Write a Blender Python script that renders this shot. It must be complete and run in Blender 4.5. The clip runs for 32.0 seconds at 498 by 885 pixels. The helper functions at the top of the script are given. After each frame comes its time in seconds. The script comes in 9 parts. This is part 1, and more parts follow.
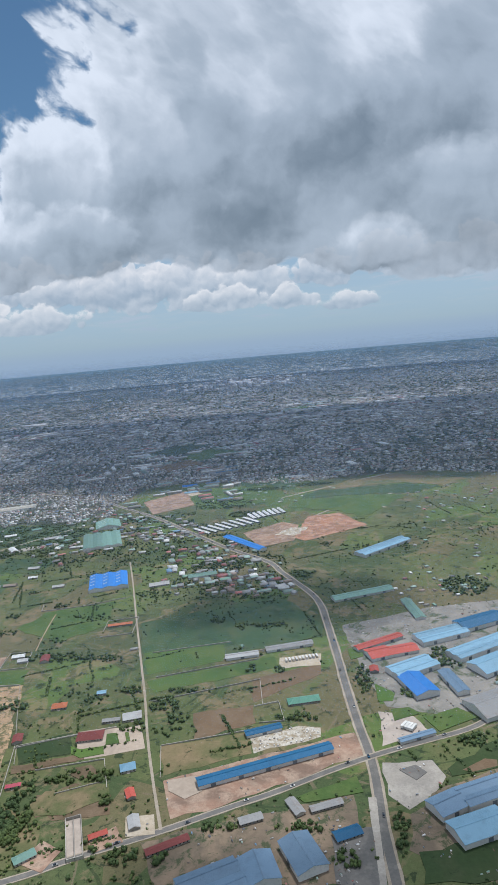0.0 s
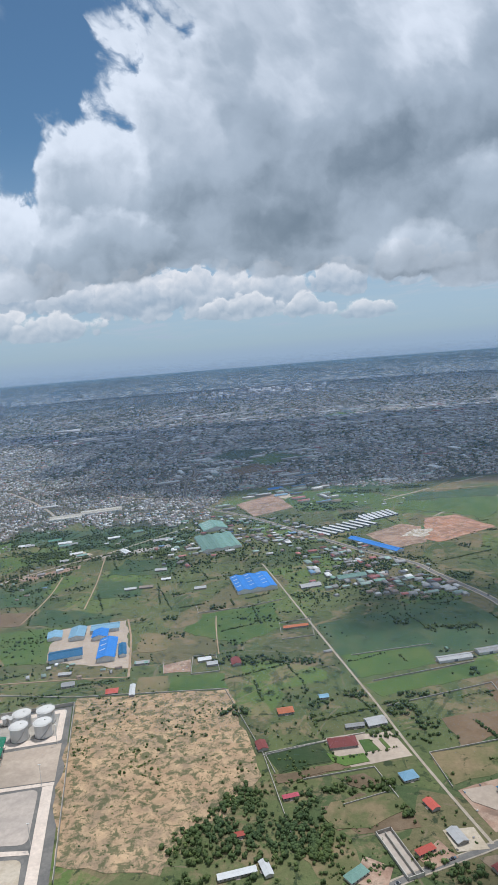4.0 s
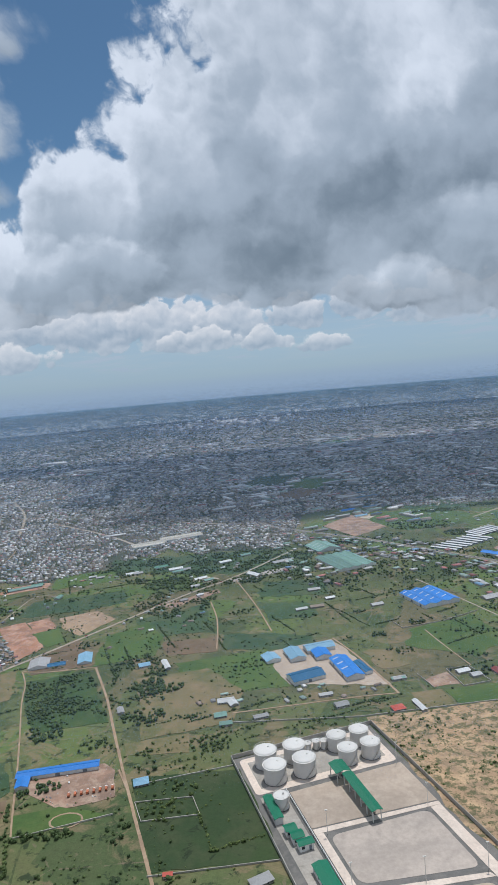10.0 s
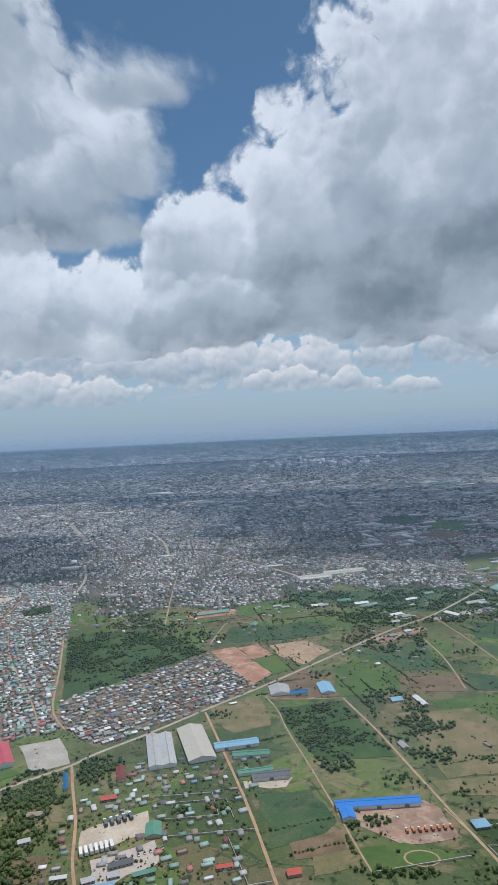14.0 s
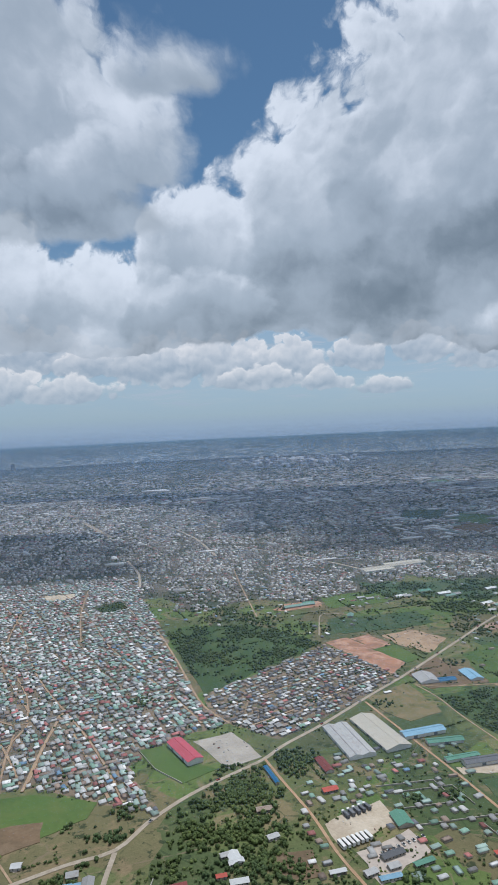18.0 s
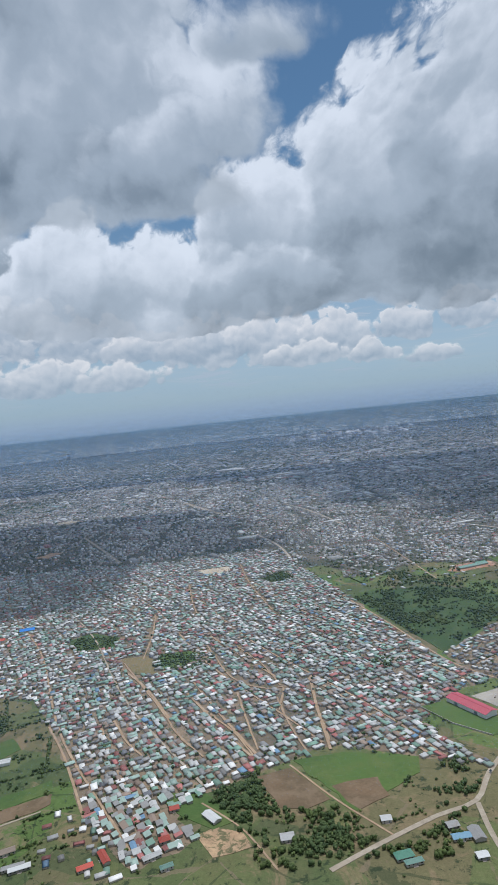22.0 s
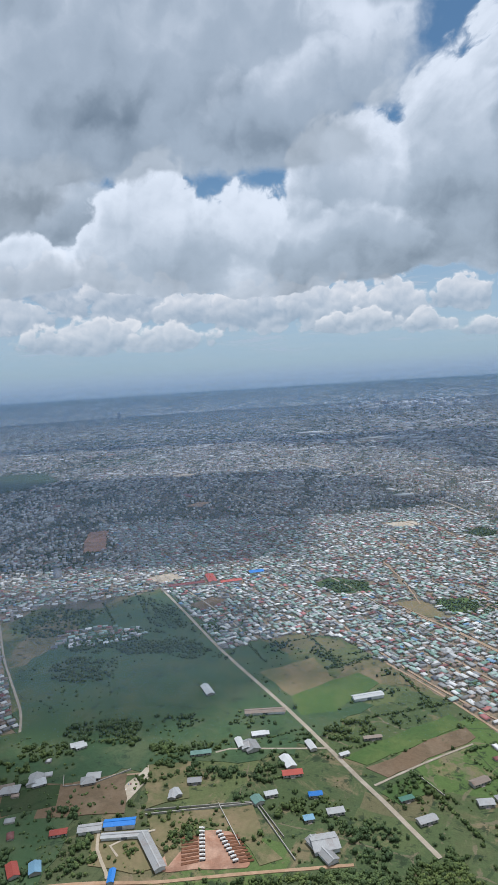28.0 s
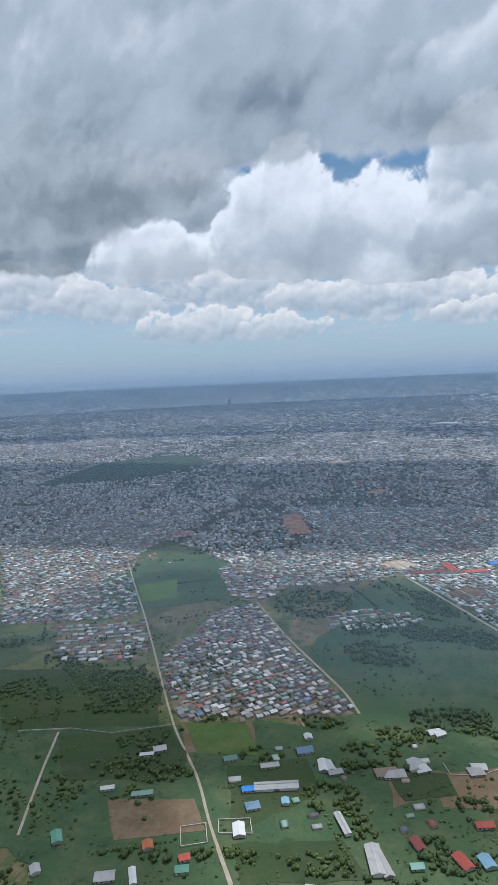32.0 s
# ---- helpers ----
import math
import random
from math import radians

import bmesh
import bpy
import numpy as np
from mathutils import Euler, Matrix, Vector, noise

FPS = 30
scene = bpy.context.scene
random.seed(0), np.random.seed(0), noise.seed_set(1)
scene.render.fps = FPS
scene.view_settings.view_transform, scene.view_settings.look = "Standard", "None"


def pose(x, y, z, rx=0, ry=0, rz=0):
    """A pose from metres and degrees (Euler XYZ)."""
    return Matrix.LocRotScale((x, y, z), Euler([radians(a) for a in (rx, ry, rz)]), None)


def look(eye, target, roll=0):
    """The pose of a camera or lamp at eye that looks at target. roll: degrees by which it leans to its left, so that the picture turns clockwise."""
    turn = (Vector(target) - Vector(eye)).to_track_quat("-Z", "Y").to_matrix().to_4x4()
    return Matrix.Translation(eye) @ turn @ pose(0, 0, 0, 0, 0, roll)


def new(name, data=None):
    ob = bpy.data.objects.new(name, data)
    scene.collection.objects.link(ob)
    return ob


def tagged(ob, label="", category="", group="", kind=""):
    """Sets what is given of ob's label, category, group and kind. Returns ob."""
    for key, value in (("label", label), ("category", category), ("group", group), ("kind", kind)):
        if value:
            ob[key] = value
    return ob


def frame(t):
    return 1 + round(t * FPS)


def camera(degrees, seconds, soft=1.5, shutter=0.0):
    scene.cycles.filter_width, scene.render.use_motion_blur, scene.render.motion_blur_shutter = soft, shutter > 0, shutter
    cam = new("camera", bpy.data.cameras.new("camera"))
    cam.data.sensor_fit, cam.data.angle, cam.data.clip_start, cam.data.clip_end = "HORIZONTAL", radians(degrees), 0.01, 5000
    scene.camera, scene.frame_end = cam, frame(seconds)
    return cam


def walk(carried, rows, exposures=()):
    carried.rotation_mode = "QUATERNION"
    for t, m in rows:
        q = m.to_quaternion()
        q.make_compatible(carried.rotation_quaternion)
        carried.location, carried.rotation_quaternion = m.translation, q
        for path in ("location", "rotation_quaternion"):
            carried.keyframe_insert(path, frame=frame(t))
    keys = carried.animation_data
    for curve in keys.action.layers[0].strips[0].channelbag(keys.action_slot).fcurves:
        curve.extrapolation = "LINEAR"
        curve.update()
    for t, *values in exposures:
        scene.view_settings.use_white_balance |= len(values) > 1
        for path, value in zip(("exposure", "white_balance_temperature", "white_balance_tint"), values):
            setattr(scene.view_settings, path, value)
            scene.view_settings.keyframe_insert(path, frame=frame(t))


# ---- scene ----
cam = camera(42.00, 32.0)
# seconds, place in metres, turn in degrees
ROWS = [
    (0.0, 0.09, -0.00, 224.44, 81.46, 5.03, 7.11),
    (0.5, -18.99, 0.93, 223.45, 82.29, 4.79, 4.30),
    (1.0, -38.14, 1.70, 222.56, 82.47, 5.92, 3.90),
    (1.5, -57.37, 2.31, 221.77, 83.17, 5.72, 4.84),
    (2.0, -76.68, 2.79, 221.07, 83.30, 5.13, 5.87),
    (2.5, -96.04, 3.13, 220.45, 82.59, 5.08, 6.11),
    (3.0, -115.47, 3.37, 219.90, 82.09, 5.26, 5.98),
    (3.5, -134.95, 3.50, 219.42, 82.29, 5.11, 6.54),
    (4.0, -154.49, 3.54, 218.99, 82.38, 4.70, 6.62),
    (4.5, -174.06, 3.51, 218.61, 82.58, 5.26, 5.42),
    (6.5, -252.73, 2.81, 217.44, 83.20, 6.14, 1.70),
    (7.0, -272.47, 2.55, 217.20, 82.47, 6.83, 1.56),
    (7.5, -292.22, 2.26, 216.97, 83.17, 5.74, 1.29),
    (8.0, -311.99, 1.96, 216.75, 82.85, 4.85, 1.08),
    (8.5, -331.77, 1.66, 216.52, 81.98, 5.56, 0.99),
    (9.0, -351.56, 1.36, 216.30, 83.11, 5.35, 1.06),
    (9.5, -371.36, 1.08, 216.06, 84.48, 4.53, 0.84),
    (10.0, -391.15, 0.80, 215.81, 84.95, 4.90, 0.04),
    (10.5, -410.94, 0.55, 215.54, 84.60, 5.15, -0.11),
    (11.0, -430.73, 0.32, 215.25, 84.96, 4.57, 4.57),
    (11.5, -450.51, 0.12, 214.94, 85.92, 4.98, 10.26),
    (12.0, -470.28, -0.05, 214.61, 87.44, 4.72, 12.04),
    (12.5, -490.04, -0.18, 214.25, 88.65, 4.24, 11.73),
    (13.0, -509.78, -0.27, 213.85, 89.27, 3.73, 11.66),
    (13.5, -529.50, -0.32, 213.43, 89.02, 2.50, 8.41),
    (14.0, -549.21, -0.33, 212.97, 88.88, 2.66, 5.52),
    (14.5, -568.89, -0.29, 212.47, 91.30, 4.46, 5.39),
    (16.5, -647.35, 0.30, 210.15, 88.31, 2.93, 4.29),
    (17.0, -666.89, 0.55, 209.48, 88.36, 2.37, 1.71),
    (17.5, -686.40, 0.85, 208.78, 88.87, 2.71, 0.88),
    (18.0, -705.88, 1.18, 208.04, 88.70, 2.55, 1.28),
    (18.5, -725.32, 1.55, 207.27, 87.09, 3.86, 2.28),
    (19.0, -744.73, 1.95, 206.48, 86.05, 4.74, 2.77),
    (19.5, -764.10, 2.38, 205.66, 86.04, 5.07, 2.42),
    (20.0, -783.44, 2.83, 204.81, 87.08, 5.45, 2.41),
    (20.5, -802.74, 3.30, 203.94, 87.25, 5.05, 2.46),
    (21.0, -822.00, 3.79, 203.05, 86.09, 4.48, 2.64),
    (21.5, -841.22, 4.28, 202.15, 85.41, 5.33, 2.71),
    (22.0, -860.41, 4.77, 201.23, 87.17, 5.86, 3.70),
    (22.5, -879.55, 5.25, 200.31, 88.47, 5.63, 4.54),
    (23.0, -898.67, 5.72, 199.39, 88.43, 5.25, 4.59),
    (23.5, -917.74, 6.16, 198.46, 88.06, 4.89, 4.77),
    (24.0, -936.78, 6.58, 197.55, 87.76, 4.78, 5.16),
    (24.5, -955.78, 6.95, 196.64, 87.96, 4.93, 5.99),
    (26.5, -1031.45, 7.85, 193.27, 86.34, 6.05, 3.72),
    (27.0, -1050.29, 7.87, 192.53, 86.39, 6.25, 4.08),
    (27.5, -1069.09, 7.78, 191.83, 87.12, 5.52, 5.17),
    (28.0, -1087.87, 7.58, 191.19, 84.61, 3.51, 5.20),
    (28.5, -1106.63, 7.24, 190.62, 84.53, 3.31, 4.53),
    (29.0, -1125.35, 6.76, 190.13, 85.24, 3.17, 5.29),
    (29.5, -1144.06, 6.12, 189.72, 84.17, 2.26, 6.05),
    (30.0, -1162.75, 5.31, 189.40, 81.52, 1.79, 7.00),
    (30.5, -1181.42, 4.31, 189.18, 77.34, 2.04, 9.83),
    (31.0, -1200.07, 3.10, 189.08, 78.47, 2.57, 10.31),
    (31.5, -1218.71, 1.67, 189.10, 81.70, 2.50, 10.72),
    (32.0, -1237.34, -0.00, 189.26, 84.12, 2.50, 12.88),
]
walk(cam, [(t, pose(x, y, z, rx, ry, rz)) for t, x, y, z, rx, ry, rz in ROWS],
     [(0.0, 0.0, 5850.0, 10.0), (4.0, 0.0, 5850.0, 10.0), (7.0, -0.1, 5850.0, 10.0), (24.0, -0.1, 5850.0, 10.0), (28.0, 0.0, 5850.0, 10.0), (31.0, 0.08, 5850.0, 10.0), (32.0, 0.08, 5850.0, 10.0)])

# ---- light: a high tropical sun, sky seen between the clouds ----
SUN_ELEVATION, SUN_AZIMUTH = 72.0, 25.0          # azimuth from north (+y) towards east (+x)
world = bpy.data.worlds.new("sky")
scene.world = world
world.use_nodes = True
wt = world.node_tree
wt.nodes.clear()
sky = wt.nodes.new("ShaderNodeTexSky")
sky.sky_type, sky.sun_disc = "NISHITA", False
sky.sun_elevation, sky.sun_rotation = radians(SUN_ELEVATION), radians(SUN_AZIMUTH)
sky.altitude, sky.air_density, sky.dust_density, sky.ozone_density = 1300.0, 1.0, 0.8, 1.8
wb = wt.nodes.new("ShaderNodeBackground")
wb.inputs["Strength"].default_value = 0.075
wo = wt.nodes.new("ShaderNodeOutputWorld")
moist = wt.nodes.new("ShaderNodeMix")
moist.data_type, moist.blend_type = "RGBA", "MULTIPLY"
moist.inputs[0].default_value, moist.inputs[7].default_value = 1.0, (0.90, 1.06, 1.0, 1.0)
wt.links.new(sky.outputs["Color"], moist.inputs[6])
wt.links.new(moist.outputs[2], wb.inputs["Color"])
wt.links.new(wb.outputs["Background"], wo.inputs["Surface"])

sun_data = bpy.data.lights.new("sun", "SUN")
sun_data.energy, sun_data.angle, sun_data.color = 3.4, radians(1.2), (1.0, 0.95, 0.87)
sun = new("sun", sun_data)
sa, se = radians(SUN_AZIMUTH), radians(SUN_ELEVATION)
sun.matrix_world = look((300 + 600 * math.sin(sa), 600 * math.cos(sa), 600 * math.tan(se)), (300, 0, 0))


# ---- node helpers ----
class Tree:
    """Short calls for building a node tree."""

    def __init__(self, tree):
        self.tree = tree
        tree.nodes.clear()

    def put(self, sock, value):
        if isinstance(value, bpy.types.NodeSocket):
            self.tree.links.new(value, sock)
        elif isinstance(value, (tuple, list)) and sock.type == "RGBA" and len(value) == 3:
            sock.default_value = (*value, 1.0)
        else:
            sock.default_value = value

    def node(self, kind, **values):
        n = self.tree.nodes.new("ShaderNode" + kind)
        for key, value in values.items():
            self.put(n.inputs[key.replace("_", " ")], value)
        return n

    def math(self, op, a, b=0.0, c=0.0, clamp=False):
        n = self.tree.nodes.new("ShaderNodeMath")
        n.operation, n.use_clamp = op, clamp
        for sock, value in zip(n.inputs, (a, b, c)):
            self.put(sock, value)
        return n.outputs[0]

    def vec(self, op, a, b=(0, 0, 0), c=(0, 0, 0)):
        n = self.tree.nodes.new("ShaderNodeVectorMath")
        n.operation = op
        for sock, value in zip(n.inputs, (a, b, c)):
            if sock.type == "VECTOR":
                self.put(sock, value)
        return n.outputs["Value"] if op in ("LENGTH", "DISTANCE", "DOT_PRODUCT") else n.outputs["Vector"]

    def noise(self, vector, scale, detail=3.0, rough=0.55, warp=0.0):
        n = self.node("TexNoise", Scale=scale, Detail=detail, Roughness=rough, Distortion=warp)
        self.put(n.inputs["Vector"], vector)
        return n.outputs["Fac"]

    def step(self, value, low, high):
        n = self.tree.nodes.new("ShaderNodeMapRange")
        n.interpolation_type = "SMOOTHSTEP"
        for sock, v in zip(n.inputs, (value, low, high, 0.0, 1.0)):
            self.put(sock, v)
        return n.outputs[0]

    def mix(self, fac, a, b, blend="MIX"):
        n = self.tree.nodes.new("ShaderNodeMix")
        n.data_type, n.blend_type = "RGBA", blend
        self.put(n.inputs[0], fac)
        self.put(n.inputs[6], a)
        self.put(n.inputs[7], b)
        return n.outputs[2]

    def position(self):
        return self.tree.nodes.new("ShaderNodeNewGeometry").outputs["Position"]

    def finish(self, shader):
        out = self.tree.nodes.new("ShaderNodeOutputMaterial")
        self.tree.links.new(shader, out.inputs["Surface"])


def material(name):
    m = bpy.data.materials.new(name)
    m.use_nodes = True
    return m, Tree(m.node_tree)


def surface(t, color, rough=0.9, bump=None, height=0.1, metal=0.0, spec=0.3):
    b = t.node("BsdfPrincipled", Base_Color=color, Roughness=rough, Metallic=metal)
    b.inputs["Specular IOR Level"].default_value = spec
    if bump is not None:
        n = t.node("Bump", Strength=0.6, Distance=height, Height=bump)
        t.tree.links.new(n.outputs["Normal"], b.inputs["Normal"])
    t.finish(b.outputs[0])


def ground_mat(name, colors, big=0.01, mid=0.07, fine=0.5, lo=0.38, hi=0.62, tufts=None, height=0.4):
    """Earth or growth: three tones mixed at two scales, fine grain, dark tufts if wanted."""
    m, t = material(name)
    p = t.position()
    a = t.step(t.noise(p, big, 4, 0.6, 0.6), lo, hi)
    b = t.step(t.noise(p, mid, 5, 0.65, 0.3), 0.42, 0.66)
    c = t.mix(a, colors[0], colors[1])
    c = t.mix(t.math("MULTIPLY", b, 0.8), c, colors[2])
    g = t.noise(p, fine, 4, 0.7)
    c = t.mix(0.55, c, t.mix(g, (0.45, 0.45, 0.45), (1.55, 1.55, 1.5)), "MULTIPLY")
    if tufts:
        k = t.math("MULTIPLY", t.step(t.noise(p, tufts[0], 5, 0.74, 0.5), tufts[1] - 0.03, tufts[1] + 0.09), tufts[3] if len(tufts) > 3 else 0.9)
        c = t.mix(k, c, tufts[2])
    surface(t, c, 0.95, g, height)
    return m


def plain_ground():
    """The plain: rough grass split into small plots of unlike growth, with worn strips between some."""
    m, t = material("plain_grass")
    p = t.position()
    turn = t.tree.nodes.new("ShaderNodeVectorRotate")
    turn.inputs["Angle"].default_value = radians(22)
    t.put(turn.inputs["Vector"], t.vec("ADD", p, t.vec("MULTIPLY", t.vec("SUBTRACT", t.node("TexNoise", Vector=p, Scale=0.012, Detail=2.0).outputs["Color"], (0.5, 0.5, 0.5)), (26.0, 26.0, 0.0))))
    flat = t.vec("MULTIPLY", turn.outputs[0], (1.0, 0.75, 0.0))
    cells = t.node("TexVoronoi", Vector=flat, Scale=0.021)
    cells.distance = "CHEBYCHEV"
    tone = t.node("SeparateColor", Color=cells.outputs["Color"])
    a = t.step(t.noise(p, 0.007, 4, 0.6, 0.6), 0.38, 0.62)
    b = t.step(t.noise(p, 0.04, 5, 0.65, 0.3), 0.42, 0.68)
    c = t.mix(a, (0.118, 0.14, 0.055), (0.08, 0.106, 0.043))
    c = t.mix(t.math("MULTIPLY", b, 0.55), c, (0.135, 0.125, 0.06))
    c = t.mix(t.math("MULTIPLY", t.step(tone.outputs[0], 0.72, 0.74), 0.55), c, (0.165, 0.125, 0.075))
    c = t.mix(t.math("MULTIPLY", t.step(tone.outputs[1], 0.66, 0.68), 0.6), c, (0.05, 0.082, 0.034))
    c = t.mix(t.math("MULTIPLY", t.step(tone.outputs[2], 0.78, 0.8), 0.6), c, (0.10, 0.165, 0.04))
    soil = t.step(t.noise(p, 0.03, 6, 0.72, 0.8), 0.52, 0.61)
    c = t.mix(t.math("MULTIPLY", soil, 0.58), c, (0.25, 0.178, 0.11))
    g = t.noise(p, 0.35, 5, 0.7)
    c = t.mix(0.6, c, t.mix(g, (0.4, 0.4, 0.4), (1.6, 1.6, 1.55)), "MULTIPLY")
    bent = t.vec("ADD", p, t.vec("MULTIPLY", t.vec("SUBTRACT", t.node("TexNoise", Vector=p, Scale=0.02, Detail=3.0).outputs["Color"], (0.5, 0.5, 0.5)), (9.0, 9.0, 0.0)))
    broken = t.step(t.noise(p, 0.035, 4, 0.7), 0.44, 0.52)
    for scale, width, tone_of, amount in ((0.016, 0.008, (0.03, 0.05, 0.022), 0.55), (0.013, 0.005, (0.2, 0.155, 0.105), 0.6)):
        edge = t.node("TexVoronoi", Vector=t.vec("MULTIPLY", bent, (1.0, 1.0, 0.0)), Scale=scale)
        edge.feature = "DISTANCE_TO_EDGE"
        line = t.math("LESS_THAN", t.math("ADD", edge.outputs["Distance"], t.math("MULTIPLY", t.math("SUBTRACT", t.noise(p, 0.15, 3), 0.5), 0.03)), width)
        c = t.mix(t.math("MULTIPLY", t.math("MULTIPLY", line, broken), amount), c, tone_of)
    fine = t.noise(p, 1.1, 4, 0.75)
    c = t.mix(0.55, c, t.mix(fine, (0.3, 0.3, 0.3), (1.7, 1.7, 1.65)), "MULTIPLY")
    worn = t.step(t.noise(p, 0.22, 5, 0.75, 0.5), 0.585, 0.685)
    c = t.mix(t.math("MULTIPLY", worn, 0.52), c, (0.215, 0.16, 0.105))
    k = t.step(t.noise(p, 0.13, 5, 0.7, 0.4), 0.55, 0.63)
    c = t.mix(t.math("MULTIPLY", k, 0.85), c, (0.026, 0.042, 0.019))
    surface(t, c, 0.95, g, 0.4)
    return m


def plain_mat(name, color, vary=0.25, scale=0.6, rough=0.8, metal=0.0, ribs=0.0, dirt=0.3, rust=0.0, island=False):
    """A made surface: each piece a little lighter or darker, dirt and rust stains, sheet ribs if wanted."""
    m, t = material(name)
    p = t.position()
    rnd = t.tree.nodes.new("ShaderNodeNewGeometry").outputs["Random Per Island"] if island else t.tree.nodes.new("ShaderNodeObjectInfo").outputs["Random"]
    c = t.mix(rnd, tuple(v * (1 - vary) for v in color), tuple(min(0.9, v * (1 + vary)) for v in color))
    n = t.noise(p, scale, 4, 0.65)
    c = t.mix(t.math("MULTIPLY", t.step(n, 0.45, 0.75), dirt), c, tuple(v * 0.45 for v in color))
    if rust:
        r = t.math("MULTIPLY", t.step(t.noise(p, 0.25, 4, 0.7), 0.52, 0.68), rust)
        c = t.mix(r, c, (0.2, 0.1, 0.055))
    bump = n
    if ribs:
        w = t.node("TexWave", Scale=ribs, Distortion=0.2)
        t.put(w.inputs["Vector"], t.tree.nodes.new("ShaderNodeTexCoord").outputs["Object"])
        bump = w.outputs["Fac"]
    surface(t, c, rough, bump, 0.04, metal)
    return m


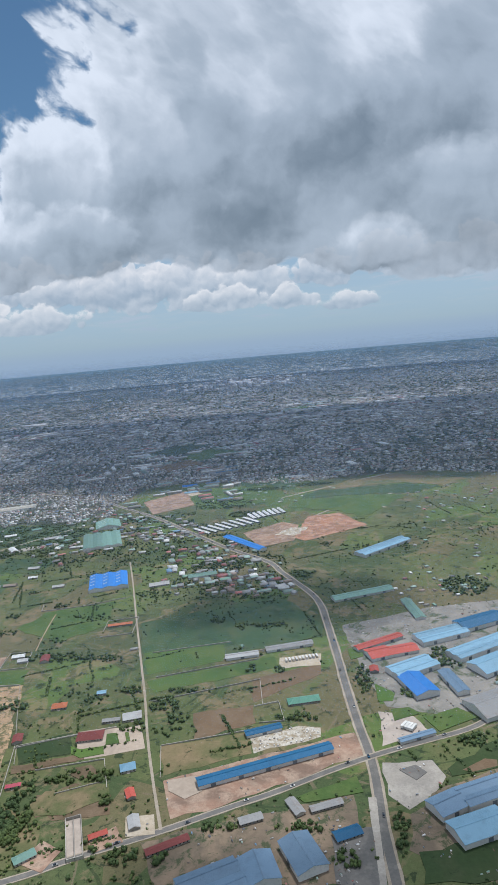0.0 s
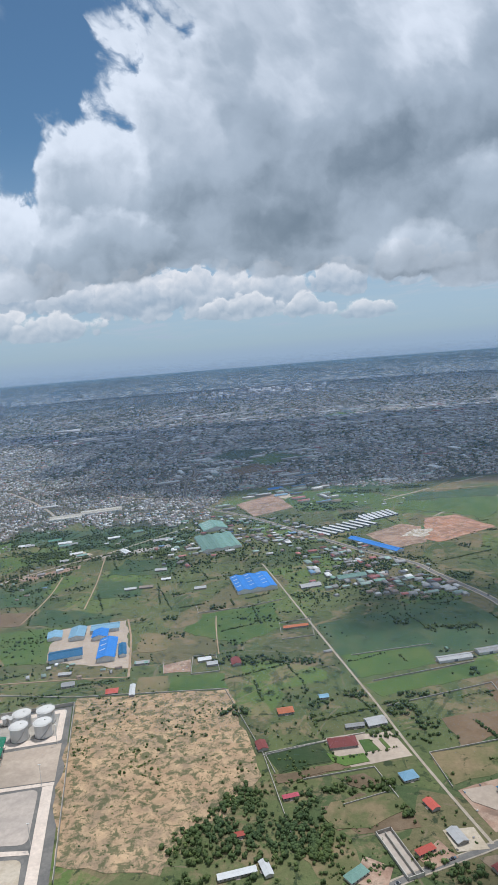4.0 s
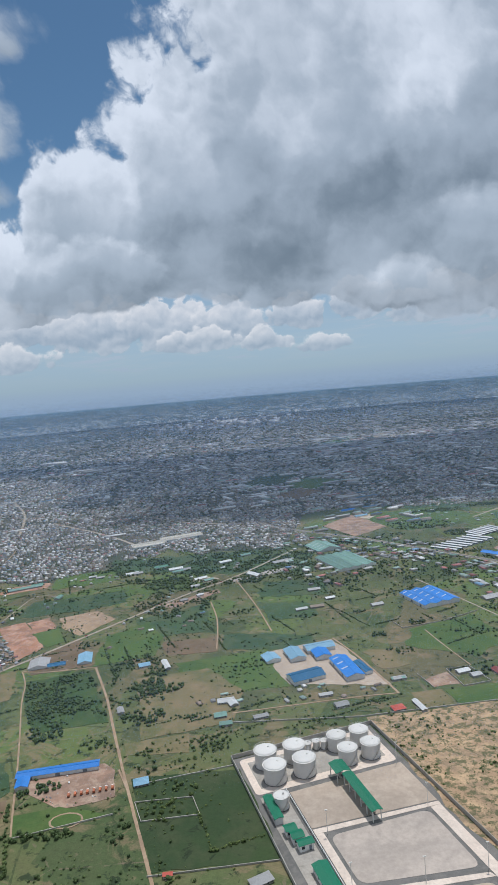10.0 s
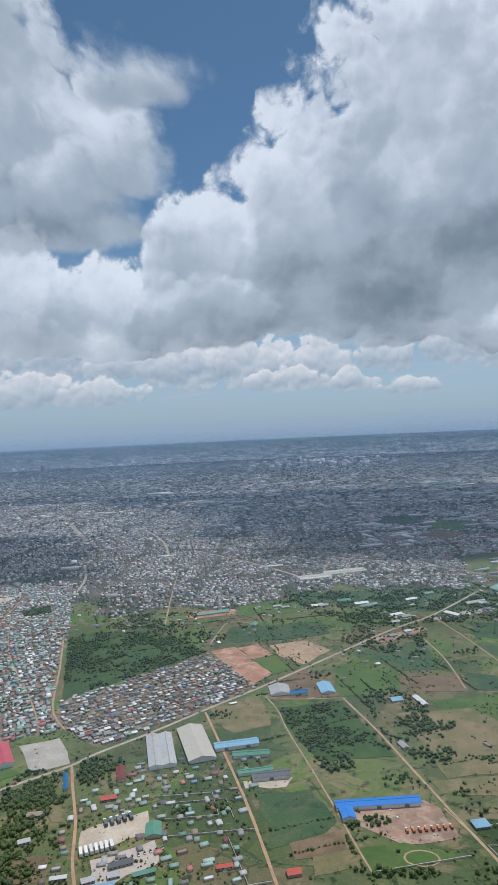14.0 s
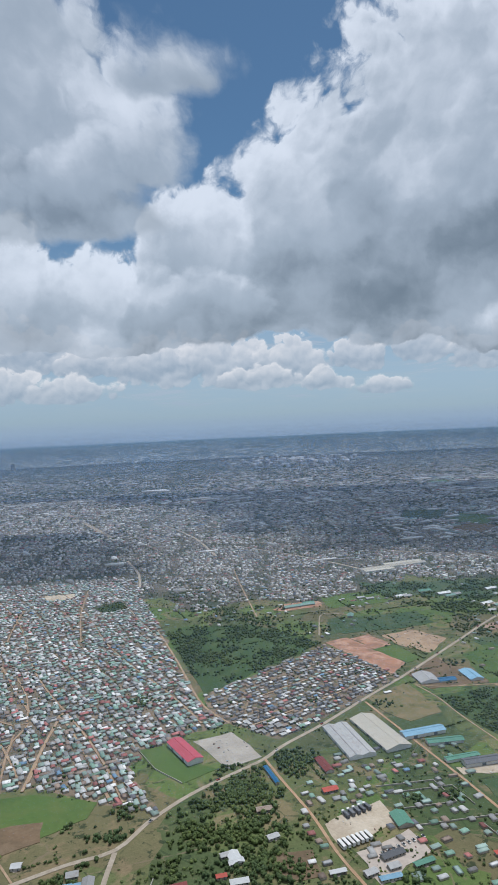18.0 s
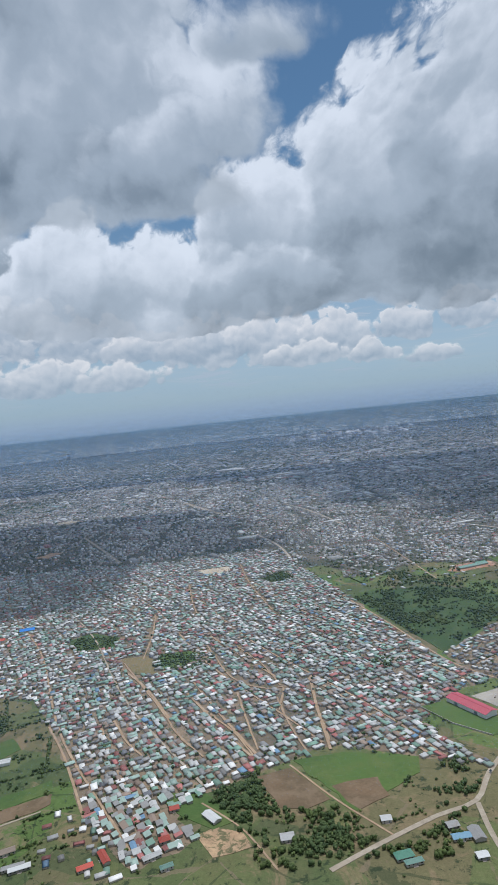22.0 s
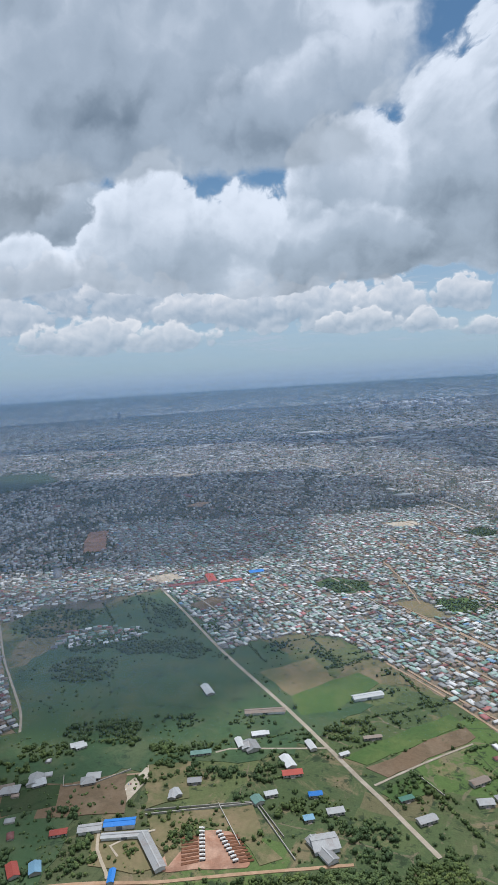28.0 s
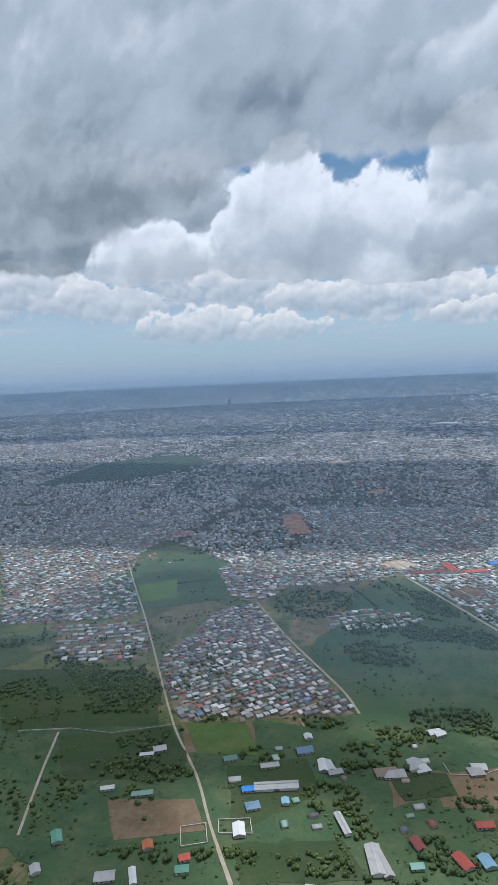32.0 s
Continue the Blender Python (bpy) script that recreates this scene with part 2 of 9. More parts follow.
# ---- materials ----
M = {
    "grass": plain_ground(),
    "lush": ground_mat("lush_grass", [(0.082, 0.135, 0.036), (0.062, 0.108, 0.032), (0.112, 0.145, 0.046)], 0.012, 0.05, 0.4, tufts=(0.12, 0.64, (0.025, 0.05, 0.015))),
    "bright": ground_mat("bright_crop", [(0.10, 0.17, 0.038), (0.078, 0.14, 0.034), (0.125, 0.165, 0.05)], 0.02, 0.08, 0.4),
    # Pasture green with cloud shade worked into its tone.
    "pasture": ground_mat("shaded_green_pasture", [(0.060, 0.104, 0.046), (0.045, 0.084, 0.040), (0.092, 0.114, 0.056)], 0.012, 0.05, 0.4, tufts=(0.09, 0.585, (0.024, 0.044, 0.024), 0.8)),
    "dark": ground_mat("dark_grass", [(0.045, 0.072, 0.026), (0.035, 0.06, 0.024), (0.06, 0.075, 0.035)], 0.01, 0.05, 0.4, tufts=(0.12, 0.6, (0.018, 0.03, 0.014))),
    "dry": ground_mat("dry_grass", [(0.19, 0.155, 0.08), (0.11, 0.122, 0.05), (0.245, 0.18, 0.105)], 0.012, 0.06, 0.4, tufts=(0.13, 0.6, (0.035, 0.05, 0.02))),
    "brown": ground_mat("ploughed_brown_soil", [(0.17, 0.115, 0.07), (0.13, 0.095, 0.058), (0.2, 0.145, 0.095)], 0.02, 0.08, 0.5, tufts=(0.14, 0.66, (0.06, 0.075, 0.03), 0.5)),
    "red": ground_mat("red_soil", [(0.40, 0.205, 0.13), (0.28, 0.155, 0.105), (0.50, 0.315, 0.225)], 0.03, 0.09, 0.5, tufts=(0.07, 0.56, (0.19, 0.135, 0.095), 0.75)),
    "pink": ground_mat("pinkish_graded_soil", [(0.33, 0.205, 0.145), (0.22, 0.15, 0.112), (0.46, 0.34, 0.255)], 0.03, 0.09, 0.5, tufts=(0.09, 0.6, (0.16, 0.125, 0.085), 0.7)),
    "bare": ground_mat("eroded_bare_soil", [(0.41, 0.272, 0.165), (0.27, 0.20, 0.132), (0.54, 0.375, 0.225)], 0.03, 0.09, 0.5, 0.35, 0.65, tufts=(0.2, 0.495, (0.085, 0.098, 0.046), 0.85), height=0.8),
    "sand": ground_mat("pale_sandy_yard", [(0.46, 0.38, 0.28), (0.40, 0.33, 0.25), (0.52, 0.45, 0.36)], 0.02, 0.07, 0.5),
    "rubble": ground_mat("white_rubble", [(0.55, 0.50, 0.42), (0.40, 0.35, 0.28), (0.66, 0.62, 0.56)], 0.05, 0.25, 0.9, tufts=(0.22, 0.50, (0.32, 0.255, 0.165), 0.85), height=1.0),
    "town": ground_mat("trodden_town_earth", [(0.215, 0.162, 0.115), (0.14, 0.114, 0.084), (0.29, 0.215, 0.148)], 0.01, 0.05, 0.35, tufts=(0.13, 0.53, (0.05, 0.075, 0.034), 0.85)),
    "fartown": ground_mat("trodden_earth_and_gardens", [(0.105, 0.092, 0.074), (0.055, 0.062, 0.044), (0.165, 0.138, 0.105)], 0.004, 0.016, 0.06, tufts=(0.03, 0.5, (0.045, 0.062, 0.034), 0.85)),
    "wood": ground_mat("scrub_floor", [(0.055, 0.098, 0.03), (0.04, 0.075, 0.026), (0.08, 0.11, 0.04)], 0.015, 0.06, 0.4, tufts=(0.14, 0.58, (0.026, 0.045, 0.018))),
    "concrete": ground_mat("pale_concrete", [(0.44, 0.375, 0.325), (0.38, 0.325, 0.28), (0.49, 0.415, 0.355)], 0.012, 0.06, 0.3, height=0.02),
    "worksyard": ground_mat("oil_stained_paving", [(0.26, 0.24, 0.215), (0.20, 0.188, 0.17), (0.31, 0.285, 0.25)], 0.02, 0.07, 0.4, tufts=(0.05, 0.54, (0.055, 0.082, 0.035), 0.85), height=0.02),
    "tanlot": ground_mat("tan_paved_lot", [(0.43, 0.345, 0.27), (0.37, 0.30, 0.24), (0.47, 0.385, 0.31)], 0.012, 0.06, 0.3, tufts=(0.06, 0.66, (0.30, 0.255, 0.21), 0.6), height=0.02),
    "gravel": ground_mat("grey_gravel", [(0.36, 0.325, 0.28), (0.29, 0.265, 0.235), (0.43, 0.39, 0.34)], 0.02, 0.08, 0.8, tufts=(0.2, 0.62, (0.17, 0.155, 0.12), 0.6), height=0.1),
    "asphalt": ground_mat("worn_asphalt", [(0.17, 0.16, 0.15), (0.135, 0.13, 0.122), (0.21, 0.195, 0.175)], 0.03, 0.12, 0.8, height=0.02),
    "paleroad": ground_mat("dusty_road", [(0.36, 0.30, 0.235), (0.31, 0.26, 0.20), (0.42, 0.36, 0.29)], 0.03, 0.12, 0.6, height=0.05),
    "dirt": ground_mat("dirt_track", [(0.36, 0.25, 0.16), (0.30, 0.21, 0.14), (0.42, 0.31, 0.215)], 0.03, 0.12, 0.6, height=0.1),
    "orange": ground_mat("orange_earth_road", [(0.40, 0.255, 0.155), (0.35, 0.225, 0.14), (0.45, 0.30, 0.20)], 0.03, 0.12, 0.6, height=0.1),
    "paving": ground_mat("light_kerb_paving", [(0.66, 0.545, 0.455), (0.60, 0.50, 0.42), (0.70, 0.59, 0.50)], 0.03, 0.12, 0.6, height=0.02),
    "plaster": plain_mat("painted_plaster", (0.38, 0.35, 0.30), 0.35),
    "white": plain_mat("white_painted_wall", (0.68, 0.67, 0.63), 0.12),
    "wall": plain_mat("grey_block_wall", (0.40, 0.37, 0.32), 0.25),
    "steel": plain_mat("white_painted_steel", (0.64, 0.615, 0.57), 0.05, 0.2, 0.5, 0.0, 0.0, 0.16),
    "zinc": plain_mat("zinc_sheet_roof", (0.36, 0.355, 0.345), 0.28, 0.3, 0.5, 0.0, 2.0, 0.25, 0.25),
    "pale": plain_mat("pale_sheet_roof", (0.58, 0.58, 0.565), 0.15, 0.3, 0.5, 0.0, 2.0, 0.2, 0.08),
    "cream": plain_mat("cream_sheet_roof", (0.46, 0.425, 0.355), 0.15, 0.3, 0.5, 0.0, 2.0, 0.25, 0.08),
    "lightblue": plain_mat("light_blue_sheet_roof", (0.21, 0.37, 0.49), 0.15, 0.2, 0.5, 0.0, 2.0, 0.3),
    "steelblue": plain_mat("steel_blue_sheet_roof", (0.14, 0.22, 0.31), 0.15, 0.2, 0.5, 0.0, 2.0, 0.3),
    "blue": plain_mat("blue_sheet_roof", (0.018, 0.115, 0.235), 0.15, 0.2, 0.5, 0.0, 2.0, 0.25),
    "vivid": plain_mat("bright_blue_sheet_roof", (0.035, 0.20, 0.58), 0.12, 0.2, 0.5, 0.0, 2.0, 0.25),
    "greenroof": plain_mat("green_sheet_roof", (0.10, 0.24, 0.17), 0.25, 0.2, 0.55, 0.0, 2.0, 0.3),
    "teal": plain_mat("faded_teal_roof", (0.17, 0.29, 0.24), 0.25, 0.2, 0.55, 0.0, 2.0, 0.3),
    "depotgreen": plain_mat("depot_green_sheet", (0.012, 0.16, 0.085), 0.06, 0.2, 0.5, 0.0, 2.0, 0.2),
    "redroof": plain_mat("red_sheet_roof", (0.42, 0.085, 0.06), 0.25, 0.2, 0.6, 0.0, 2.0, 0.25),
    "pinkroof": plain_mat("crimson_sheet_roof", (0.48, 0.09, 0.12), 0.1, 0.2, 0.6, 0.0, 2.0, 0.2),
    "maroon": plain_mat("maroon_tile_roof", (0.20, 0.055, 0.05), 0.15, 0.4, 0.7, 0.0, 2.0, 0.25),
    "tile": plain_mat("orange_tile_roof", (0.46, 0.15, 0.07), 0.15, 0.4, 0.7, 0.0, 2.0, 0.25),
    "rustroof": plain_mat("rusted_sheet_roof", (0.25, 0.20, 0.16), 0.3, 0.3, 0.75, 0.0, 2.0, 0.4, 0.6),
    "darkroof": plain_mat("dark_grey_roof", (0.13, 0.135, 0.145), 0.25, 0.3, 0.6, 0.0, 2.0, 0.3),
    "glass": plain_mat("dark_window_glass", (0.03, 0.04, 0.05), 0.2, 1.0, 0.15, 0.0, 0.0, 0.0),
    "door": plain_mat("painted_steel_door", (0.16, 0.18, 0.2), 0.3, 1.0, 0.5),
    "bark": plain_mat("bark", (0.12, 0.085, 0.055), 0.2, 2.0, 0.95),
    "timber": plain_mat("stacked_timber", (0.22, 0.10, 0.055), 0.3, 1.0, 0.9),
    "yellow": plain_mat("ochre_paint", (0.5, 0.36, 0.12), 0.15),
    "rubber": plain_mat("black_rubber", (0.02, 0.02, 0.02), 0.1, 2.0, 0.9),
}


def leaf_mat(name, dark, light):
    m, t = material(name)
    r = t.tree.nodes.new("ShaderNodeNewGeometry").outputs["Random Per Island"]
    o = t.tree.nodes.new("ShaderNodeObjectInfo").outputs["Random"]
    c = t.mix(r, dark, light)
    c = t.mix(0.6, c, t.mix(o, (0.6, 0.65, 0.6), (1.35, 1.3, 1.2)), "MULTIPLY")
    c = t.mix(t.step(t.noise(t.position(), 0.02, 2), 0.35, 0.65), c, t.mix(1.0, c, (1.3, 1.15, 0.9), "MULTIPLY"))
    surface(t, c, 0.8)
    return m


M["leaf"] = leaf_mat("tree_leaves", (0.032, 0.056, 0.024), (0.068, 0.104, 0.038))
M["scrub"] = leaf_mat("scrub_leaves", (0.056, 0.09, 0.036), (0.115, 0.162, 0.06))


# ---- mesh helpers ----
def link_mesh(name, verts, faces, mats, slots=None, parent=None):
    me = bpy.data.meshes.new(name)
    me.from_pydata(verts, [], faces)
    for m in mats:
        me.materials.append(M[m])
    if slots is not None:
        me.polygons.foreach_set("material_index", np.asarray(slots, dtype=np.int32))
    me.update()
    ob = new(name, me)
    ob.parent = parent
    return ob


def part(name, bm, mat, parent, label=""):
    me = bpy.data.meshes.new(name)
    bm.to_mesh(me)
    bm.free()
    me.materials.append(M[mat])
    ob = new(name, me)
    ob.parent = parent
    return tagged(ob, label)


def box(bm, x0, x1, y0, y1, z0, z1, bevel=0.0):
    m = Matrix.Translation(((x0 + x1) / 2, (y0 + y1) / 2, (z0 + z1) / 2)) @ Matrix.Diagonal((x1 - x0, y1 - y0, z1 - z0, 1))
    made = bmesh.ops.create_cube(bm, size=1.0, matrix=m)
    if bevel:
        edges = list({e for v in made["verts"] for e in v.link_edges})
        bmesh.ops.bevel(bm, geom=edges, offset=bevel, segments=1, affect="EDGES")
    return bm


def tube(bm, x, y, z0, z1, r0, r1=None, n=16):
    made = bmesh.ops.create_cone(bm, cap_ends=True, segments=n, radius1=r0, radius2=r0 if r1 is None else r1, depth=z1 - z0)
    bmesh.ops.translate(bm, verts=made["verts"], vec=(x, y, (z0 + z1) / 2))
    return bm


def boxed(x0, x1, y0, y1, z0, z1, bevel=0.0):
    return box(bmesh.new(), x0, x1, y0, y1, z0, z1, bevel)


def at(x, y, turn=0.0, z=0.0):
    return pose(x, y, z, 0, 0, turn)


# ---- what is already taken on the plan, in 2 m cells ----
MX0, MY0, MX1, MY1, CELL = -2300, 100, 700, 1500, 2.0
taken = np.zeros((int((MY1 - MY0) / CELL), int((MX1 - MX0) / CELL)), bool)
cell_y, cell_x = np.mgrid[0:taken.shape[0], 0:taken.shape[1]]
cell_x, cell_y = MX0 + (cell_x + 0.5) * CELL, MY0 + (cell_y + 0.5) * CELL


def inside(poly, x, y):
    hit = np.zeros(np.shape(x), bool)
    for (ax, ay), (bx, by) in zip(poly, poly[1:] + poly[:1]):
        if ay != by:
            hit ^= ((ay > y) != (by > y)) & (x < (bx - ax) * (y - ay) / (by - ay) + ax)
    return hit


def within(poly, x, y):
    """The same for one point."""
    hit = False
    ax, ay = poly[-1]
    for bx, by in poly:
        if (ay > y) != (by > y) and x < (bx - ax) * (y - ay) / (by - ay) + ax:
            hit = not hit
        ax, ay = bx, by
    return hit


def window(pts, pad):
    xs, ys = [p[0] for p in pts], [p[1] for p in pts]
    i0, i1 = int((min(ys) - pad - MY0) / CELL), int((max(ys) + pad - MY0) / CELL) + 2
    j0, j1 = int((min(xs) - pad - MX0) / CELL), int((max(xs) + pad - MX0) / CELL) + 2
    return slice(max(0, i0), max(0, i1)), slice(max(0, j0), max(0, j1))


def take_poly(poly):
    w = window(poly, 2)
    taken[w] |= inside(poly, cell_x[w], cell_y[w])


def take_line(pts, half):
    for (ax, ay), (bx, by) in zip(pts, pts[1:]):
        w = window([(ax, ay), (bx, by)], half)
        dx, dy = bx - ax, by - ay
        k = np.clip(((cell_x[w] - ax) * dx + (cell_y[w] - ay) * dy) / (dx * dx + dy * dy + 1e-9), 0, 1)
        taken[w] |= np.hypot(cell_x[w] - ax - k * dx, cell_y[w] - ay - k * dy) < half


def is_free(x, y):
    i, j = int((y - MY0) / CELL), int((x - MX0) / CELL)
    return not (0 <= i < taken.shape[0] and 0 <= j < taken.shape[1] and taken[i, j])


def smooth_line(pts, step=6.0):
    """A Catmull-Rom line through the points."""
    p = [Vector(q) for q in pts]
    p = [p[0] * 2 - p[1]] + p + [p[-1] * 2 - p[-2]]
    out = []
    for a, b, c, d in zip(p, p[1:], p[2:], p[3:]):
        n = max(1, int((c - b).length / step))
        for i in range(n):
            t = i / n
            out.append(0.5 * (2 * b + (c - a) * t + (2 * a - 5 * b + 4 * c - d) * t * t + (3 * b - a - 3 * c + d) * t ** 3))
    out.append(p[-2])
    return [(q.x, q.y) for q in out]


layer = [0]


def strip(name, pts, width, mat, label, category, z=0.06, ragged=0.0, take=True, fine=True):
    """A road or track laid along a line, with a shallow body of its own."""
    line = smooth_line(pts) if fine else list(pts)
    width = width * (0.92 if name == "lane" else 0.66)
    layer[0] += 1
    z = z + 0.13 + 0.0015 * layer[0]
    rng = random.Random(len(pts) * 31 + int(width * 10))
    vs, fs = [], []
    for i, (x, y) in enumerate(line):
        ax, ay = line[max(0, i - 1)]
        bx, by = line[min(len(line) - 1, i + 1)]
        d = math.hypot(bx - ax, by - ay) or 1.0
        nx, ny = -(by - ay) / d, (bx - ax) / d
        l, r = (width / 2 * (1 + ragged * rng.uniform(-1, 1)) for _ in range(2))
        vs += [(x + nx * l, y + ny * l, -0.05), (x + nx * l * 0.97, y + ny * l * 0.97, z), (x - nx * r * 0.97, y - ny * r * 0.97, z), (x - nx * r, y - ny * r, -0.05)]
        if i:
            k = 4 * i
            fs += [(k - 4 + j, k - 3 + j, k + 1 + j, k + j) for j in range(3)]
    ob = link_mesh(name, vs, [f[::-1] for f in fs], [mat])
    if take:
        take_line(line, width / 2 + 1.5)
    return tagged(ob, label, category, kind="structure")


def patch(name, pts, mat, label, category="field", z=0.03, take=False, wobble=1.5):
    """A field, yard or lot: a sheet with an uneven rim, a few centimetres proud of the ground."""
    layer[0] += 1
    z = z + 0.0016 * layer[0] if name != "town_ground" else z + 0.00004 * layer[0]
    rng = random.Random(len(pts) + int(abs(pts[0][0])))
    rim = []
    for (ax, ay), (bx, by) in zip(pts, pts[1:] + pts[:1]):
        n = max(1, int(math.hypot(bx - ax, by - ay) / 8))
        for i in range(n):
            w = wobble if i else 0.0
            rim.append((ax + (bx - ax) * i / n + rng.uniform(-w, w), ay + (by - ay) * i / n + rng.uniform(-w, w)))
    n = len(rim)
    vs = [(x, y, z) for x, y in rim] + [(x, y, -0.1) for x, y in rim]
    ob = link_mesh(name, vs, [list(range(n))] + [(i, i + n, (i + 1) % n + n, (i + 1) % n) for i in range(n)], [mat])
    if take:
        take_poly(pts)
    if mat in ("gravel", "concrete", "sand", "town", "pink", "rubble", "asphalt", "worksyard", "dirt") and max(p[1] for p in pts) < 660 and name != "town_ground":
        YARDS.append((mat, list(pts)))
    return tagged(ob, label, category, kind="structure")


YARDS, BUILT = [], []          # open yards for loose goods, and what is built on them


def on_building(x, y, pad=0.8):
    for cx, cy, l, w, turn in BUILT:
        dx, dy = x - cx, y - cy
        if abs(dx) + abs(dy) < l + w:
            c, s = math.cos(radians(turn)), math.sin(radians(turn))
            if abs(dx * c + dy * s) < l / 2 + pad and abs(dy * c - dx * s) < w / 2 + pad:
                return True
    return False


def fence(name, pts, height, mat, label, category="boundary wall", thick=0.22, parent=None):
    """A wall along a line, one piece a side, with a coping."""
    root = parent or new(name)
    if not parent:
        root.location = (*pts[0], 0)
        tagged(root, label, category)
    ox, oy = root.location.x, root.location.y
    for (ax, ay), (bx, by) in zip(pts, pts[1:]):
        d, turn = math.hypot(bx - ax, by - ay), math.degrees(math.atan2(by - ay, bx - ax))
        bm = boxed(0, d, -thick / 2, thick / 2, 0, height)
        box(bm, -0.03, d + 0.03, -thick / 2 - 0.05, thick / 2 + 0.05, height, height + 0.08)
        o = part("wall_side", bm, mat, root)
        o.matrix_basis = at(ax - ox, ay - oy, turn)
    return root


# ---- ground, distance and clouds ----
def disc(name, radius, mat, z):
    rings, n = [0, 300, 700, 1200, 1900, 2800, 3800, radius], 72
    vs, fs = [(-620, 0, z)], []
    for r in rings[1:]:
        vs += [(-620 + r * math.cos(2 * math.pi * i / n), r * math.sin(2 * math.pi * i / n), z) for i in range(n)]
    fs += [(0, 1 + i, 1 + (i + 1) % n) for i in range(n)]
    for k in range(len(rings) - 2):
        a, b = 1 + k * n, 1 + (k + 1) * n
        fs += [(a + i, b + i, b + (i + 1) % n, a + (i + 1) % n) for i in range(n)]
    return link_mesh(name, vs, fs, [mat])


tagged(disc("ground", 4640, "grass", 0.0), "flat green plain with patchy grass, scrub and bare soil", "ground", kind="structure")


def far_land():
    """The last miles up to the horizon: a glowing ring at the edge of the sheet, with haze painted in."""
    m, t = material("painted_haze_distance")
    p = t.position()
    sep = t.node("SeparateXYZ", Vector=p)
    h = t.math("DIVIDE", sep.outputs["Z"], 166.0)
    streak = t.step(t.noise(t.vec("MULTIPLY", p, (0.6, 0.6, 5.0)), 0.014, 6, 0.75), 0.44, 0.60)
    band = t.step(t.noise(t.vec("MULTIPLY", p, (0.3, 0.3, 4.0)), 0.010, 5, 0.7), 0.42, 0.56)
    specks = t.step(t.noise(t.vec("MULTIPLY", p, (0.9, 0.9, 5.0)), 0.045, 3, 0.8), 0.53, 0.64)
    # Blue haze is painted into the glow colour, paler towards the top.
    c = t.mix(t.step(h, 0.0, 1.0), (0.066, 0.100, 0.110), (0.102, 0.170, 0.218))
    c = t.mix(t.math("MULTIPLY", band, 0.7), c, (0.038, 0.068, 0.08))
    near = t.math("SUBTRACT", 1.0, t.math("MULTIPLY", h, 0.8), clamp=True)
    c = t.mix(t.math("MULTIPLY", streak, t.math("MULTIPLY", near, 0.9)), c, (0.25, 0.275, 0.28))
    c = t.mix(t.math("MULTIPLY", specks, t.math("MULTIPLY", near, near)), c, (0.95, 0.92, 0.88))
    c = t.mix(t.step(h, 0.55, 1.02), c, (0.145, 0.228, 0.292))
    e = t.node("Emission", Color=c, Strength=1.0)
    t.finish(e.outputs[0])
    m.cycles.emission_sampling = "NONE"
    M["far"] = m
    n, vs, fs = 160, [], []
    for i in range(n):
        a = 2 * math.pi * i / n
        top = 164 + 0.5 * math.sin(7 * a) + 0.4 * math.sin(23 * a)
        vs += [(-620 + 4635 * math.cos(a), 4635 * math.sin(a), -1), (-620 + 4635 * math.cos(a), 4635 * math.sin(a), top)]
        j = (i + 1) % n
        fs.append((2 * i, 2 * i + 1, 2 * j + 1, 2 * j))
    tagged(link_mesh("backdrop_distance", vs, fs, ["far"]), "glowing backdrop of far plain with blue haze painted in", "backdrop", kind="structure")


far_land()

# The sky: heaped clouds at three depths. Each mass: its place along the flight line, the angle of its base over the plain, its half width, its height in degrees,
# the softness of its rim, and how sunlit it is.
CLOUDS_AHEAD = [
    [(-2480, 11.5, 480, 11.0, 0.30, 0.34)], [(-1960, 13.5, 260, 5.5, 0.30, 0.58)], [(-2110, 9.6, 260, 3.4, 0.16, 0.80)], [(-1600, 9.4, 250, 8.4, 0.10, 0.76), (-1320, 8.8, 240, 7.4, 0.10, 0.78), (-1120, 9.0, 180, 4.6, 0.12, 0.62)],
    [(560, 8.6, 700, 32.0, 0.12, 0.52), (-120, 9.6, 470, 26.0, 0.12, 0.58), (-560, 10.2, 235, 14.4, 0.12, 0.60), (-880, 10.2, 250, 10.4, 0.12, 0.62)],
    [(-1050, 9.4, 150, 4.6, 0.26, 0.56), (-880, 9.4, 230, 4.4, 0.26, 0.52)], [(470, 12.2, 230, 3.4, 0.6, 0.60)], [(200, 7.2, 190, 2.6, 0.5, 0.66)],
]
# The same for the nearer mass over the western end of the line.
CLOUDS_OVER = [[(-2060, 16.0, 440, 34.0, 0.35, 0.50)], [(-1560, 20.6, 420, 36.0, 0.2, 0.60), (-1290, 20.6, 330, 34.0, 0.2, 0.68)], [(-1080, 18.0, 200, 6.4, 0.40, 0.60)], [(-935, 21.5, 120, 9.0, 0.72, 0.74)], [(-850, 28.0, 110, 2.6, 0.8, 0.66)]]
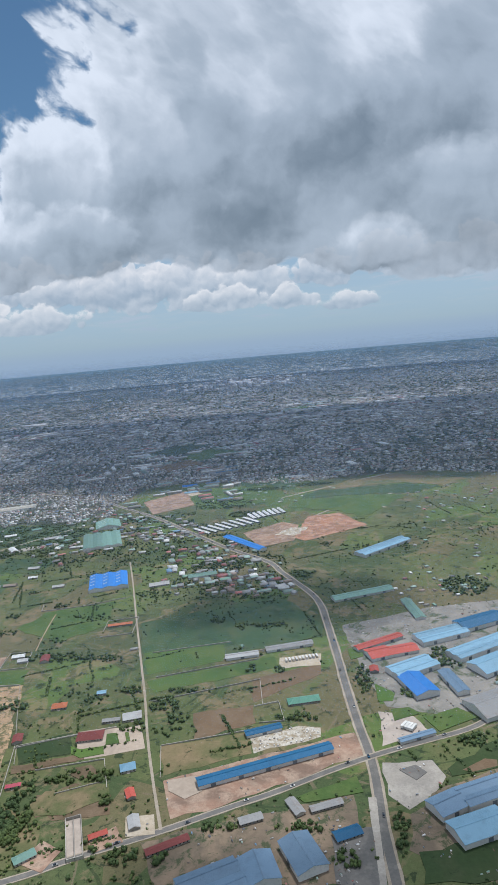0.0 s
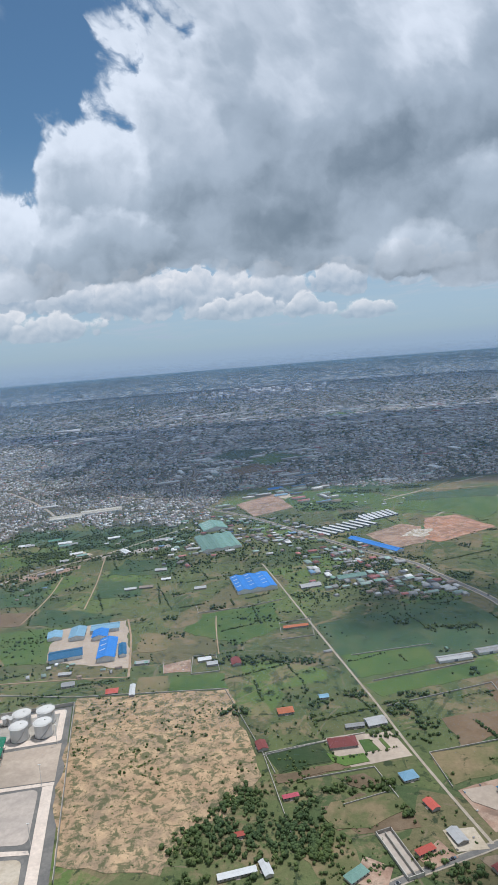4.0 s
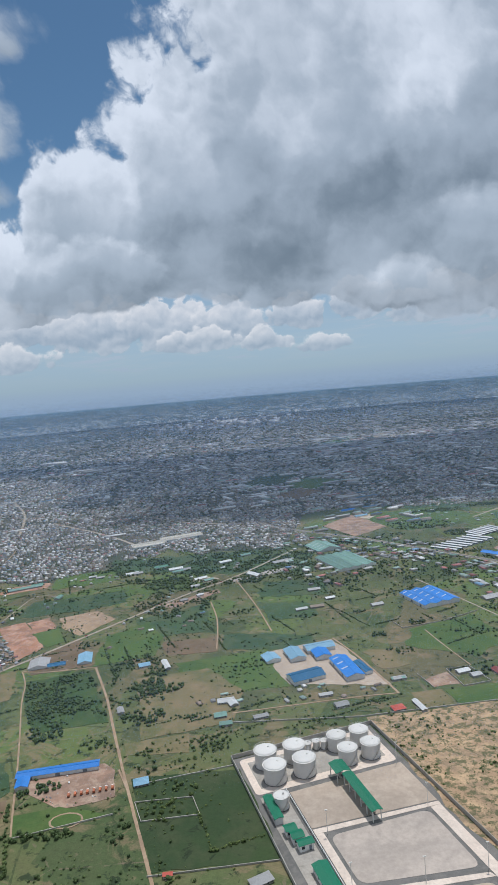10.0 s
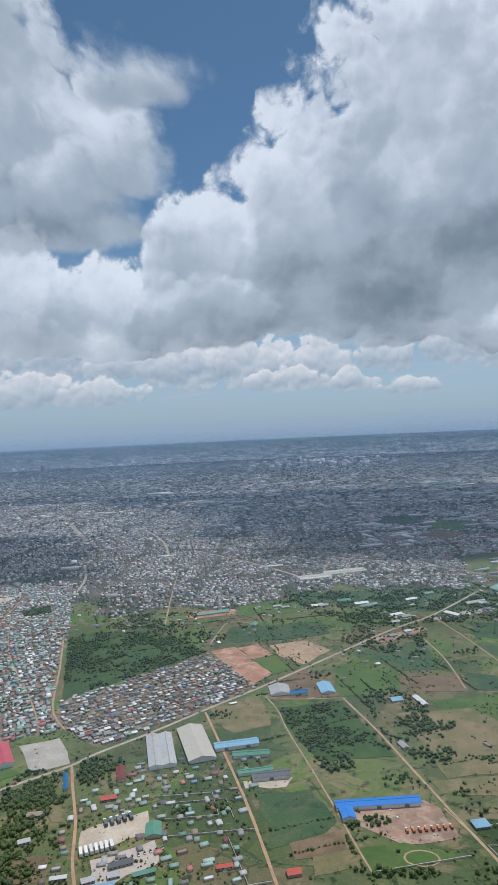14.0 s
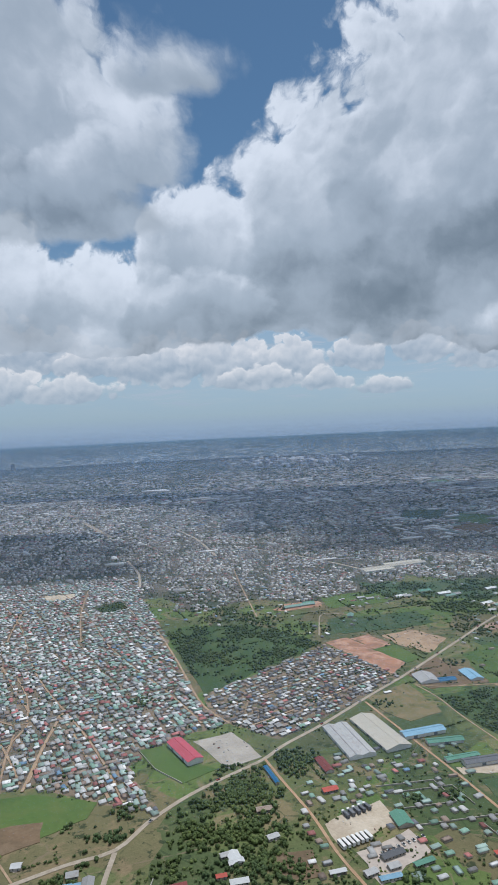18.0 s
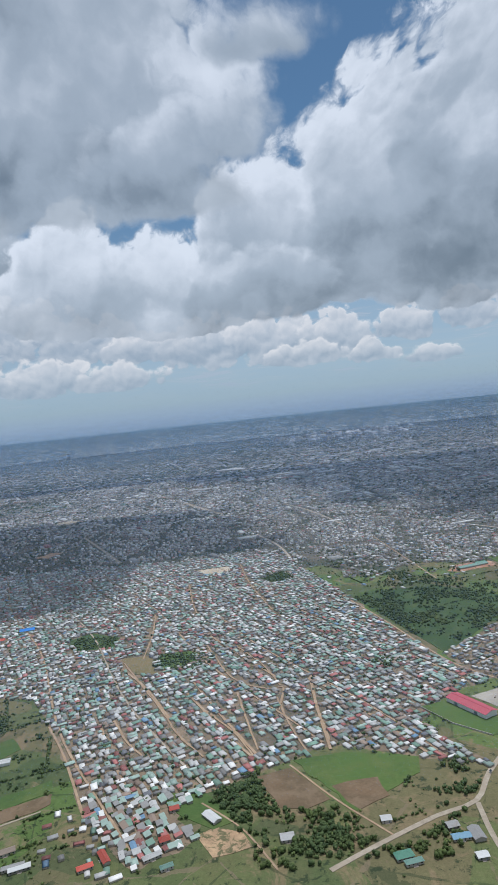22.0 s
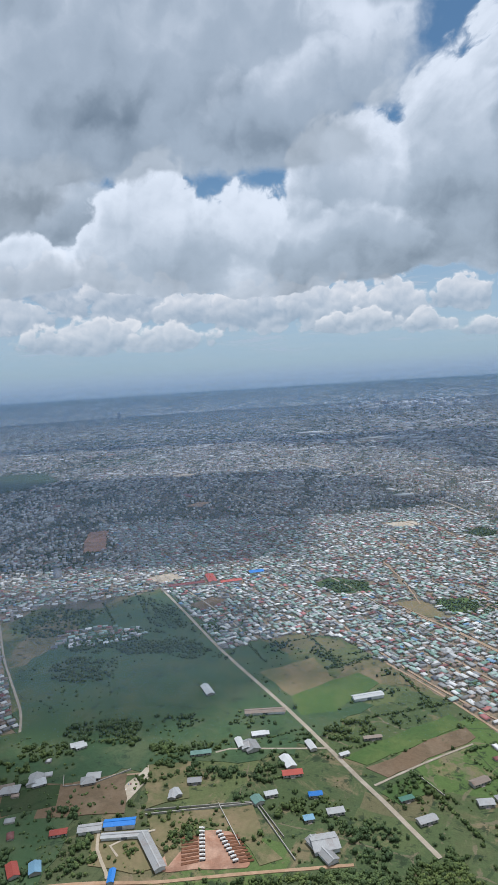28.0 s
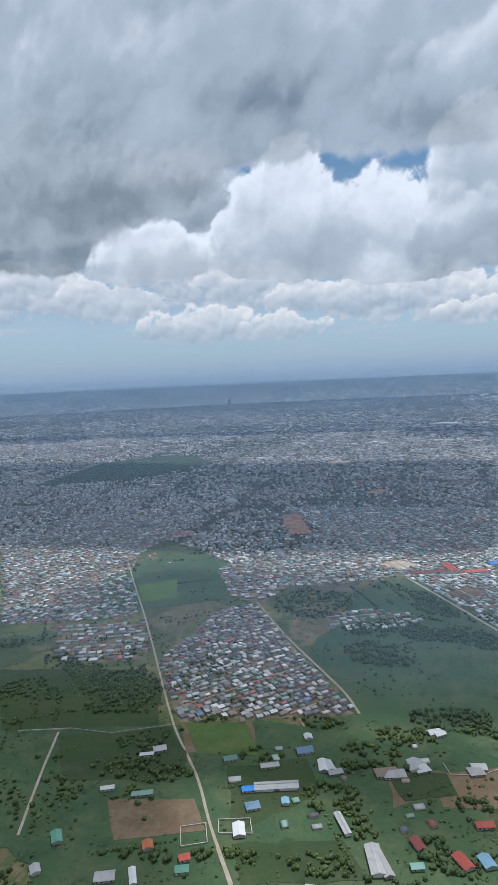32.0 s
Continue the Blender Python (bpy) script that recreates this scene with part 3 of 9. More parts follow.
# And far off: bearing from the middle of the line, base, half width, height.
CLOUDS_FAR = [
    (-44, 4.6, 6, 4.0), (-38, 6.6, 5, 2.6), (-31, 5.6, 5.5, 2.4), (-25.4, 7.6, 5, 2.9), (-20.4, 6.4, 4.4, 2.8), (-15.6, 5.6, 4, 1.9), (-9.2, 5.2, 4.6, 2.9), (-3.4, 5.0, 4.8, 2.9), (1.4, 5.0, 2.8, 2.6),
    (7.6, 5.4, 2.4, 2.0), (13, 6.0, 3.2, 2.2), (19, 5.4, 4, 2.6), (27, 5, 6, 3), (-24, 3.5, 5.2, 1.9), (-17.6, 3.4, 4.0, 1.5), (-1.2, 3.9, 3.4, 1.4), (4.9, 3.6, 2.2, 1.3), (9.4, 2.9, 2.2, 1.0),
]
# Grey depths where the heaps stand thick (+), sunlit parts (-).
GREY_AHEAD = [
    (60, 15.6, 330, 3.2, 0.75), (-330, 11.8, 300, 2.4, 0.5), (190, 23.4, 150, 3.6, -0.75), (-240, 21.4, 90, 3.0, -0.4), (-640, 14.5, 120, 2.4, 0.45), (-320, 19.0, 120, 2.2, 0.35), (-640, 22.4, 90, 3.0, -0.35), (-900, 18.6, 120, 1.6, -0.4),
    (-340, 26.0, 160, 4.0, 0.1), (-1080, 11.0, 260, 1.2, 0.2), (-1400, 10.2, 320, 1.0, 0.25), (-2480, 14.0, 330, 2.4, 0.45), (420, 19.0, 120, 2.6, 0.3),
]
GREY_OVER = [(-1370, 21.8, 260, 2.0, 0.5), (-1110, 18.4, 160, 1.6, 0.3), (-985, 25.4, 110, 2.6, -0.5), (-1345, 28.6, 170, 2.2, -0.3), (-1345, 33.0, 200, 2.4, 0.55), (-1740, 26.8, 120, 2.2, -0.5), (-1290, 23.6, 120, 1.4, 0.2), (-1950, 16.0, 220, 2.0, 0.7), (-1560, 24.0, 90, 2.0, -0.2)]
# Clouds and openings out of view, placed over the flight line to shade or free the ground: place on the plan, reach,
# weight.
SHADES = [(-1250, 700, 240, 200, 0.7), (-1010, 815, 120, 85, 0.5), (115, 935, 120, 75, 0.9), (-1115, 810, 195, 205, 0.2), (-1560, 1150, 250, 260, -0.3), (170, 610, 200, 95, 0.95), (-540, 540, 480, 400, -0.5), (-40, 760, 260, 330, -0.5), (-940, 690, 130, 250, -0.2), (-330, 1120, 330, 220, -0.2), (-962, 605, 190, 70, -0.9), (-20, 645, 170, 75, -0.9)]


class CloudTree:
    """Shared steps of the cloud materials."""

    def __init__(self, t):
        self.t = t

    def heaps(self, q, scale):
        t = self.t
        v = t.node("TexVoronoi", Scale=scale, Randomness=1.0)
        v.voronoi_dimensions = "2D"
        v.feature = "SMOOTH_F1"
        v.inputs["Smoothness"].default_value = 0.3
        t.put(v.inputs["Vector"], q)
        return t.math("SUBTRACT", 1.0, t.math("POWER", v.outputs["Distance"], 2.0))

    def warp(self, flat, scale):
        t = self.t
        n = t.node("TexNoise", Scale=scale, Detail=4.0, Roughness=0.55)
        t.put(n.inputs["Vector"], flat)
        return t.vec("SUBTRACT", n.outputs["Color"], (0.5, 0.5, 0.5))

    def puffs(self, size, shift, seed, flat, warp):
        """Rounded heads, small ones riding on large ones, about `size` degrees wide."""
        t = self.t
        q = t.vec("ADD", t.vec("MULTIPLY_ADD", warp, (0.9 * size, 0.8 * size, 0.0), flat), (shift[0] * size + seed, shift[1] * size + seed, 0.0))
        a = t.math("MULTIPLY", self.heaps(q, 0.62 / size), 0.60)
        a = t.math("MULTIPLY_ADD", self.heaps(q, 1.6 / size), 0.26, a)
        return t.math("MULTIPLY_ADD", t.noise(q, 2.6 / size, 5, 0.6), 0.26, a)

    def field(self, where, items):
        t, total = self.t, None
        for cx, cy, rx, ry, weight in items:
            v = t.vec("MULTIPLY", t.vec("SUBTRACT", where, (cx, cy, 0)), (1.0 / rx, 1.0 / ry, 0.0))
            g = t.math("MULTIPLY", t.math("POWER", 2.718, t.math("MULTIPLY", t.vec("DOT_PRODUCT", v, v), -1.0)), weight)
            total = g if total is None else t.math("ADD", total, g)
        return total

    def mass(self, where, items, rough, rel, crisp, grey):
        """Heaps grown together: rounded heads over level bases. Gives their cover and how sunlit they are."""
        t, f, tall_lit = self.t, None, None
        for cx, base, half, tall, soft, sunny in items:
            v = t.vec("MULTIPLY", t.vec("SUBTRACT", where, (cx, base, 0)), (1.0 / half, 1.0 / tall, 0.0))
            sep = t.node("SeparateXYZ", Vector=v)
            u, h = sep.outputs["X"], sep.outputs["Y"]
            h = t.math("MINIMUM", h, t.math("MULTIPLY", h, min(9.0, max(2.2, 0.55 * tall))))
            g = t.math("SUBTRACT", 1.0, t.math("SQRT", t.math("ADD", t.math("MULTIPLY", u, u), t.math("MULTIPLY", h, h))))
            high = t.step(h, -0.1, 0.75)
            lit = t.math("MULTIPLY_ADD", high, 0.40, sunny - 0.40)
            if f is None:
                f, tall_lit, head = g, lit, high
            else:
                k = t.step(t.math("SUBTRACT", g, f), -0.16, 0.16)
                tall_lit = t.math("ADD", tall_lit, t.math("MULTIPLY", k, t.math("SUBTRACT", lit, tall_lit)))
                head = t.math("ADD", head, t.math("MULTIPLY", k, t.math("SUBTRACT", high, head)))
                n = t.tree.nodes.new("ShaderNodeMath")
                n.operation = "SMOOTH_MAX"
                for sock, value in zip(n.inputs, (f, g, 0.12)):
                    t.put(sock, value)
                f = n.outputs[0]
        f = t.math("MULTIPLY_ADD", rough, 2.0 if items[0][4] > 0.7 else 1.0, f)
        there = t.step(f, 0.0, items[0][4])
        lit = t.math("MULTIPLY_ADD", t.step(f, 0.36, 0.04), t.math("MULTIPLY", head, 0.26), tall_lit)
        lit = t.math("MULTIPLY_ADD", crisp, t.math("MULTIPLY_ADD", t.step(f, 0.5, 0.08), 0.85, 0.3), t.math("ADD", lit, rel))
        if grey is not None:
            lit = t.math("MULTIPLY_ADD", grey, -0.46, lit)
        return there, lit

    def tone(self, lit):
        t = self.t
        c = t.mix(t.step(lit, -0.30, 0.40), (0.185, 0.22, 0.25), (0.445, 0.49, 0.53))
        return t.mix(t.step(lit, 0.30, 1.0), c, (0.86, 0.875, 0.895))

    def finish(self, m, key, color, cover):
        t = self.t
        e = t.node("Emission", Color=color, Strength=1.0)
        mix = t.node("MixShader", Fac=cover)
        t.tree.links.new(t.node("BsdfTransparent").outputs[0], mix.inputs[1])
        t.tree.links.new(e.outputs[0], mix.inputs[2])
        t.finish(mix.outputs[0])
        m.cycles.emission_sampling = "NONE"
        M[key] = m


def far_clouds():
    """Rows of small heaps with flat bases over the horizon, on a wall round the plain."""
    m, t = material("far_cumulus")
    k = CloudTree(t)
    sep = t.node("SeparateXYZ", Vector=t.vec("SUBTRACT", t.position(), (-620.0, 0.0, 210.0)))
    x, y, z = (sep.outputs[c] for c in "XYZ")
    side = t.math("MULTIPLY", t.math("ARCTAN2", x, y), 57.3)
    lift = t.math("MULTIPLY", t.math("ARCTAN2", z, 4632.0), 57.3)
    flat = t.node("CombineXYZ", X=side, Y=lift).outputs[0]
    warp = k.warp(flat, 0.5)
    puff, above = k.puffs(1.5, (0.0, 0.0), 5.0, flat, warp), k.puffs(1.5, (-0.10, 0.26), 5.0, flat, warp)
    small = k.puffs(0.7, (0.0, 0.0), 17.0, flat, warp)
    rough = t.math("MULTIPLY_ADD", t.math("SUBTRACT", puff, 0.72), 1.15, t.math("MULTIPLY", t.math("SUBTRACT", small, 0.72), 0.5))
    rel = t.math("MULTIPLY", t.math("SUBTRACT", puff, above), 0.9)
    color, cover = (0.42, 0.50, 0.585), t.math("MULTIPLY", t.step(lift, 20.0, 1.0), 0.75)
    streak = t.noise(t.vec("MULTIPLY", t.vec("ADD", flat, t.vec("MULTIPLY", warp, (2.0, 0.5, 0.0))), (0.16, 1.1, 0.0)), 1.0, 5, 0.6)
    sheet = t.math("MULTIPLY", t.step(streak, 0.44, 0.62), t.math("MULTIPLY", t.step(lift, 0.8, 2.4), t.step(lift, 12.0, 6.0)))
    color = t.mix(t.math("MULTIPLY", sheet, 0.75), color, (0.47, 0.52, 0.575))
    cover = t.math("MAXIMUM", cover, t.math("MULTIPLY", sheet, 0.9))
    for at_side, base, half, tall in CLOUDS_FAR:
        there, lit = k.mass(flat, [(at_side, base, half, tall, 0.2, 0.70)], rough, rel, 0.0, None)
        there = t.math("MULTIPLY", there, 0.9)
        c = t.mix(t.step(lit, 0.02, 0.6), (0.335, 0.395, 0.46), (0.58, 0.60, 0.625))
        c = t.mix(t.step(lit, 0.45, 1.0), c, (0.88, 0.835, 0.80))
        color = t.mix(there, color, c)
        cover = t.math("MAXIMUM", cover, there)
    haze = t.step(lift, 4.2, -0.2)
    color = t.mix(t.math("MULTIPLY", haze, 0.95), color, (0.32, 0.41, 0.51))
    k.finish(m, "far_cloud", color, t.math("MAXIMUM", cover, t.math("MULTIPLY", haze, 0.99)))
    n, vs, fs = 128, [], []
    for i in range(n):
        a = 2 * math.pi * i / n
        vs += [(-620 + 4632 * math.cos(a), 4632 * math.sin(a), 140), (-620 + 4632 * math.cos(a), 4632 * math.sin(a), 1900)]
        j = (i + 1) % n
        fs.append((2 * i, 2 * i + 1, 2 * j + 1, 2 * j))
    tagged(link_mesh("backdrop_far_clouds", vs, fs, ["far_cloud"]), "rows of small white heaped clouds over the horizon", "backdrop", kind="structure")


far_clouds()


def cloud_bank(key, masses, greys, reach, middle, seed, low, high, depth, x0, x1, bright, thick, label):
    """Large masses on a wall along the flight line that leans over at its top. depth(angle): how far it stands."""
    m, t = material("cumulus_" + key)
    k = CloudTree(t)
    sep = t.node("SeparateXYZ", Vector=t.position())
    x, y, z = (sep.outputs[c] for c in "XYZ")
    lift = t.math("MULTIPLY", t.math("ARCTAN2", t.math("SUBTRACT", z, 210.0), y), 57.3)
    flat = t.node("CombineXYZ", X=t.math("MULTIPLY", t.math("DIVIDE", t.math("SUBTRACT", x, middle), y), 57.3), Y=lift).outputs[0]
    warp = k.warp(flat, 0.30)
    where = t.vec("MULTIPLY_ADD", warp, (0.035 * reach, 1.5, 0.0), t.node("CombineXYZ", X=x, Y=lift).outputs[0])
    wide = t.vec("MULTIPLY_ADD", warp, (0.16 * reach, 6.0, 0.0), t.node("CombineXYZ", X=x, Y=lift).outputs[0])
    big, big_up = k.puffs(5.6, (0.0, 0.0), 11.0 + seed, flat, warp), k.puffs(5.6, (-0.12, 0.26), 11.0 + seed, flat, warp)
    mid, mid_up = k.puffs(1.9, (0.0, 0.0), 47.0 + seed, flat, warp), k.puffs(1.9, (-0.14, 0.26), 47.0 + seed, flat, warp)
    wisp = t.math("SUBTRACT", t.noise(t.vec("ADD", flat, t.vec("MULTIPLY", warp, (3.0, 3.0, 0.0))), 0.9, 7, 0.62), 0.5)
    rough = t.math("MULTIPLY_ADD", t.math("SUBTRACT", big, 0.68), 0.72, t.math("MULTIPLY", t.math("SUBTRACT", mid, 0.70), 0.30))
    rough = t.math("MULTIPLY_ADD", wisp, 0.14, rough)
    rel = t.math("MULTIPLY_ADD", t.math("SUBTRACT", big, big_up), 0.66, 0.0)
    crisp = t.math("MULTIPLY", t.math("SUBTRACT", mid, mid_up), bright)
    rel = t.math("MULTIPLY_ADD", t.math("SUBTRACT", t.noise(flat, 0.16, 2, 0.5), 0.5), 0.7, rel)
    grey = k.field(wide, greys)
    color, cover = (0.5, 0.54, 0.58), 0.0
    for items in masses:
        there, lit = k.mass(where, items, rough, rel, crisp, grey)
        color = t.mix(there, color, k.tone(lit))
        cover = t.math("MAXIMUM", cover, there)
    k.finish(m, "cloud_" + key, color, t.math("MULTIPLY", cover, thick))
    vs, fs, rows = [], [], 36
    for i in range(rows + 1):
        v = low + (high - low) * i / rows
        wall = depth(v)
        vs += [(x0 + (x1 - x0) * j / 4, wall, 210 + wall * math.tan(radians(v))) for j in range(5)]
    for i in range(rows):
        for j in range(4):
            o = i * 5 + j
            fs.append((o, o + 1, o + 6, o + 5))
    tagged(link_mesh("backdrop_clouds", vs, fs, ["cloud_" + key]), label, "backdrop", kind="structure")


cloud_bank("ahead", CLOUDS_AHEAD, GREY_AHEAD, 2250, -500.0, 0.0, 4.5, 41.0, lambda v: 2300 if v < 19 else max(1400, 2300 - 90 * (v - 19)), -3600, 1500, 0.62, 0.88, "heaped white clouds with grey undersides and a blue gap")
cloud_bank("over", CLOUDS_OVER, GREY_OVER, 1300, -1080.0, 23.0, 8.0, 43.0, lambda v: min(1560, max(1000, 1500 - 27 * (v - 19))), -3100, -500, 0.4, 0.84, "grey cloud mass hanging over the western plain")


def high_clouds():
    """A layer added out of view over the flight line: it shades the plain and gives fill light."""
    m, t = material("unseen_shade_cloud")
    k = CloudTree(t)
    p = t.position()
    flat = t.vec("MULTIPLY", p, (0.01, 0.01, 0.0))
    warp = k.warp(flat, 0.9)
    bend = t.vec("MULTIPLY_ADD", warp, (260.0, 260.0, 0.0), p)
    full = t.math("ADD", t.noise(flat, 0.28, 5, 0.55), k.field(bend, SHADES))
    # Full glowing cover behind the line, added only as fill light.
    behind = t.step(t.node("SeparateXYZ", Vector=p).outputs["Y"], 450.0, 250.0)
    there = t.math("MAXIMUM", t.step(full, 0.56, 0.66), behind)
    c = t.mix(t.noise(flat, 0.5, 4), (0.55, 0.58, 0.61), (0.95, 0.96, 0.97))
    k.finish(m, "high_cloud", c, t.math("MULTIPLY", there, 0.6))
    prof = [(980, 1290), (800, 1310), (0, 1350), (-1500, 1250), (-4000, 600)]
    vs = [(px, py, pz) for py, pz in prof for px in (-4300, -620, 2400)]
    fs = [(i * 3 + j, i * 3 + j + 1, i * 3 + j + 4, i * 3 + j + 3) for i in range(4) for j in range(2)]
    tagged(link_mesh("backdrop_high_clouds", vs, fs, ["high_cloud"]), "unseen glowing cloud layer added to shade and fill the plain", "backdrop", kind="structure")


high_clouds()


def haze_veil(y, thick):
    """Stand-in for haze between the plain and the eye: an added thin sheet that scatters a little of the daylight."""
    m, t = material("haze_sheet")
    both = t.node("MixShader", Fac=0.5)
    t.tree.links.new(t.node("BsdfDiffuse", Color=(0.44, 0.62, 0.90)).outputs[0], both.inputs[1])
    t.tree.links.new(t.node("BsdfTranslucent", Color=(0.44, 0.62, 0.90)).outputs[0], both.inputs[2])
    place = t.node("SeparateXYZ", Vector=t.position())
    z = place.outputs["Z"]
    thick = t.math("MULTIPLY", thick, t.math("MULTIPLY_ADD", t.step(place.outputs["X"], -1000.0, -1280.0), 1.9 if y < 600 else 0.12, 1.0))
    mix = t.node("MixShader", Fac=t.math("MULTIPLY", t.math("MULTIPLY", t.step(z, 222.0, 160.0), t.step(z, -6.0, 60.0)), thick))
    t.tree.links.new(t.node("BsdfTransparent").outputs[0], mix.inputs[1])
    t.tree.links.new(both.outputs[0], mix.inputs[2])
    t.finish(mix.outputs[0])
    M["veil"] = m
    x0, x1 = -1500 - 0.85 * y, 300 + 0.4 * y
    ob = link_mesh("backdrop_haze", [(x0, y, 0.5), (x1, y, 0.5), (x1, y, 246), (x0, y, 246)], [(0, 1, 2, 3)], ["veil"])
    tagged(ob, "added blue sheet standing in for haze over the plain", "backdrop", kind="structure")


# Added sheets, one behind another, build up the haze with distance.
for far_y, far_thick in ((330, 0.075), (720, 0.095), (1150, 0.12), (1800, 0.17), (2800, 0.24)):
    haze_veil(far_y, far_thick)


# ---- kinds of things ----
def gable(l, w, h, rise, over=0.5):
    """Walls with gables, and a roof of two slopes with thickness, ridge along x."""
    a, b = l / 2, w / 2
    wv = [(-a, -b, 0), (a, -b, 0), (a, b, 0), (-a, b, 0), (-a, -b, h), (a, -b, h), (a, b, h), (-a, b, h), (-a, 0, h + rise), (a, 0, h + rise)]
    wf = [(0, 1, 5, 4), (1, 2, 6, 9, 5), (2, 3, 7, 6), (3, 0, 4, 8, 7)]
    k = rise / b
    a, b, e = a + over, b + over, h - over * k
    t = 0.12
    rv = [(-a, -b, e), (a, -b, e), (a, 0, h + rise), (-a, 0, h + rise), (a, b, e), (-a, b, e)]
    rv = [(x, y, z + t) for x, y, z in rv] + rv
    rf = [(0, 1, 2, 3), (3, 2, 4, 5), (7, 6, 9, 8), (8, 9, 11, 10), (0, 6, 7, 1), (4, 10, 11, 5), (1, 7, 8, 2), (2, 8, 10, 4), (0, 3, 9, 6), (3, 5, 11, 9)]
    return wv, wf, rv, rf


def hip(l, w, h, rise, over=0.5):
    a, b = l / 2, w / 2
    wv = [(-a, -b, 0), (a, -b, 0), (a, b, 0), (-a, b, 0), (-a, -b, h), (a, -b, h), (a, b, h), (-a, b, h)]
    wf = [(0, 1, 5, 4), (1, 2, 6, 5), (2, 3, 7, 6), (3, 0, 4, 7)]
    a, b, r = a + over, b + over, max(0.3, l / 2 - w / 2)
    rv = [(-a, -b, h), (a, -b, h), (a, b, h), (-a, b, h), (-r, 0, h + rise), (r, 0, h + rise)]
    rf = [(0, 1, 5, 4), (1, 2, 5), (2, 3, 4, 5), (3, 0, 4), (3, 2, 1, 0)]
    return wv, wf, rv, rf


def shed(l, w, h, rise, over=0.4):
    """A single slope that falls towards -y."""
    a, b = l / 2, w / 2
    wv = [(-a, -b, 0), (a, -b, 0), (a, b, 0), (-a, b, 0), (-a, -b, h), (a, -b, h), (a, b, h + rise), (-a, b, h + rise)]
    wf = [(0, 1, 5, 4), (1, 2, 6, 5), (2, 3, 7, 6), (3, 0, 4, 7)]
    k = rise / w
    a, b = a + over, b + over
    rv = [(-a, -b, h - over * k), (a, -b, h - over * k), (a, b, h + rise + over * k), (-a, b, h + rise + over * k)]
    rv = [(x, y, z + 0.1) for x, y, z in rv] + rv
    rf = [(0, 1, 2, 3), (7, 6, 5, 4), (0, 4, 5, 1), (1, 5, 6, 2), (2, 6, 7, 3), (3, 7, 4, 0)]
    return wv, wf, rv, rf


SHAPES = {"gable": gable, "hip": hip, "shed": shed}
ROOF_WORDS = {"zinc": "grey zinc", "pale": "pale sheet", "cream": "cream sheet", "lightblue": "light blue sheet", "steelblue": "steel blue sheet", "blue": "blue sheet", "vivid": "bright blue sheet",
              "greenroof": "green sheet", "teal": "faded teal", "redroof": "red sheet", "pinkroof": "crimson sheet", "maroon": "maroon tile", "tile": "orange tile",
              "rustroof": "rusted sheet", "darkroof": "dark grey", "depotgreen": "dark green sheet"}


def openings(root, l, w, h, rng):
    """A door and windows on the two long sides, set a little into view."""
    for side in (-1, 1):
        y = side * w / 2
        k = h / 2.8
        n = max(2, int(l / (3.2 * k)))
        for i in range(n):
            x = -l / 2 + l * (i + 0.5) / n
            if side < 0 and i == n // 2:
                part("door", boxed(x - 0.5 * k, x + 0.5 * k, min(y, y + side * 0.06), max(y, y + side * 0.06), 0, 2.05 * k), "door", root)
            else:
                part("window", boxed(x - 0.6 * k, x + 0.6 * k, min(y, y + side * 0.05), max(y, y + side * 0.05), 1.0 * k, 2.1 * k), "glass", root)


def house(x, y, l, w, turn, roof, wall="plaster", shape="gable", h=1.5, group="", detail=True, note=""):
    """A single-storey house: walls, roof, door, windows, a low porch slab."""
    l, w = 0.94 * l, 0.84 * w
    BUILT.append((x, y, l, w, turn))
    rise = w * (0.17 if shape == "gable" else 0.26 if shape == "hip" else 0.12)
    wv, wf, rv, rf = SHAPES[shape](l, w, h, rise, 0.35)
    ob = link_mesh("house", wv, wf, [wall])
    ob.matrix_basis = at(x, y, turn)
    link_mesh("roof", rv, rf, [roof], parent=ob)
    if detail:
        openings(ob, l, w, h, random.Random(int(x * 7 + y)))
        part("porch", boxed(-1.0, 1.0, -w / 2 - 0.9, -w / 2, 0, 0.1), "concrete", ob)
    take_poly([(x + i * math.cos(radians(turn)) - j * math.sin(radians(turn)), y + i * math.sin(radians(turn)) + j * math.cos(radians(turn)))
               for i, j in ((-l / 2 - 1, -w / 2 - 1), (l / 2 + 1, -w / 2 - 1), (l / 2 + 1, w / 2 + 1), (-l / 2 - 1, w / 2 + 1))])
    big = "large" if l * w > 160 else "small"
    return tagged(ob, f"{big} house with {ROOF_WORDS[roof]} roof{note or ' in a fenced plot'}", "house", group)


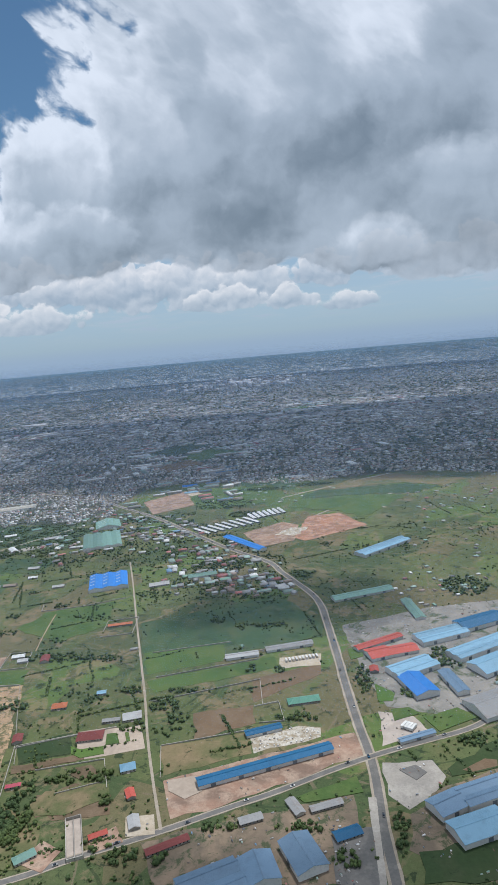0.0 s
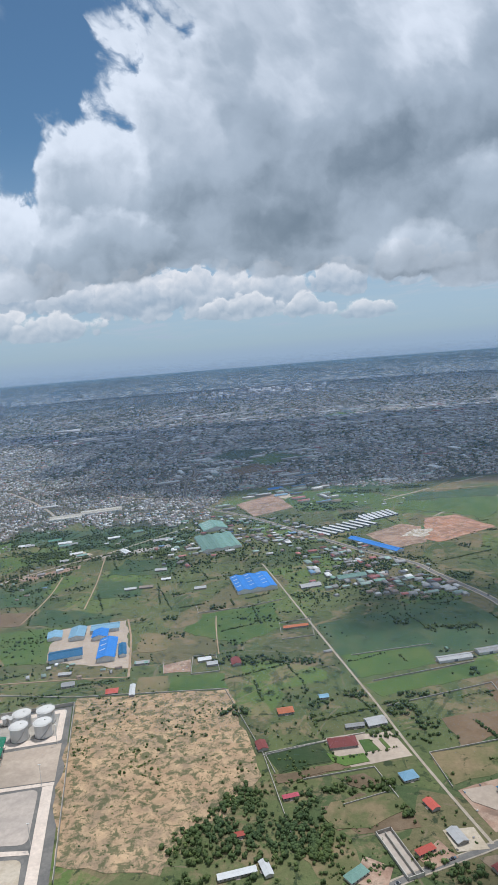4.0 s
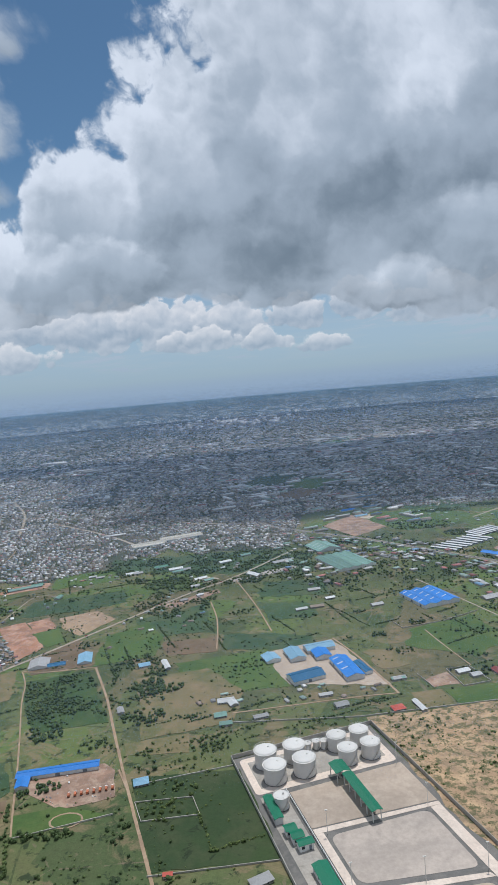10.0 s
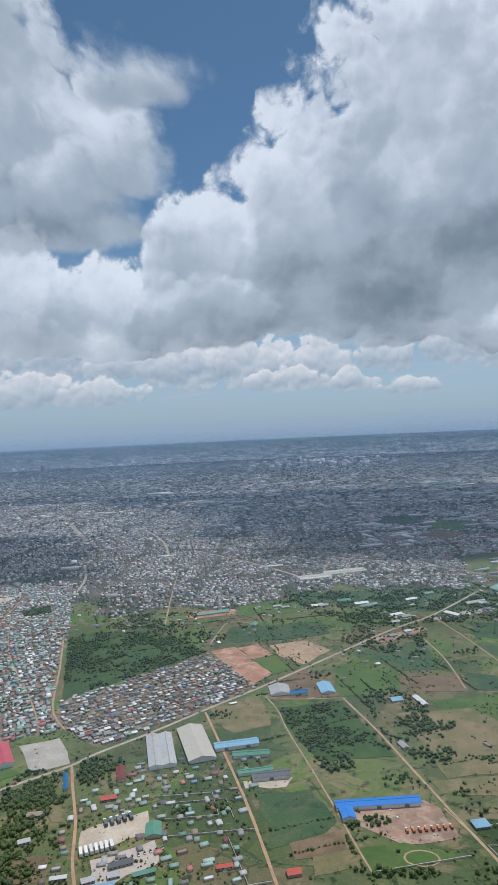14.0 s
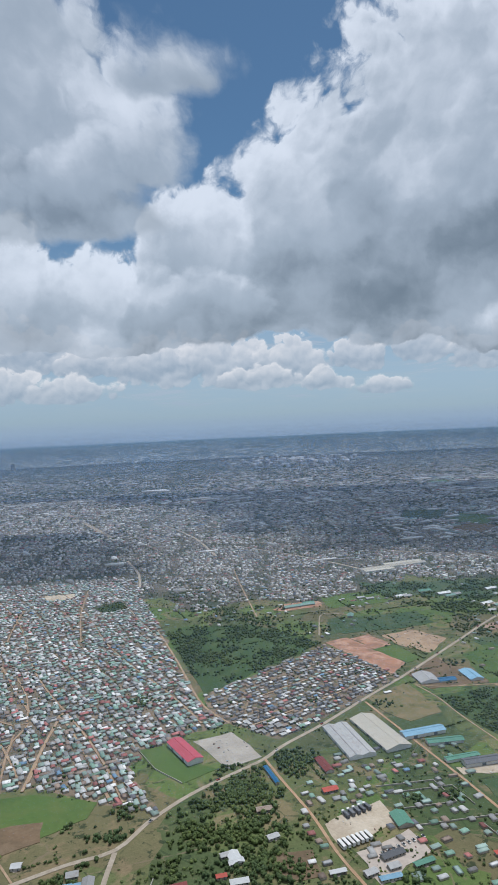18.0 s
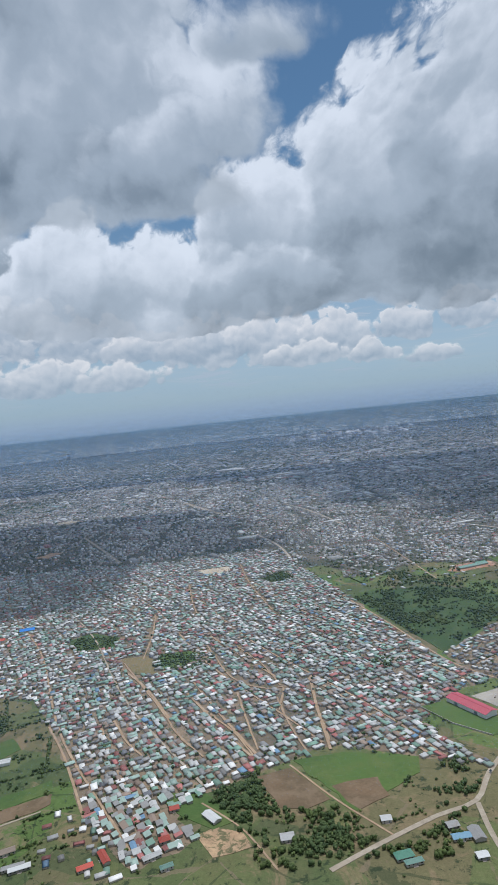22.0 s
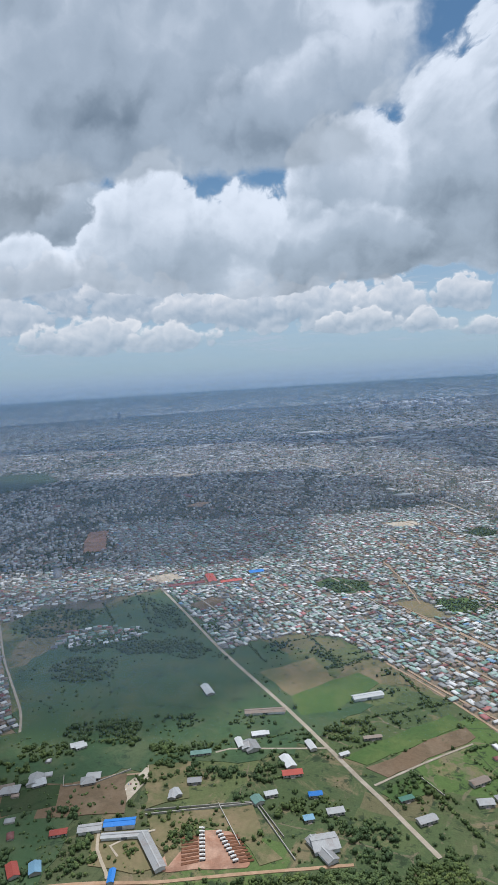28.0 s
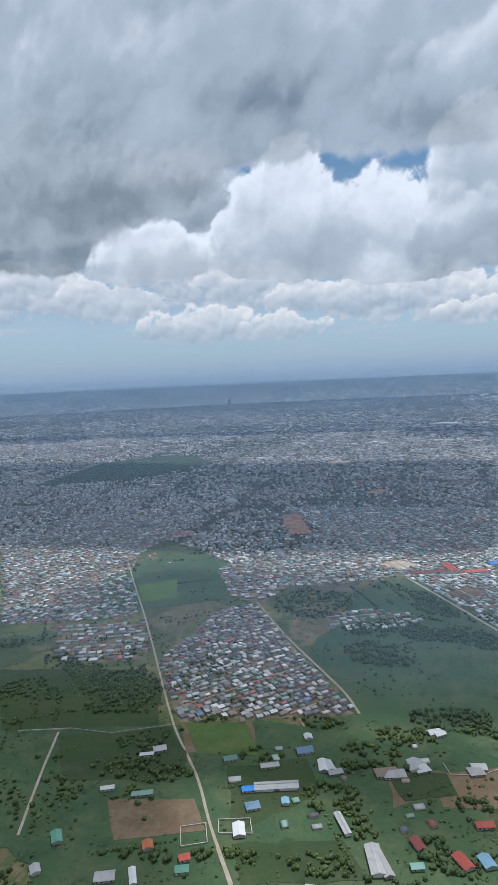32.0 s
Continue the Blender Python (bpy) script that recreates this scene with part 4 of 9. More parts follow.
def warehouse(x, y, l, w, turn, roof, wall="white", h=6.0, note="", bays=1, skylights=False, ridge="x"):
    """A long sheet-clad hall: walls, one roof a bay, ridge caps, loading doors, skylight strips."""
    root = new("warehouse")
    h, w = 0.76 * h, 0.95 * w
    BUILT.append((x, y, l, w, turn))
    root.matrix_basis = at(x, y, turn)
    if ridge == "y":
        l, w = w, l
        root.matrix_basis = at(x, y, turn + 90)
    bw = w / bays
    for i in range(bays):
        yc = -w / 2 + bw * (i + 0.5)
        wv, wf, rv, rf = gable(l, bw, h, bw * 0.13, 0.5 if bays == 1 else 0.02)
        o = link_mesh("wall_shell", [(a, b + yc, c) for a, b, c in wv], wf, [wall], parent=root)
        r = link_mesh("roof", [(a, b + yc, c) for a, b, c in rv], rf, [roof], parent=root)
        cap = part("ridge_cap", boxed(-l / 2 - 0.5, l / 2 + 0.5, yc - 0.3, yc + 0.3, h + bw * 0.13 + 0.08, h + bw * 0.13 + 0.22), roof, r)
        if skylights:
            k = 0.13 * 2
            for j in range(int(l / 9)):
                xs = -l / 2 + 4.5 + j * 9
                vs = [(xs - 0.6, yc - bw * 0.42, h + bw * 0.08 * k + 0.2), (xs + 0.6, yc - bw * 0.42, h + bw * 0.08 * k + 0.2),
                      (xs + 0.6, yc - bw * 0.08, h + bw * 0.42 * k + 0.2), (xs - 0.6, yc - bw * 0.08, h + bw * 0.42 * k + 0.2)]
                link_mesh("skylight", vs + [(p, q, s - 0.12) for p, q, s in vs], [(0, 1, 2, 3), (0, 4, 5, 1), (1, 5, 6, 2), (2, 6, 7, 3), (3, 7, 4, 0)], ["pale"], parent=r)
    n = max(1, int(l / 14))
    for side in (-1, 1):
        for j in range(n):
            xs = -l / 2 + l * (j + 0.5) / n
            ya, yb = sorted((side * w / 2, side * (w / 2 + 0.08)))
            part("loading_door", boxed(xs - 1.3, xs + 1.3, ya, yb, 0, min(2.8, h * 0.75)), "door", root)
    c, s = math.cos(root.rotation_euler.z), math.sin(root.rotation_euler.z)
    take_poly([(x + i * c - j * s, y + i * s + j * c) for i, j in ((-l / 2 - 2, -w / 2 - 2), (l / 2 + 2, -w / 2 - 2), (l / 2 + 2, w / 2 + 2), (-l / 2 - 2, w / 2 + 2))])
    return tagged(root, f"{'long' if max(l, w) > 2.2 * min(l, w) else 'broad'} warehouse with {ROOF_WORDS[roof]} roof{note}", "warehouse")


def shell_building(x, y, l, w, turn, h=1.7):
    """An unfinished block building: outer and cross walls with no roof."""
    root = new("unfinished_building")
    root.matrix_basis = at(x, y, turn)
    for k, (x0, x1, y0, y1) in enumerate(((-l / 2, l / 2, -w / 2, -w / 2 + 0.3), (-l / 2, l / 2, w / 2 - 0.3, w / 2), (-l / 2, -l / 2 + 0.3, -w / 2, w / 2), (l / 2 - 0.3, l / 2, -w / 2, w / 2))):
        part("outer_wall", boxed(x0, x1, y0, y1, 0, h), "wall", root)
    n = max(2, int(l / 6))
    for i in range(1, n):
        xs = -l / 2 + l * i / n
        part("cross_wall", boxed(xs - 0.15, xs + 0.15, -w / 2, w / 2 - (1.5 if i % 2 else 0), 0, h * 0.95), "wall", root)
    part("floor_slab", boxed(-l / 2, l / 2, -w / 2, w / 2, 0, 0.15), "concrete", root)
    take_poly([(x - l / 2, y - w), (x + l / 2, y - w), (x + l / 2, y + w), (x - l / 2, y + w)])
    return tagged(root, "unfinished roofless block building on a concrete slab", "building")


def poultry_shed(x, y, l, turn):
    """One of a row of long low sheds: dwarf walls, posts and a ridged roof."""
    wv, wf, rv, rf = gable(l, 4.2, 1.7, 0.7, 0.3)
    ob = link_mesh("shed", wv, wf, ["darkroof"])
    ob.matrix_basis = at(x, y, turn)
    link_mesh("roof", rv, rf, ["pale"], parent=ob)
    part("plinth", boxed(-l / 2 - 0.1, l / 2 + 0.1, -2.2, 2.2, 0, 0.35), "white", ob)
    take_line([(x - 5, y), (x + 5, y)], 5)
    return tagged(ob, "long low shed with a pale sheet roof in a row", "shed", "row of long sheds")


def vehicle(x, y, turn, l, w, h, paint, kind, label):
    """A car, bus or lorry: body, cab or cabin, windscreen, four wheels."""
    root = new(kind)
    root.matrix_basis = at(x, y, turn, 0.24)
    if kind == "lorry":
        part("cargo_box", boxed(-l / 2, l * 0.24, -w / 2, w / 2, 0.4, h, 0.05), paint, root)
        part("cab", boxed(l * 0.27, l / 2, -w / 2, w / 2, 0.3, h * 0.85, 0.08), "white", root)
        part("chassis", boxed(-l / 2, l / 2, -w * 0.3, w * 0.3, 0.2, 0.4), "rubber", root)
    elif kind == "bus":
        part("body", boxed(-l / 2, l / 2, -w / 2, w / 2, 0.2, h, 0.1), paint, root)
        part("side_windows", boxed(-l * 0.46, l * 0.44, -w / 2 - 0.02, w / 2 + 0.02, h * 0.5, h * 0.8), "glass", root)
    else:
        part("body", boxed(-l / 2, l / 2, -w / 2, w / 2, 0.12, h * 0.6, 0.08), paint, root)
        part("cabin", boxed(-l * 0.28, l * 0.2, -w * 0.44, w * 0.44, h * 0.6, h, 0.08), "glass", root)
    part("windscreen", boxed(l / 2, l / 2 + 0.02, -w * 0.4, w * 0.4, h * 0.5, h * 0.75), "glass", root)
    for sx in (-0.32, 0.32):
        for sy in (-1, 1):
            wheel = part("wheel", tube(bmesh.new(), 0, 0, -0.1, 0.1, 0.24, 0.24, 10), "rubber", root)
            wheel.matrix_basis = pose(sx * l, sy * w * 0.46, 0.0, 90)
    return tagged(root, label, kind)


def car(x, y, turn, paint="white"):
    return vehicle(x, y, turn, 2.6, 1.1, 0.95, paint, "car", f"small {COLOR_WORDS[paint]} car on the road")


COLOR_WORDS = {"white": "white", "redroof": "red", "blue": "blue", "darkroof": "dark grey", "steel": "pale", "zinc": "silver"}


def pole_stack(x, y, turn, l):
    """A low stack of long timber poles on two bearers."""
    root = new("pole_stack")
    root.matrix_basis = at(x, y, turn, 0.1)
    for s in (-0.3, 0.3):
        part("bearer", boxed(s * l - 0.1, s * l + 0.1, -0.6, 0.6, 0, 0.15), "timber", root)
    for k in range(5):
        o = part("pole", tube(bmesh.new(), 0, 0, -l / 2, l / 2, 0.13, 0.11, 7), "timber", root)
        o.matrix_basis = pose(0.2 * (k % 2), -0.5 + 0.25 * k, 0.28, 0, 90, 0)
    return tagged(root, "low stack of brown timber poles on red earth", "timber stack", "stacks of poles")


# ---- trees ----
def crown_tris(rng, n, r, h, base, leaf, clumps):
    """Many small leaf sprays gathered in uneven clumps."""
    cs = []
    for _ in range(clumps):
        a, q = rng.uniform(0, 2 * math.pi), math.sqrt(rng.random())
        cs.append((r * 0.66 * q * math.cos(a), r * 0.66 * q * math.sin(a), base + h * rng.uniform(0.25, 0.85) * (1 - 0.35 * q), r * rng.uniform(0.28, 0.5)))
    vs, fs = [], []
    for i in range(n):
        cx, cy, cz, cr = cs[i % clumps]
        d = Vector((rng.gauss(0, 1), rng.gauss(0, 1), rng.gauss(0, 0.8))).normalized() * cr * rng.uniform(0.75, 1.05)
        c = Vector((cx, cy, cz)) + d
        nrm = (d.normalized() + Vector((rng.uniform(-0.6, 0.6), rng.uniform(-0.6, 0.6), rng.uniform(0.0, 0.9)))).normalized()
        u = nrm.orthogonal().normalized()
        v = nrm.cross(u)
        s, a = leaf * rng.uniform(0.7, 1.4), rng.uniform(0, 6.28)
        k = len(vs)
        for j in range(4):
            b = a + j * math.pi / 2
            q = c + (u * math.cos(b) + v * math.sin(b) * 0.7) * s * rng.uniform(0.75, 1.2) - nrm * (0.15 * s if j % 2 else 0)
            vs.append((q.x, q.y, max(0.05, q.z)))
        fs.append((k, k + 1, k + 2, k + 3))
    return vs, fs


def lump(rng, fine, cx, cy, cz, rx, rz, rough=0.27):
    """An uneven leafy mass: a coarse ball pushed in and out."""
    bm = bmesh.new()
    bmesh.ops.create_icosphere(bm, subdivisions=fine, radius=1.0)
    vs = []
    for q in bm.verts:
        k = rng.uniform(1 - rough, 1 + rough)
        vs.append((cx + q.co.x * rx * k, cy + q.co.y * rx * k, max(0.04, cz + q.co.z * rz * k)))
    fs = [tuple(p.index for p in f.verts) for f in bm.faces]
    bm.free()
    return vs, fs


def leafy(seed, fine, masses, leaves, leaf, r=1.2, h=1.55, base=0.0):
    """Leafy masses side by side, with loose sprays breaking their outline."""
    rng = random.Random(seed)
    vs, fs = crown_tris(rng, leaves, r * 1.12, h * 1.08, base, leaf, 6)
    for i in range(masses):
        a = rng.uniform(0, 6.283)
        d = 0.0 if masses == 1 else r * 0.42
        k = 0.82 if masses == 1 else rng.uniform(0.4, 0.62)
        v, f = lump(rng, fine, d * math.cos(a + 2.1 * i), d * math.sin(a + 2.1 * i), base + h * rng.uniform(0.42, 0.55), r * k, h * 0.5 * rng.uniform(0.8, 1.05))
        fs = fs + [tuple(q + len(vs) for q in p) for p in f]
        vs = vs + v
    return vs, fs


def tree_proto(seed, r, h):
    rng = random.Random(seed)
    bm = bmesh.new()
    tube(bm, 0, 0, -0.2, h * 0.5, r * 0.09, r * 0.05, 7)
    for i in range(4):
        made = bmesh.ops.create_cone(bm, cap_ends=True, segments=5, radius1=r * 0.045, radius2=r * 0.015, depth=r * 0.9)
        a = i * 1.57 + rng.uniform(-0.4, 0.4)
        bmesh.ops.transform(bm, matrix=Matrix.Translation((r * 0.28 * math.cos(a), r * 0.28 * math.sin(a), h * 0.55)) @ pose(0, 0, 0, 0, 40, math.degrees(a)), verts=made["verts"])
    me = bpy.data.meshes.new("trunk")
    bm.to_mesh(me)
    bm.free()
    me.materials.append(M["bark"])
    vs, fs = leafy(seed, 2, 5, 190, 0.075 * r + 0.04, r, h * 0.75, h * 0.26)
    crown = bpy.data.meshes.new("crown")
    crown.from_pydata(vs, [], fs)
    crown.materials.append(M["leaf"])
    return me, crown


TREES = [tree_proto(i, 1.35 + 0.2 * i, 2.5 + 0.32 * i) for i in range(7)]
tree_count = [0]


def tree(x, y, size=1.0, kind=None):
    k = (int(x * 13 + y * 7) % 7) if kind is None else kind
    trunk, crown = TREES[k]
    ob = new("tree", trunk)
    size *= 0.54
    ob.matrix_basis = at(x, y, (x * 37 + y * 11) % 360) @ Matrix.Diagonal((size, size, size * 0.95, 1))
    c = new("crown", crown)
    c.parent = ob
    tree_count[0] += 1
    return tagged(ob, "round-crowned dark green tree standing in rough grass", "tree", "trees among the plots")


def scatter(name, protos, places, mats, label, category, uneven=0.12):
    """Joins many small copies of a few shapes into one mesh. A place: x, y, turn, size along, size across, height factor, shape, first slot."""
    V, F, S, base = [], [], [], 0
    by_shape = {}
    for p in places:
        by_shape.setdefault(p[6], []).append(p)
    counts, loops = [], []
    for k, ps in by_shape.items():
        pv, pf, ps_slots = protos[k]
        pv = np.asarray(pv, dtype=np.float64)
        a = np.asarray([p[:6] for p in ps], dtype=np.float64)
        slot = np.asarray([p[7] for p in ps], dtype=np.int64)
        c, s = np.cos(np.radians(a[:, 2]))[:, None], np.sin(np.radians(a[:, 2]))[:, None]
        X, Y = pv[None, :, 0] * a[:, 3:4], pv[None, :, 1] * a[:, 4:5]
        W = np.stack([a[:, 0:1] + X * c - Y * s, a[:, 1:2] + X * s + Y * c, pv[None, :, 2] * a[:, 5:6]], -1)
        flat = np.concatenate([np.asarray(f) for f in pf])
        sizes = np.asarray([len(f) for f in pf])
        n = len(ps)
        V.append(W.reshape(-1, 3))
        loops.append((flat[None, :] + (base + np.arange(n) * len(pv))[:, None]).ravel())
        counts.append(np.tile(sizes, n))
        sl = np.asarray(ps_slots)
        S.append((np.where(sl[None, :] < 0, 0, sl[None, :] + slot[:, None])).ravel())
        base += n * len(pv)
    V, L, C, S = np.concatenate(V), np.concatenate(loops), np.concatenate(counts), np.concatenate(S)
    me = bpy.data.meshes.new(name)
    me.vertices.add(len(V))
    me.vertices.foreach_set("co", V.astype(np.float32).ravel())
    me.loops.add(len(L))
    me.loops.foreach_set("vertex_index", L.astype(np.int32))
    me.polygons.add(len(C))
    me.polygons.foreach_set("loop_start", np.concatenate([[0], np.cumsum(C)[:-1]]).astype(np.int32))
    for m in mats:
        me.materials.append(M[m])
    me.polygons.foreach_set("material_index", S.astype(np.int32))
    me.update(calc_edges=True)
    return tagged(new(name, me), label, category, kind="stuff")


def unit_house(shape):
    """A house one metre by one metre on plan, scaled where it is used: slot -1 walls, 0 roof."""
    wv, wf, rv, rf = SHAPES[shape](1.0, 1.0, 1.05, 0.36 if shape != "shed" else 0.2, 0.04)
    return wv + rv, wf + [tuple(i + len(wv) for i in f) for f in rf], [-1] * len(wf) + [0] * len(rf)


def unit_bush(seed, fine=1, masses=1, leaves=4, leaf=0.3):
    vs, fs = leafy(seed, fine, masses, leaves, leaf)
    return vs, fs, [0] * len(fs)


UNIT_HOUSES = {k: unit_house(k) for k in SHAPES}
UNIT_BUSHES = {i: unit_bush(i) for i in range(6)}
NEAR_BUSHES = {i: unit_bush(70 + i, 1, 2, 34, 0.20) for i in range(6)}
NEAR_TREES = {i: unit_bush(90 + i, 1, 4, 84, 0.19) for i in range(6)}
FAR_BUSHES = {i: unit_bush(40 + i, 1, 1, 0) for i in range(5)}
PALETTE = ["wallstuff", "s_zinc", "s_zinc2", "s_pale", "s_rust", "s_teal", "s_green", "s_red", "s_blue", "s_dark", "s_maroon"]
for key, color, vary in (("wallstuff", (0.44, 0.39, 0.32), 0.35), ("s_zinc", (0.41, 0.405, 0.39), 0.5), ("s_zinc2", (0.25, 0.245, 0.235), 0.35), ("s_pale", (0.66, 0.645, 0.615), 0.3),
                         ("s_rust", (0.25, 0.19, 0.15), 0.35), ("s_teal", (0.29, 0.375, 0.325), 0.35), ("s_green", (0.18, 0.285, 0.22), 0.4), ("s_red", (0.38, 0.15, 0.135), 0.35),
                         ("s_blue", (0.15, 0.25, 0.36), 0.35), ("s_dark", (0.13, 0.135, 0.15), 0.3), ("s_maroon", (0.22, 0.09, 0.08), 0.3)):
    M[key] = plain_mat("sheet_" + key, color, vary, 0.3, 0.6, 0.0, 0.0, 0.3, 0.12, True)
SLOT_WEIGHTS = [0, 24, 15, 14, 11, 22, 11, 5, 2, 4, 4]
FAR_WEIGHTS = [0, 24, 26, 14, 10, 5, 3, 3, 2, 16, 3]


def grove(x, y, across, deep):
    """A clump of trees and bushes round a point."""
    r = random.Random(int(x * 3 + y))
    for _ in range(min(210, int(across * deep * 0.42) + 5)):
        a, q = r.uniform(0, 6.283), math.sqrt(r.random())
        px, py = x + across * q * math.cos(a), y + deep * q * math.sin(a)
        if (is_free(px, py) or any(within(poly, px, py) for _, poly in YARDS)) and not on_building(px, py):
            (GROVE_TREES if r.random() < 0.7 else GROVE_BUSHES).append((px, py, r.uniform(0.85, 1.75)))


GROVE_TREES, GROVE_BUSHES = [], []


# ---- roads ----
MAIN_LINE = [(12, 240), (9, 272), (8, 301), (6, 324), (1, 353), (-5, 394), (-11, 442), (-18, 493), (-23, 526), (-31, 552), (-46, 581), (-64, 614), (-81, 647), (-134, 701), (-197, 777), (-263, 856), (-344, 936), (-390, 1002), (-418, 1139), (-438, 1300), (-643, 1820)]
strip("road_verge", MAIN_LINE, 10.5, "paleroad", "dusty pale verge along a main road", "verge", ragged=0.08)
strip("main_road", MAIN_LINE, 6.6, "asphalt", "broad curving dual road of grey asphalt with pale verges", "road")
CROSS_LINE = [(-171, 231), (-161, 236), (-150, 241), (-132, 251), (-96, 268), (-68, 283), (-41, 297), (-18, 311), (6, 324), (28, 334), (61, 348), (81, 361), (138, 390)]
strip("road_verge", CROSS_LINE, 7, "paleroad", "dusty pale verge along a road", "verge", ragged=0.08)
strip("cross_road", CROSS_LINE, 4.6, "asphalt", "two-lane grey asphalt road with dusty edges", "road")
strip("track", [(-96, 269), (-108, 300), (-123, 341), (-138, 387), (-164, 461), (-186, 524), (-214, 605), (-235, 663)], 2.4, "paleroad", "narrow tan dirt track between plots", "road", ragged=0.1)
strip("track", [(-1331, 291), (-1321, 299), (-1288, 303), (-1252, 305), (-1220, 308), (-1188, 306), (-1160, 312)], 2.0, "dirt", "narrow earth lane between meadows", "road", ragged=0.15)
strip("track", [(-1294, 336), (-1284, 316), (-1279, 303)], 1.6, "dirt", "footpath from the housing to a lane", "path", ragged=0.15)
strip("track", [(-1290, 303), (-1275, 274), (-1259, 246), (-1249, 226)], 1.6, "dirt", "footpath between meadows and trees", "path", ragged=0.15)
strip("track", [(-190, 1010), (-110, 955), (-78, 946), (-30, 965), (25, 1027)], 3.0, "dirt", "earth track over the open grassland", "road", ragged=0.15)
strip("track", [(-449, 644), (-441, 600), (-438, 560), (-437, 524)], 2.0, "dirt", "narrow tan dirt track between plots", "road", ragged=0.15)
strip("track", [(-425, 712), (-419, 689), (-403, 622), (-390, 553)], 2.0, "dirt", "narrow tan dirt track between plots", "road", ragged=0.15)
strip("track", [(-505 + 8.5 * math.cos(0.5236 * i), 318 + 6.0 * math.sin(0.5236 * i)) for i in range(13)], 1.6, "dirt", "worn ring of earth in a green field", "path", z=0.1, ragged=0.3)
strip("track", [(-660, 640), (-653, 705), (-640, 712), (-619, 703)], 1.8, "paleroad", "pale lane to a small compound", "road", ragged=0.15)
strip("track", [(-262, 528), (-258, 504), (-251, 470), (-248, 457)], 1.5, "dirt", "footpath over a meadow", "path", ragged=0.25)
strip("track", [(-534, 506), (-513, 451), (-496, 398), (-482, 355), (-464, 302), (-454, 273), (-448, 255)], 2.6, "dirt", "narrow tan dirt track between plots", "road", ragged=0.12)
RING_LINE = [(-354, 821), (-426, 725), (-477, 675), (-542, 598), (-599, 531), (-635, 492), (-674, 448), (-702, 420), (-715, 403), (-736, 385), (-758, 365), (-776, 342), (-789, 319), (-810, 309), (-832, 296), (-848, 286), (-863, 276)]
strip("ring_road", RING_LINE, 4.2, "paleroad", "dusty tarred road running past the housing blocks", "road")
strip("branch_road", [(-789, 317), (-789, 292), (-786, 270)], 4, "paleroad", "dusty tarred side road", "road")
strip("track", [(-714, 403), (-703, 376), (-689, 343), (-679, 312), (-669, 289)], 2.6, "orange", "ochre dirt lane between walled plots", "road", ragged=0.1)
strip("track", [(-639, 482), (-615, 417), (-597, 367), (-584, 327), (-568, 275)], 2.6, "orange", "ochre dirt lane between walled plots", "road", ragged=0.1)
strip("track", [(-595, 510), (-584, 485), (-576, 454), (-561, 408), (-549, 370), (-537, 330), (-530, 307)], 1.6, "dirt", "narrow tan dirt track between plots", "road", ragged=0.15)
strip("track", [(-595, 510), (-571, 505), (-532, 507)], 1.6, "dirt", "narrow tan dirt track between plots", "road", ragged=0.15)
strip("track", [(-826, 675), (-792, 578), (-765, 496), (-749, 467), (-739, 455)], 2.6, "dirt", "dirt street along the edge of the housing", "road", ragged=0.1)
strip("track", [(-881, 361), (-857, 326), (-833, 297)], 1.8, "dirt", "footpath of bare earth across a field", "road", ragged=0.15)
strip("track", [(-1046, 427), (-1026, 395), (-1008, 362), (-994, 335), (-988, 323)], 2.4, "dirt", "dirt street along the edge of the housing", "road", ragged=0.1)
strip("track", [(-927, 330), (-907, 311), (-897, 297), (-886, 278)], 1.6, "dirt", "narrow tan dirt track between plots", "road", ragged=0.15)
strip("pale_road", [(-1233, 591), (-1202, 533), (-1158, 450), (-1113, 374), (-1088, 329), (-1073, 301), (-1065, 287), (-1055, 268), (-1046, 251)], 3.6, "paleroad", "straight pale earth road across the fields", "road")
strip("track", [(-1067, 297), (-1042, 314), (-1014, 331)], 2, "paleroad", "narrow tan dirt track between plots", "road", ragged=0.1)
strip("track", [(-1146, 325), (-1139, 328), (-1115, 328), (-1088, 328)], 2, "paleroad", "narrow tan dirt track between plots", "road", ragged=0.1)
strip("track", [(-1200, 234), (-1182, 236), (-1157, 237), (-1129, 241), (-1080, 247)], 2.6, "orange", "ochre earth road along a hedge", "road", ragged=0.1)
strip("track", [(-1517, 617), (-1479, 545), (-1443, 478), (-1416, 426), (-1385, 365), (-1361, 319), (-1346, 295), (-1333, 274), (-1318, 244), (-1302, 216)], 2, "paleroad", "narrow tan dirt track between plots", "road", ragged=0.1)
strip("track", [(-1357, 515), (-1322, 450), (-1293, 403), (-1272, 369), (-1262, 346)], 2.4, "paleroad", "dirt street along the edge of the housing", "road", ragged=0.1)
strip("track", [(-1422, 303), (-1412, 269), (-1398, 226)], 2, "paleroad", "narrow tan dirt track between plots", "road", ragged=0.1)
strip("track", [(-340, 527), (-325, 486), (-308, 424)], 2.4, "dirt", "narrow tan dirt track between plots", "road", ragged=0.1)
strip("track", [(-308, 424), (-338, 423), (-380, 419), (-421, 415)], 1.6, "dirt", "narrow tan dirt track between plots", "road", ragged=0.15)
strip("track", [(-475, 335), (-486, 360)], 1.6, "dirt", "narrow tan dirt track between plots", "road", ragged=0.1)
strip("track", [(-34, 820), (27, 887), (135, 946)], 5, "paleroad", "pale cut track through open grass", "road", ragged=0.1)
strip("track", [(-86, 923), (-3, 991), (80, 1051)], 5, "paleroad", "pale cut track through open grass", "road", ragged=0.1)
strip("track", [(27, 887), (57, 838)], 5, "paleroad", "pale cut track through open grass", "road", ragged=0.1)
